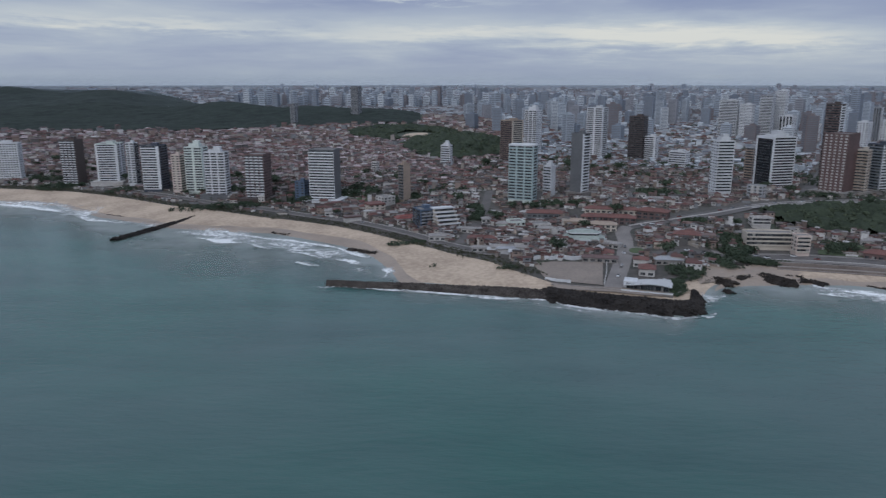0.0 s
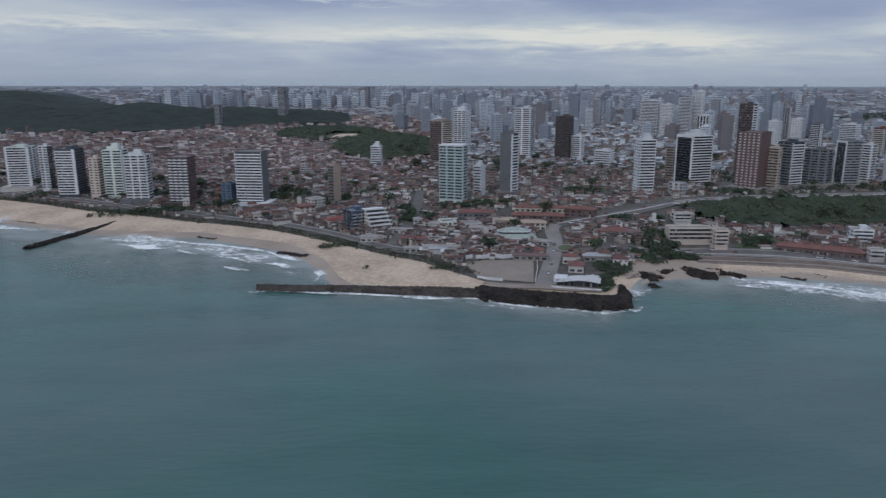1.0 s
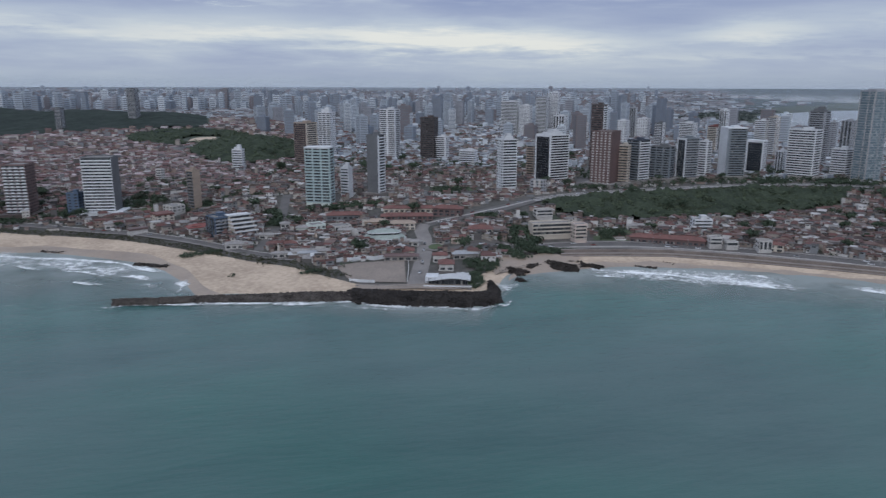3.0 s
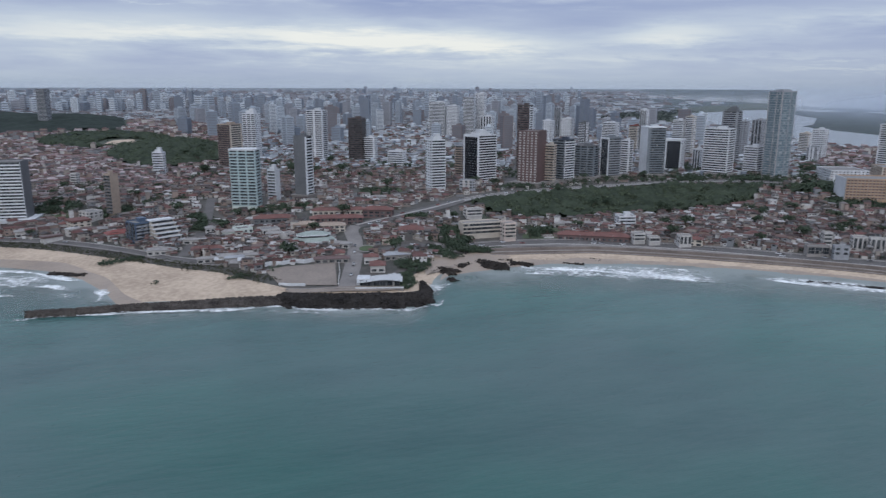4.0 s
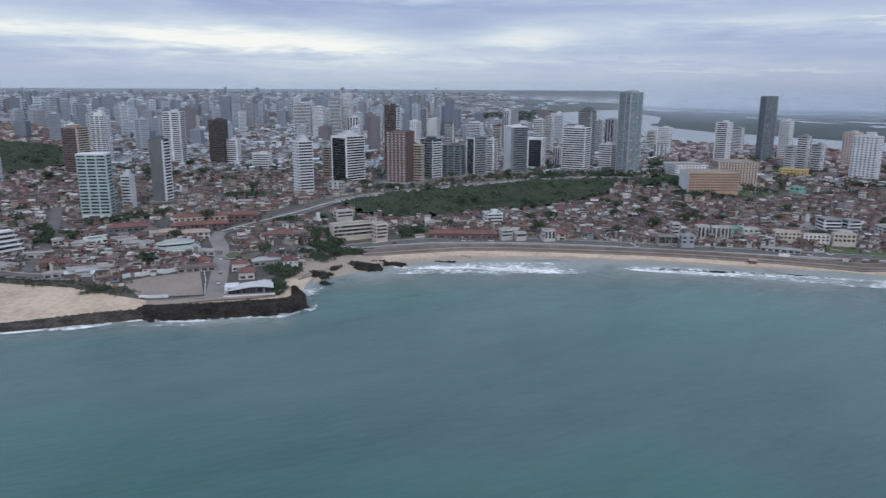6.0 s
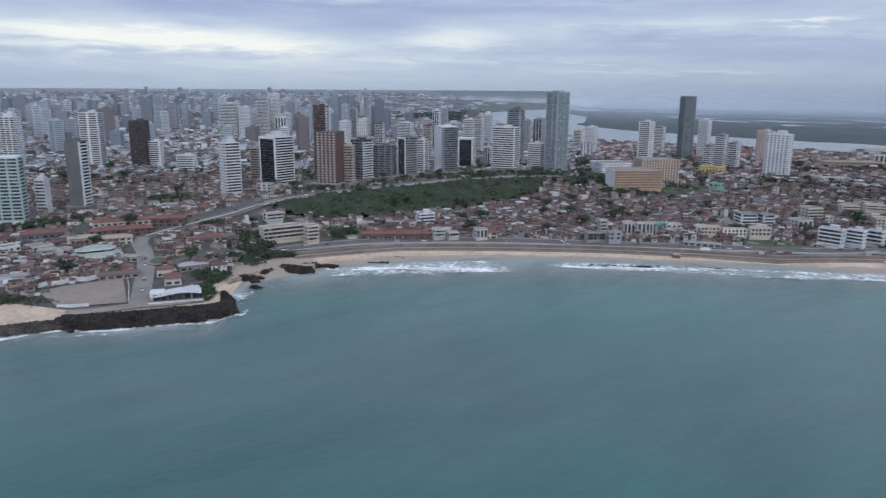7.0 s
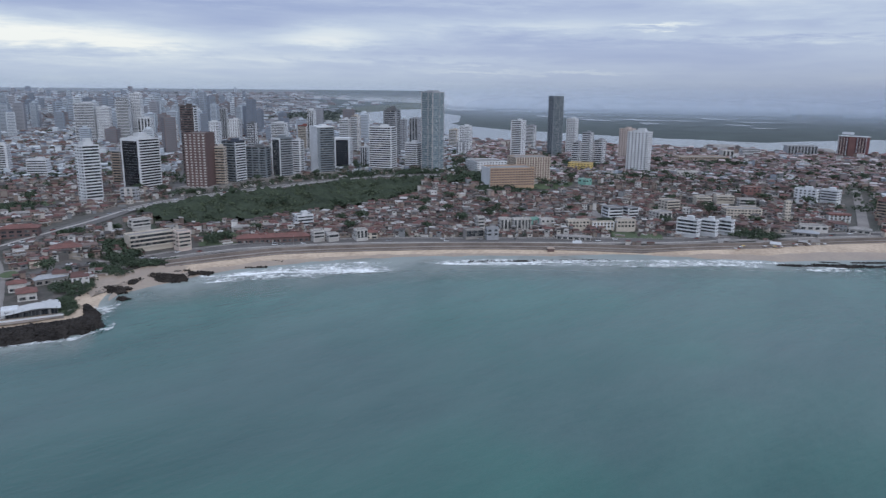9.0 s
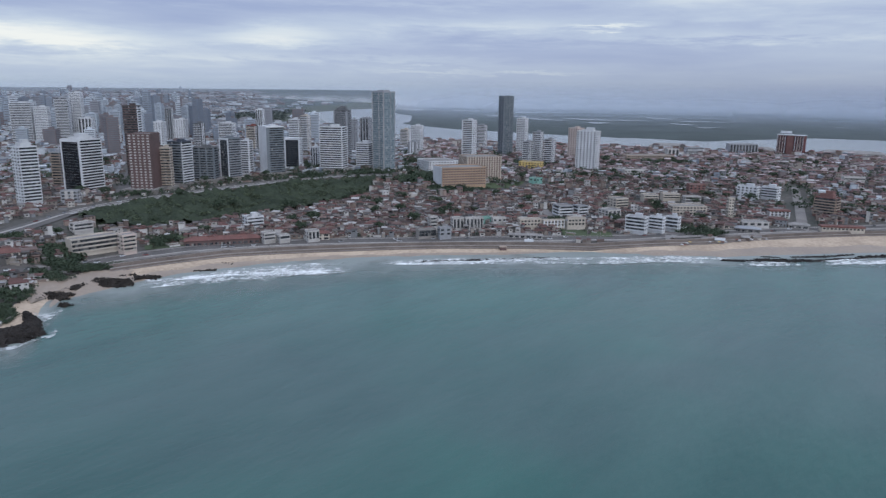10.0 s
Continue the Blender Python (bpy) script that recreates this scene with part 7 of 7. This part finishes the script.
# ---- low buildings of the shore ----
def long_house(label, a, r, length, depth, h, turn, wall="cream", roof="tile"):
    """A low long building: wall block, hipped roof with eaves, a row of openings, a ridge."""
    ob = thing("long_house", label, "building", stand(a, r, turn), "low buildings near the shore")
    e = Heap()
    e.box(-length / 2, length / 2, -depth / 2, depth / 2, -3, h)
    piece("wall", e.mesh("wall", [wall]), ob)
    x, y, rise, k = length / 2 + 0.8, depth / 2 + 0.8, depth * 0.20, max(length / 2 - depth * 0.45, 0.5)
    e = Heap()
    e.add([(-x, -y, h), (x, -y, h), (x, y, h), (-x, y, h), (-k, 0, h + rise), (k, 0, h + rise), (-x, -y, h - 0.25), (x, -y, h - 0.25), (x, y, h - 0.25), (-x, y, h - 0.25)],
          [(0, 1, 5, 4), (2, 3, 4, 5), (0, 4, 3), (1, 2, 5), (6, 7, 1, 0), (7, 8, 2, 1), (8, 9, 3, 2), (9, 6, 0, 3), (9, 8, 7, 6)])
    piece("roof", e.mesh("roof", [roof]), ob)
    e = Heap()
    e.box(-k, k, -0.2, 0.2, h + rise - 0.1, h + rise + 0.18, 0, None, True)
    piece("ridge", e.mesh("ridge", [roof]), ob)
    n = max(2, int(length / 4.5))
    gap = length / n
    win = strip("opening", -gap * 0.32, gap * 0.32, 0, 1.7, 0.05, "window")
    for s in range(max(1, int(h // 3))):
        for i in range(n):
            piece("opening", win, ob, "", pose(-length / 2 + gap * (i + 0.5), -depth / 2, 0.6 + s * 2.9))
    return ob


def restaurant():
    """The glazed restaurant on the headland under a white wave of a roof."""
    ob = thing("restaurant", "glazed headland restaurant under a white wave roof", "restaurant", stand(16.75, 461.5, -3))
    w, d, h = 26.0, 8.0, 3.6
    e = Heap()
    e.box(-w / 2, w / 2, -d / 2, d / 2, -3, h)
    piece("wall", e.mesh("wall", ["dark_grey"]), ob)
    top = Heap()
    n = 28
    for i in range(n + 1):
        x = -w / 2 - 2 + (w + 4) * i / n
        z = h + 0.6 + 0.9 * math.sin(i / n * 5.2 - 1.7)
        y = -d / 2 - 2.6
        top.v += [(x, y, z - 0.25), (x, y, z), (x, d / 2 + 1.0, z + 0.5), (x, d / 2 + 1.0, z + 0.25)]
        if i:
            o = 4 * i
            top.f += [(o - 4, o, o + 1, o - 3), (o - 3, o + 1, o + 2, o - 2), (o - 2, o + 2, o + 3, o - 1), (o - 1, o + 3, o, o - 4)]
            top.m += [0] * 4
    top.f += [(0, 1, 2, 3), (4 * n + 3, 4 * n + 2, 4 * n + 1, 4 * n)]
    top.m += [0, 0]
    piece("roof", top.mesh("roof", ["canvas"]), ob, "white wave-shaped roof")
    pane = strip("glass_panel", -1.7, 1.7, 0.3, 3.3, 0.08, "window")
    for i in range(8):
        piece("glass_panel", pane, ob, "", pose(-w / 2 + w / 8 * (i + 0.5), -d / 2, 0))
    post = Heap()
    post.box(-0.15, 0.15, -0.15, 0.15, -2, h + 1.4)
    pm = post.mesh("column", ["dark_grey"])
    for i in range(7):
        piece("column", pm, ob, "", pose(-w / 2 + w / 6 * i, -d / 2 - 2.0, 0))
    e = Heap()
    e.box(-w / 2 - 3, w / 2 + 3, -d / 2 - 6, -d / 2, -3, 0.2)
    piece("terrace", e.mesh("terrace", ["pave"]), ob)
    e = Heap()
    e.box(-w / 2 - 3, w / 2 + 3, -d / 2 - 6.2, -d / 2 - 6.0, 0.2, 1.2, 0, None, True)
    piece("railing", e.mesh("railing", ["paint"]), ob)
    e = Heap()
    e.box(-w / 2 - 2.5, -w / 2 + 6, -d / 2 + 2, d / 2 + 4, -3, 4.6)
    piece("kitchen_block", e.mesh("kitchen_block", ["paint"]), ob)
    tent = Heap()
    for i in range(9):
        for j in range(6):
            tent.v.append((5 + i * 1.1, d / 2 + 0.5 + j * 1.3, 4.4 + 1.3 * math.sin(i / 8 * 3.14) * math.sin(j / 5 * 3.14) + 0.3 * math.sin(i * 2.0)))
            if i and j:
                o = i * 6 + j
                tent.f.append((o - 7, o - 1, o, o - 6))
                tent.m.append(0)
    piece("awning", tent.mesh("awning", ["canvas"]), ob, "puffed white membrane awning")


restaurant()


def pavilion():
    """A low glazed pavilion under two tiers of pale green sloping roof with white edges."""
    ob = thing("pavilion", "tiered pale green pavilion with white roof edges", "building", stand(11.45, 567, 6))

    def ring(w, d, z, cut=0.28):
        x, y = w / 2, d / 2
        return [(-x + cut * d, -y, z), (x - cut * d, -y, z), (x, -y + cut * d, z), (x, y - cut * d, z), (x - cut * d, y, z), (-x + cut * d, y, z), (-x, y - cut * d, z), (-x, -y + cut * d, z)]

    def shell(name, material, *rings):
        e = Heap()
        for k, r in enumerate(rings):
            e.v += r
            if k:
                o = 8 * k
                e.f += [(o - 8 + i, o - 8 + (i + 1) % 8, o + (i + 1) % 8, o + i) for i in range(8)]
        e.f.append(tuple(len(e.v) - 8 + i for i in range(8)))
        e.f.append(tuple(range(7, -1, -1)))
        e.m = [0] * len(e.f)
        return piece(name, e.mesh(name, [material]), ob)

    shell("glazing", "black_glass", ring(31, 16, -3), ring(31, 16, 4.2))
    shell("fascia", "paint", ring(35, 20, 4.2), ring(35, 20, 4.9))
    shell("lower_roof", "green_roof", ring(34.6, 19.6, 4.9), ring(26, 12, 7.6))
    shell("gallery", "window", ring(25, 11.4, 7.6), ring(25, 11.4, 9.0))
    shell("upper_fascia", "paint", ring(27, 13, 9.0), ring(27, 13, 9.6))
    shell("upper_roof", "green_roof", ring(26.6, 12.6, 9.6), ring(14, 4.5, 11.6))
    e = Heap()
    for x in np.linspace(-11, 11, 9):
        e.box(x - 0.15, x + 0.15, -8.2, -7.95, -2, 4.2)
    tagged(piece("columns", e.mesh("columns", ["paint"]), ob), kind="stuff")


pavilion()


def stepped_block():
    """White flats stepping back storey by storey."""
    ob = thing("stepped_block", "white stepped apartment block with deep terraces", "apartment block", stand(0.2, 618, 22))
    for k in range(6):
        d = 26 - 3.2 * k
        e = Heap()
        e.box(-9.5, 9.5, 13 - d, 13, k * 3.0 - (3 if k == 0 else 0), k * 3.0 + 2.6)
        piece("storey", e.mesh("storey", ["cream"]), ob)
        e = Heap()
        e.box(-10.2, 10.2, 13 - d - 1.2, 13, k * 3.0 + 2.6, k * 3.0 + 3.0, 0, None, True)
        piece("slab", e.mesh("slab", ["paint"]), ob)
        e = Heap()
        e.box(-10.2, 10.2, 13 - d - 1.2, 13 - d - 1.0, k * 3.0 + 3.0, k * 3.0 + 3.8, 0, None, True)
        piece("parapet", e.mesh("parapet", ["paint"]), ob)
        win = strip("window", -8.6, 8.6, 0, 1.7, 0.05, "window")
        piece("window", win, ob, "", pose(0, 13 - d, k * 3.0 + 0.5))


stepped_block()
long_house("long hotel wing with a red tiled roof and dark galleries", 8.36, 642, 33.8, 12, 7, 0, wall="dark_grey")
long_house("long red-roofed hotel wing with open galleries", 13.35, 625, 45.7, 11, 6, 0, wall="brown")
long_house("rear red-roofed hotel wing behind another wing", 13.60, 646, 47.7, 10, 7, 0, wall="cream")
long_house("red tiled hotel pavilion beside the avenue", 16.75, 639, 26.5, 12, 7, -12, wall="brown")
long_house("low red tiled restaurant roof near the car park", 12.55, 529, 24.5, 10, 4, 0, wall="cream")
long_house("row of low brown roofs beside the car park", 12.85, 515, 25.2, 7, 3.5, 0, wall="concrete", roof="brown")
long_house("square house with a red tiled roof on the headland", 16.58, 493, 10.4, 12, 5, 0, wall="plaster")
long_house("white flat-fronted house on the headland", 16.05, 511, 10.0, 8, 5.5, 0, wall="plaster", roof="tile")
long_house("red tiled house near the traffic island", 17.58, 559, 11.7, 10, 5, 0, wall="cream")
long_house("reddish house group above the headland road", 19.38, 577, 20.2, 12, 6, 0, wall="cream")
long_house("peach gabled house behind the pavilion", 10.79, 612, 19.2, 10, 7, 0, wall="tan", roof="tan")
long_house("peach roofed row of houses", 12.93, 604, 22.9, 10, 6, 0, wall="cream", roof="tan")
long_house("low pale blue shed roof by the street", 13.68, 557, 15.8, 7, 3.5, -25, wall="plaster", roof="sheet")
long_house("low dark roofed shelter on the headland", 18.14, 520, 18.9, 9, 4, 10, wall="concrete", roof="grey")
long_house("long red tiled seafront building", 34.25, 609, 59.6, 12, 4.5, 0, wall="brown")
long_house("white flat roofed shed behind the seafront", 32.05, 649, 19.7, 9, 4, 0, wall="plaster", roof="sheet")
long_house("long white roofed shed", 34.13, 653, 27.2, 9, 4, 0, wall="plaster", roof="sheet")
long_house("red roofed seafront house", 42.02, 611, 11.8, 9, 6, 0, wall="cream")
long_house("low building with a bright red roof by the shore road", -3.02, 649, 19.8, 12, 5, 14, wall="plaster", roof="red")
long_house("white low building by the shore road", -8.77, 701, 20.4, 10, 5, 0, wall="plaster", roof="sheet")
long_house("row of low brown roofs by the shore road", -5.28, 681, 21.7, 9, 4, 0, wall="cream", roof="brown")
long_house("red roofed row in the lower town", 3.44, 570, 20.7, 9, 4, 0, wall="cream")
long_house("grey roofed row in the lower town", -0.19, 582, 18.9, 8, 4, -10, wall="plaster", roof="sheet")
long_house("white roofed row above the beach", 5.08, 541, 19.6, 8, 4, 0, wall="plaster", roof="sheet")
long_house("long pale quay shed", 81.86, 1743, 119.5, 25, 8, 0, wall="plaster", roof="sheet")
long_house("low pale quay shed", 76.10, 1819, 50.0, 25, 7, 0, wall="plaster", roof="sheet")
long_house("long white quay shed by the river", 69.44, 1811, 85.4, 25, 8, 0, wall="plaster", roof="sheet")
long_house("low seafront kiosks with pale roofs", 58.61, 622, 29.8, 6, 3, 0, wall="plaster", roof="sheet")
long_house("low grey beach restaurant roof", 75.48, 716, 21.8, 9, 3.5, 0, wall="concrete", roof="grey")
long_house("low pale blue roofed shed near the beach", 78.91, 758, 17.9, 10, 3.5, 0, wall="plaster", roof="sheet")
long_house("low brown roofed restaurant", 73.80, 721, 19.0, 9, 3.5, 0, wall="cream", roof="brown")
long_house("long thin white roofed shed beside the field", 17.37, 711, 29.9, 7, 3.5, 0, wall="plaster", roof="sheet")
long_house("white hall with a grey sheet roof in the lower town", 8.55, 599, 17.0, 8, 5, 0, wall="plaster", roof="sheet")
long_house("low brown roofed row in the lower town", 8.43, 577, 16.5, 6, 3.5, 0, wall="cream", roof="brown")
long_house("small peach house in the lower town", 7.12, 565, 8.4, 6, 5, 0, wall="peach", roof="tan")
long_house("tan roofed house in the lower town", 5.80, 587, 11.1, 9, 4, 0, wall="tan", roof="tan")
long_house("white two-storey house beside a street", 3.55, 631, 8.0, 7, 6.5, 0, wall="plaster", roof="sheet")
long_house("pale green house with a flat roof", 4.92, 616, 11.5, 9, 5.5, 0, wall="pale_green", roof="sheet")
long_house("long cream shop row above the beach", 4.93, 569, 22.2, 5, 3.5, 0, wall="cream", roof="sheet")
long_house("white shop row with a red roof", 2.78, 573, 13.7, 6, 4, 0, wall="plaster", roof="tile")
long_house("low white house behind the beach scrub", 3.14, 544, 14.3, 6, 3.5, 0, wall="plaster", roof="sheet")
long_house("white row of houses behind the beach scrub", 5.26, 536, 14.8, 6, 4, 0, wall="plaster", roof="grey")
long_house("white house with terraces by the beach", 6.63, 536, 10.3, 6, 4.5, 0, wall="plaster", roof="sheet")
long_house("white terraced row running down to the beach", 7.89, 524, 11.8, 6, 4.5, 24, wall="plaster", roof="sheet")
long_house("slanting white row of small houses", 8.48, 532, 12.8, 5, 4.5, 24, wall="plaster", roof="sheet")
long_house("white houses stacked above the car park", 9.51, 541, 14.0, 6, 5, 18, wall="plaster", roof="sheet")
long_house("low brown roofed shelter by the car park", 10.98, 524, 10.5, 5, 3.5, 0, wall="cream", roof="brown")
long_house("low white house at a street corner", 2.12, 602, 12.5, 6, 4, -20, wall="plaster", roof="sheet")
long_house("small white house by the shore road", -6.49, 710, 7.6, 8, 5, 0, wall="plaster", roof="tile")
long_house("flat white shed by the shore road", -4.25, 684, 10.2, 6, 3, 0, wall="plaster", roof="sheet")


# ---- stalls, cars, lamps ----
def stall_kit(k):
    rng = random.Random(900 + k)
    w, d, h = rng.uniform(4, 8), rng.uniform(4, 7), rng.uniform(2.5, 3.4)
    e = Heap()
    e.box(-w / 2, w / 2, -d / 2, d / 2, -2, h - 0.1)
    v = [(-w / 2 - 0.5, -d / 2 - 0.6, h - 0.2), (w / 2 + 0.5, -d / 2 - 0.6, h - 0.2), (w / 2 + 0.5, d / 2 + 0.5, h + 0.9), (-w / 2 - 0.5, d / 2 + 0.5, h + 0.9)]
    v += [(x, y, z - 0.2) for x, y, z in v]
    t = Heap()
    t.add(v, [(0, 1, 2, 3), (4, 5, 1, 0), (5, 6, 2, 1), (6, 7, 3, 2), (7, 4, 0, 3), (7, 6, 5, 4)])
    return e.mesh("stall_wall", ["wall"]), t.mesh("stall_roof", [("canvas", "sheet", "sheet", "pave")[k % 4]])


STALLS = [stall_kit(k) for k in range(8)]


def stall(a, r, turn, k):
    ob = thing("beach_stall", "small beach stall under a pale sloping roof", "stall", stand(a, r, turn), "stalls behind the beach")
    piece("wall", STALLS[k][0], ob)
    piece("roof", STALLS[k][1], ob)


rng = random.Random(31)
for _ in range(60):
    a = rng.uniform(4.0, 13.2)
    low, high = (522, 556) if a > 7 else (float(along(BACK, a)) + 22, 560)
    stall(a, rng.uniform(low, high), rng.uniform(-30, 30), rng.randrange(8))
for a, r in ((73.2, 664), (73.6, 660), (72.6, 661), (70.2, 652), (69.8, 648), (75.4, 682), (58.9, 601), (76.2, 690)):
    stall(a, r, rng.uniform(-10, 10), rng.randrange(8))


def car_kit(paint):
    def hull(name, w, secs, m):
        e = Heap()
        for x, z0, z1, k in secs:
            y = w / 2 * k
            e.v += [(x, -y, z0), (x, y, z0), (x, y * 0.96, z1), (x, -y * 0.96, z1)]
        for i in range(len(secs) - 1):
            o = 4 * i
            e.f += [(o + j, o + (j + 1) % 4, o + 4 + (j + 1) % 4, o + 4 + j) for j in range(4)]
        e.f += [(3, 2, 1, 0), tuple(len(e.v) - 4 + j for j in range(4))]
        e.m = [0] * len(e.f)
        return e.mesh(name, [m])
    body = hull("body", 1.75, [(-2.1, 0.45, 0.75, 0.9), (-1.9, 0.25, 0.85, 1), (-0.9, 0.22, 0.95, 1), (1.2, 0.22, 0.98, 1), (1.9, 0.25, 0.92, 1), (2.1, 0.45, 0.8, 0.92)], paint)
    cabin = hull("cabin", 1.6, [(-1.1, 0.9, 0.95, 1), (-0.4, 0.9, 1.42, 0.9), (1.0, 0.9, 1.45, 0.9), (1.75, 0.9, 0.98, 0.95)], "window")
    e = Heap()
    for s in (-0.1, 0.1):
        e.v += [(0.31 * math.cos(j * 0.785), s, 0.31 * math.sin(j * 0.785)) for j in range(8)]
    e.f = [(j, (j + 1) % 8, 8 + (j + 1) % 8, 8 + j) for j in range(8)] + [tuple(range(7, -1, -1)), tuple(range(8, 16))]
    e.m = [0] * len(e.f)
    return body, cabin, e.mesh("wheel", ["dark_grey"])


CARS = {"white": car_kit("paint"), "grey": car_kit("grey"), "dark": car_kit("dark_grey"), "red": car_kit("red")}


def car(a, r, turn, colour):
    ob = thing("car", f"small {colour} car on the asphalt road", "car", stand(a, r, turn, 0.55), "cars on the roads")
    body, cabin, wheel = CARS[colour]
    piece("body", body, ob)
    piece("cabin", cabin, ob)
    for x in (-1.3, 1.3):
        for y in (-0.8, 0.8):
            piece("wheel", wheel, ob, "", pose(x, y, 0.31))


rng = random.Random(55)
for path, off, count in ((SEAFRONT, 3.0, 16), (SEAFRONT, -3.0, 12), (UP, 6.0, 10), (UP, -6.0, 8), ([(-30, 1090), (-17.6, 795), (-11.2, 708), (-4.8, 635), (0.7, 560)], 2.5, 8), ([(14.2, 465), (14.6, 505), (14.8, 560)], 4.0, 5)):
    for _ in range(count):
        k = rng.random() * (len(path) - 1.001)
        (a0, r0), (a1, r1) = path[int(k)], path[int(k) + 1]
        f = k - int(k)
        a = a0 + (a1 - a0) * f
        r = float(along(path, a)) + off if path[0][0] < 14 or path[0][0] > 14.5 else r0 + (r1 - r0) * f
        p, q = xy(a0, r0), xy(a1, r1)
        turn = math.degrees(math.atan2(q[1] - p[1], q[0] - p[0])) + a
        car(a, r, turn, rng.choice(["white", "white", "grey", "dark", "red"]))


def lamp_kit():
    e = Heap()
    for z, rad in ((-1, 0.14), (9, 0.07)):
        e.v += [(rad * math.cos(j * 1.0472), rad * math.sin(j * 1.0472), z) for j in range(6)]
    e.f = [(j, (j + 1) % 6, 6 + (j + 1) % 6, 6 + j) for j in range(6)]
    e.m = [0] * 6
    arm, head = Heap(), Heap()
    arm.box(-0.05, 0.05, -2.2, 0.05, 8.9, 9.0, 0, None, True)
    head.box(-0.14, 0.14, -2.8, -2.1, 8.86, 9.02, 0, None, True)
    return e.mesh("pole", ["concrete"]), arm.mesh("arm", ["grey"]), head.mesh("lamp_head", ["grey"])


LAMP = lamp_kit()
for i, a in enumerate(np.arange(28, 86, 2.6)):
    ob = thing("street_lamp", "tall grey street lamp on the promenade", "street lamp", stand(float(a), float(along(SEAFRONT, a)) - 7.2), "street lamps")
    for n, m in zip(("pole", "arm", "lamp_head"), LAMP):
        piece(n, m, ob)


# ---- low walls round the car park and along the headland ----
def low_wall(path, h, material, label):
    pts = [spot(a, r) for a, r in path]
    e = Heap()
    for p, q in zip(pts, pts[1:]):
        d = (q - p).normalized()
        n = Vector((-d.y, d.x, 0)) * 0.25
        e.add([tuple(p - n - Vector((0, 0, 1))), tuple(q - n - Vector((0, 0, 1))), tuple(q + n - Vector((0, 0, 1))), tuple(p + n - Vector((0, 0, 1))),
               tuple(p - n + Vector((0, 0, h))), tuple(q - n + Vector((0, 0, h))), tuple(q + n + Vector((0, 0, h))), tuple(p + n + Vector((0, 0, h)))], [(0, 1, 5, 4), (1, 2, 6, 5), (2, 3, 7, 6), (3, 0, 4, 7), (4, 5, 6, 7)])
    structure("wall_low", e.mesh("lot_wall", [material]), label, "wall")


low_wall([(7.2, 514), (8.0, 517), (8.8, 514), (9.8, 518), (10.6, 515), (11.6, 519), (12.4, 516), (13.2, 517), (13.3, 512)], 3.0, "paint", "wavy white wall along the car park")
low_wall([(8.5, 470), (9.4, 466), (10.6, 464)], 1.8, "paint", "broken white wall by the beach")
low_wall([(13.4, 512), (13.45, 490), (13.3, 463)], 1.1, "plaster", "low kerb wall beside the headland street")
low_wall([(9.0, 459), (11, 456), (13, 454), (15, 453), (17, 453), (18.6, 456), (19.6, 466)], 1.2, "concrete", "rough wall above the headland rocks")
low_wall([(a, r - 7) for a, r in SEAFRONT[3:]], 1.0, "plaster", "low pale parapet along the promenade")


def umbrella(a, r, material, label):
    ob = thing("beach_umbrella", label, "umbrella", stand(a, r), "umbrellas on the beach")
    e = Heap()
    e.box(-0.04, 0.04, -0.04, 0.04, -0.5, 2.3)
    piece("pole", e.mesh("pole", ["concrete"]), ob)
    e = Heap()
    ring = [(1.6 * math.cos(k * math.tau / 10), 1.6 * math.sin(k * math.tau / 10), 2.0) for k in range(10)]
    e.add(ring + [(0, 0, 2.6)], [(k, (k + 1) % 10, 10) for k in range(10)])
    piece("canopy", e.mesh("canopy", [material]), ob)


rng = random.Random(12)
for k in range(14):
    a = rng.uniform(70.5, 77)
    umbrella(a, float(along(BACK, a)) - rng.uniform(1, 9), rng.choice(["canvas", "canvas", "yellow", "red"]), "open beach umbrella on dry sand")


def beach_hut():
    ob = thing("beach_hut", "small brown wooden hut on the sand", "hut", stand(56.8, 583, 8))
    e = Heap()
    e.box(-2.6, 2.6, -1.8, 1.8, -1, 2.4)
    piece("wall", e.mesh("wall", ["brown"]), ob)
    e = Heap()
    e.add([(-3.2, -2.4, 2.4), (3.2, -2.4, 2.4), (3.2, 2.4, 2.4), (-3.2, 2.4, 2.4), (-1, 0, 3.7), (1, 0, 3.7)], [(0, 1, 5, 4), (2, 3, 4, 5), (0, 4, 3), (1, 2, 5), (3, 2, 1, 0)])
    piece("roof", e.mesh("roof", ["tan"]), ob)
    piece("hatch", strip("hatch", -1.4, 1.4, 1.0, 2.0, 0.06, "window"), ob)


beach_hut()


def floodlight(a, r):
    ob = thing("floodlight_mast", "tall thin floodlight mast beside the pitch", "mast", stand(a, r), "masts")
    e = Heap()
    e.box(-0.16, 0.16, -0.16, 0.16, -1, 15)
    piece("mast", e.mesh("mast", ["concrete"]), ob)
    e = Heap()
    e.box(-1.1, 1.1, -0.2, 0.2, 14.4, 15.6, 0, None, True)
    piece("lamp_frame", e.mesh("lamp_frame", ["grey"]), ob)


for a, r in ((61.9, 633), (63.6, 634), (64.6, 637), (65.4, 656)):
    floodlight(a, r)
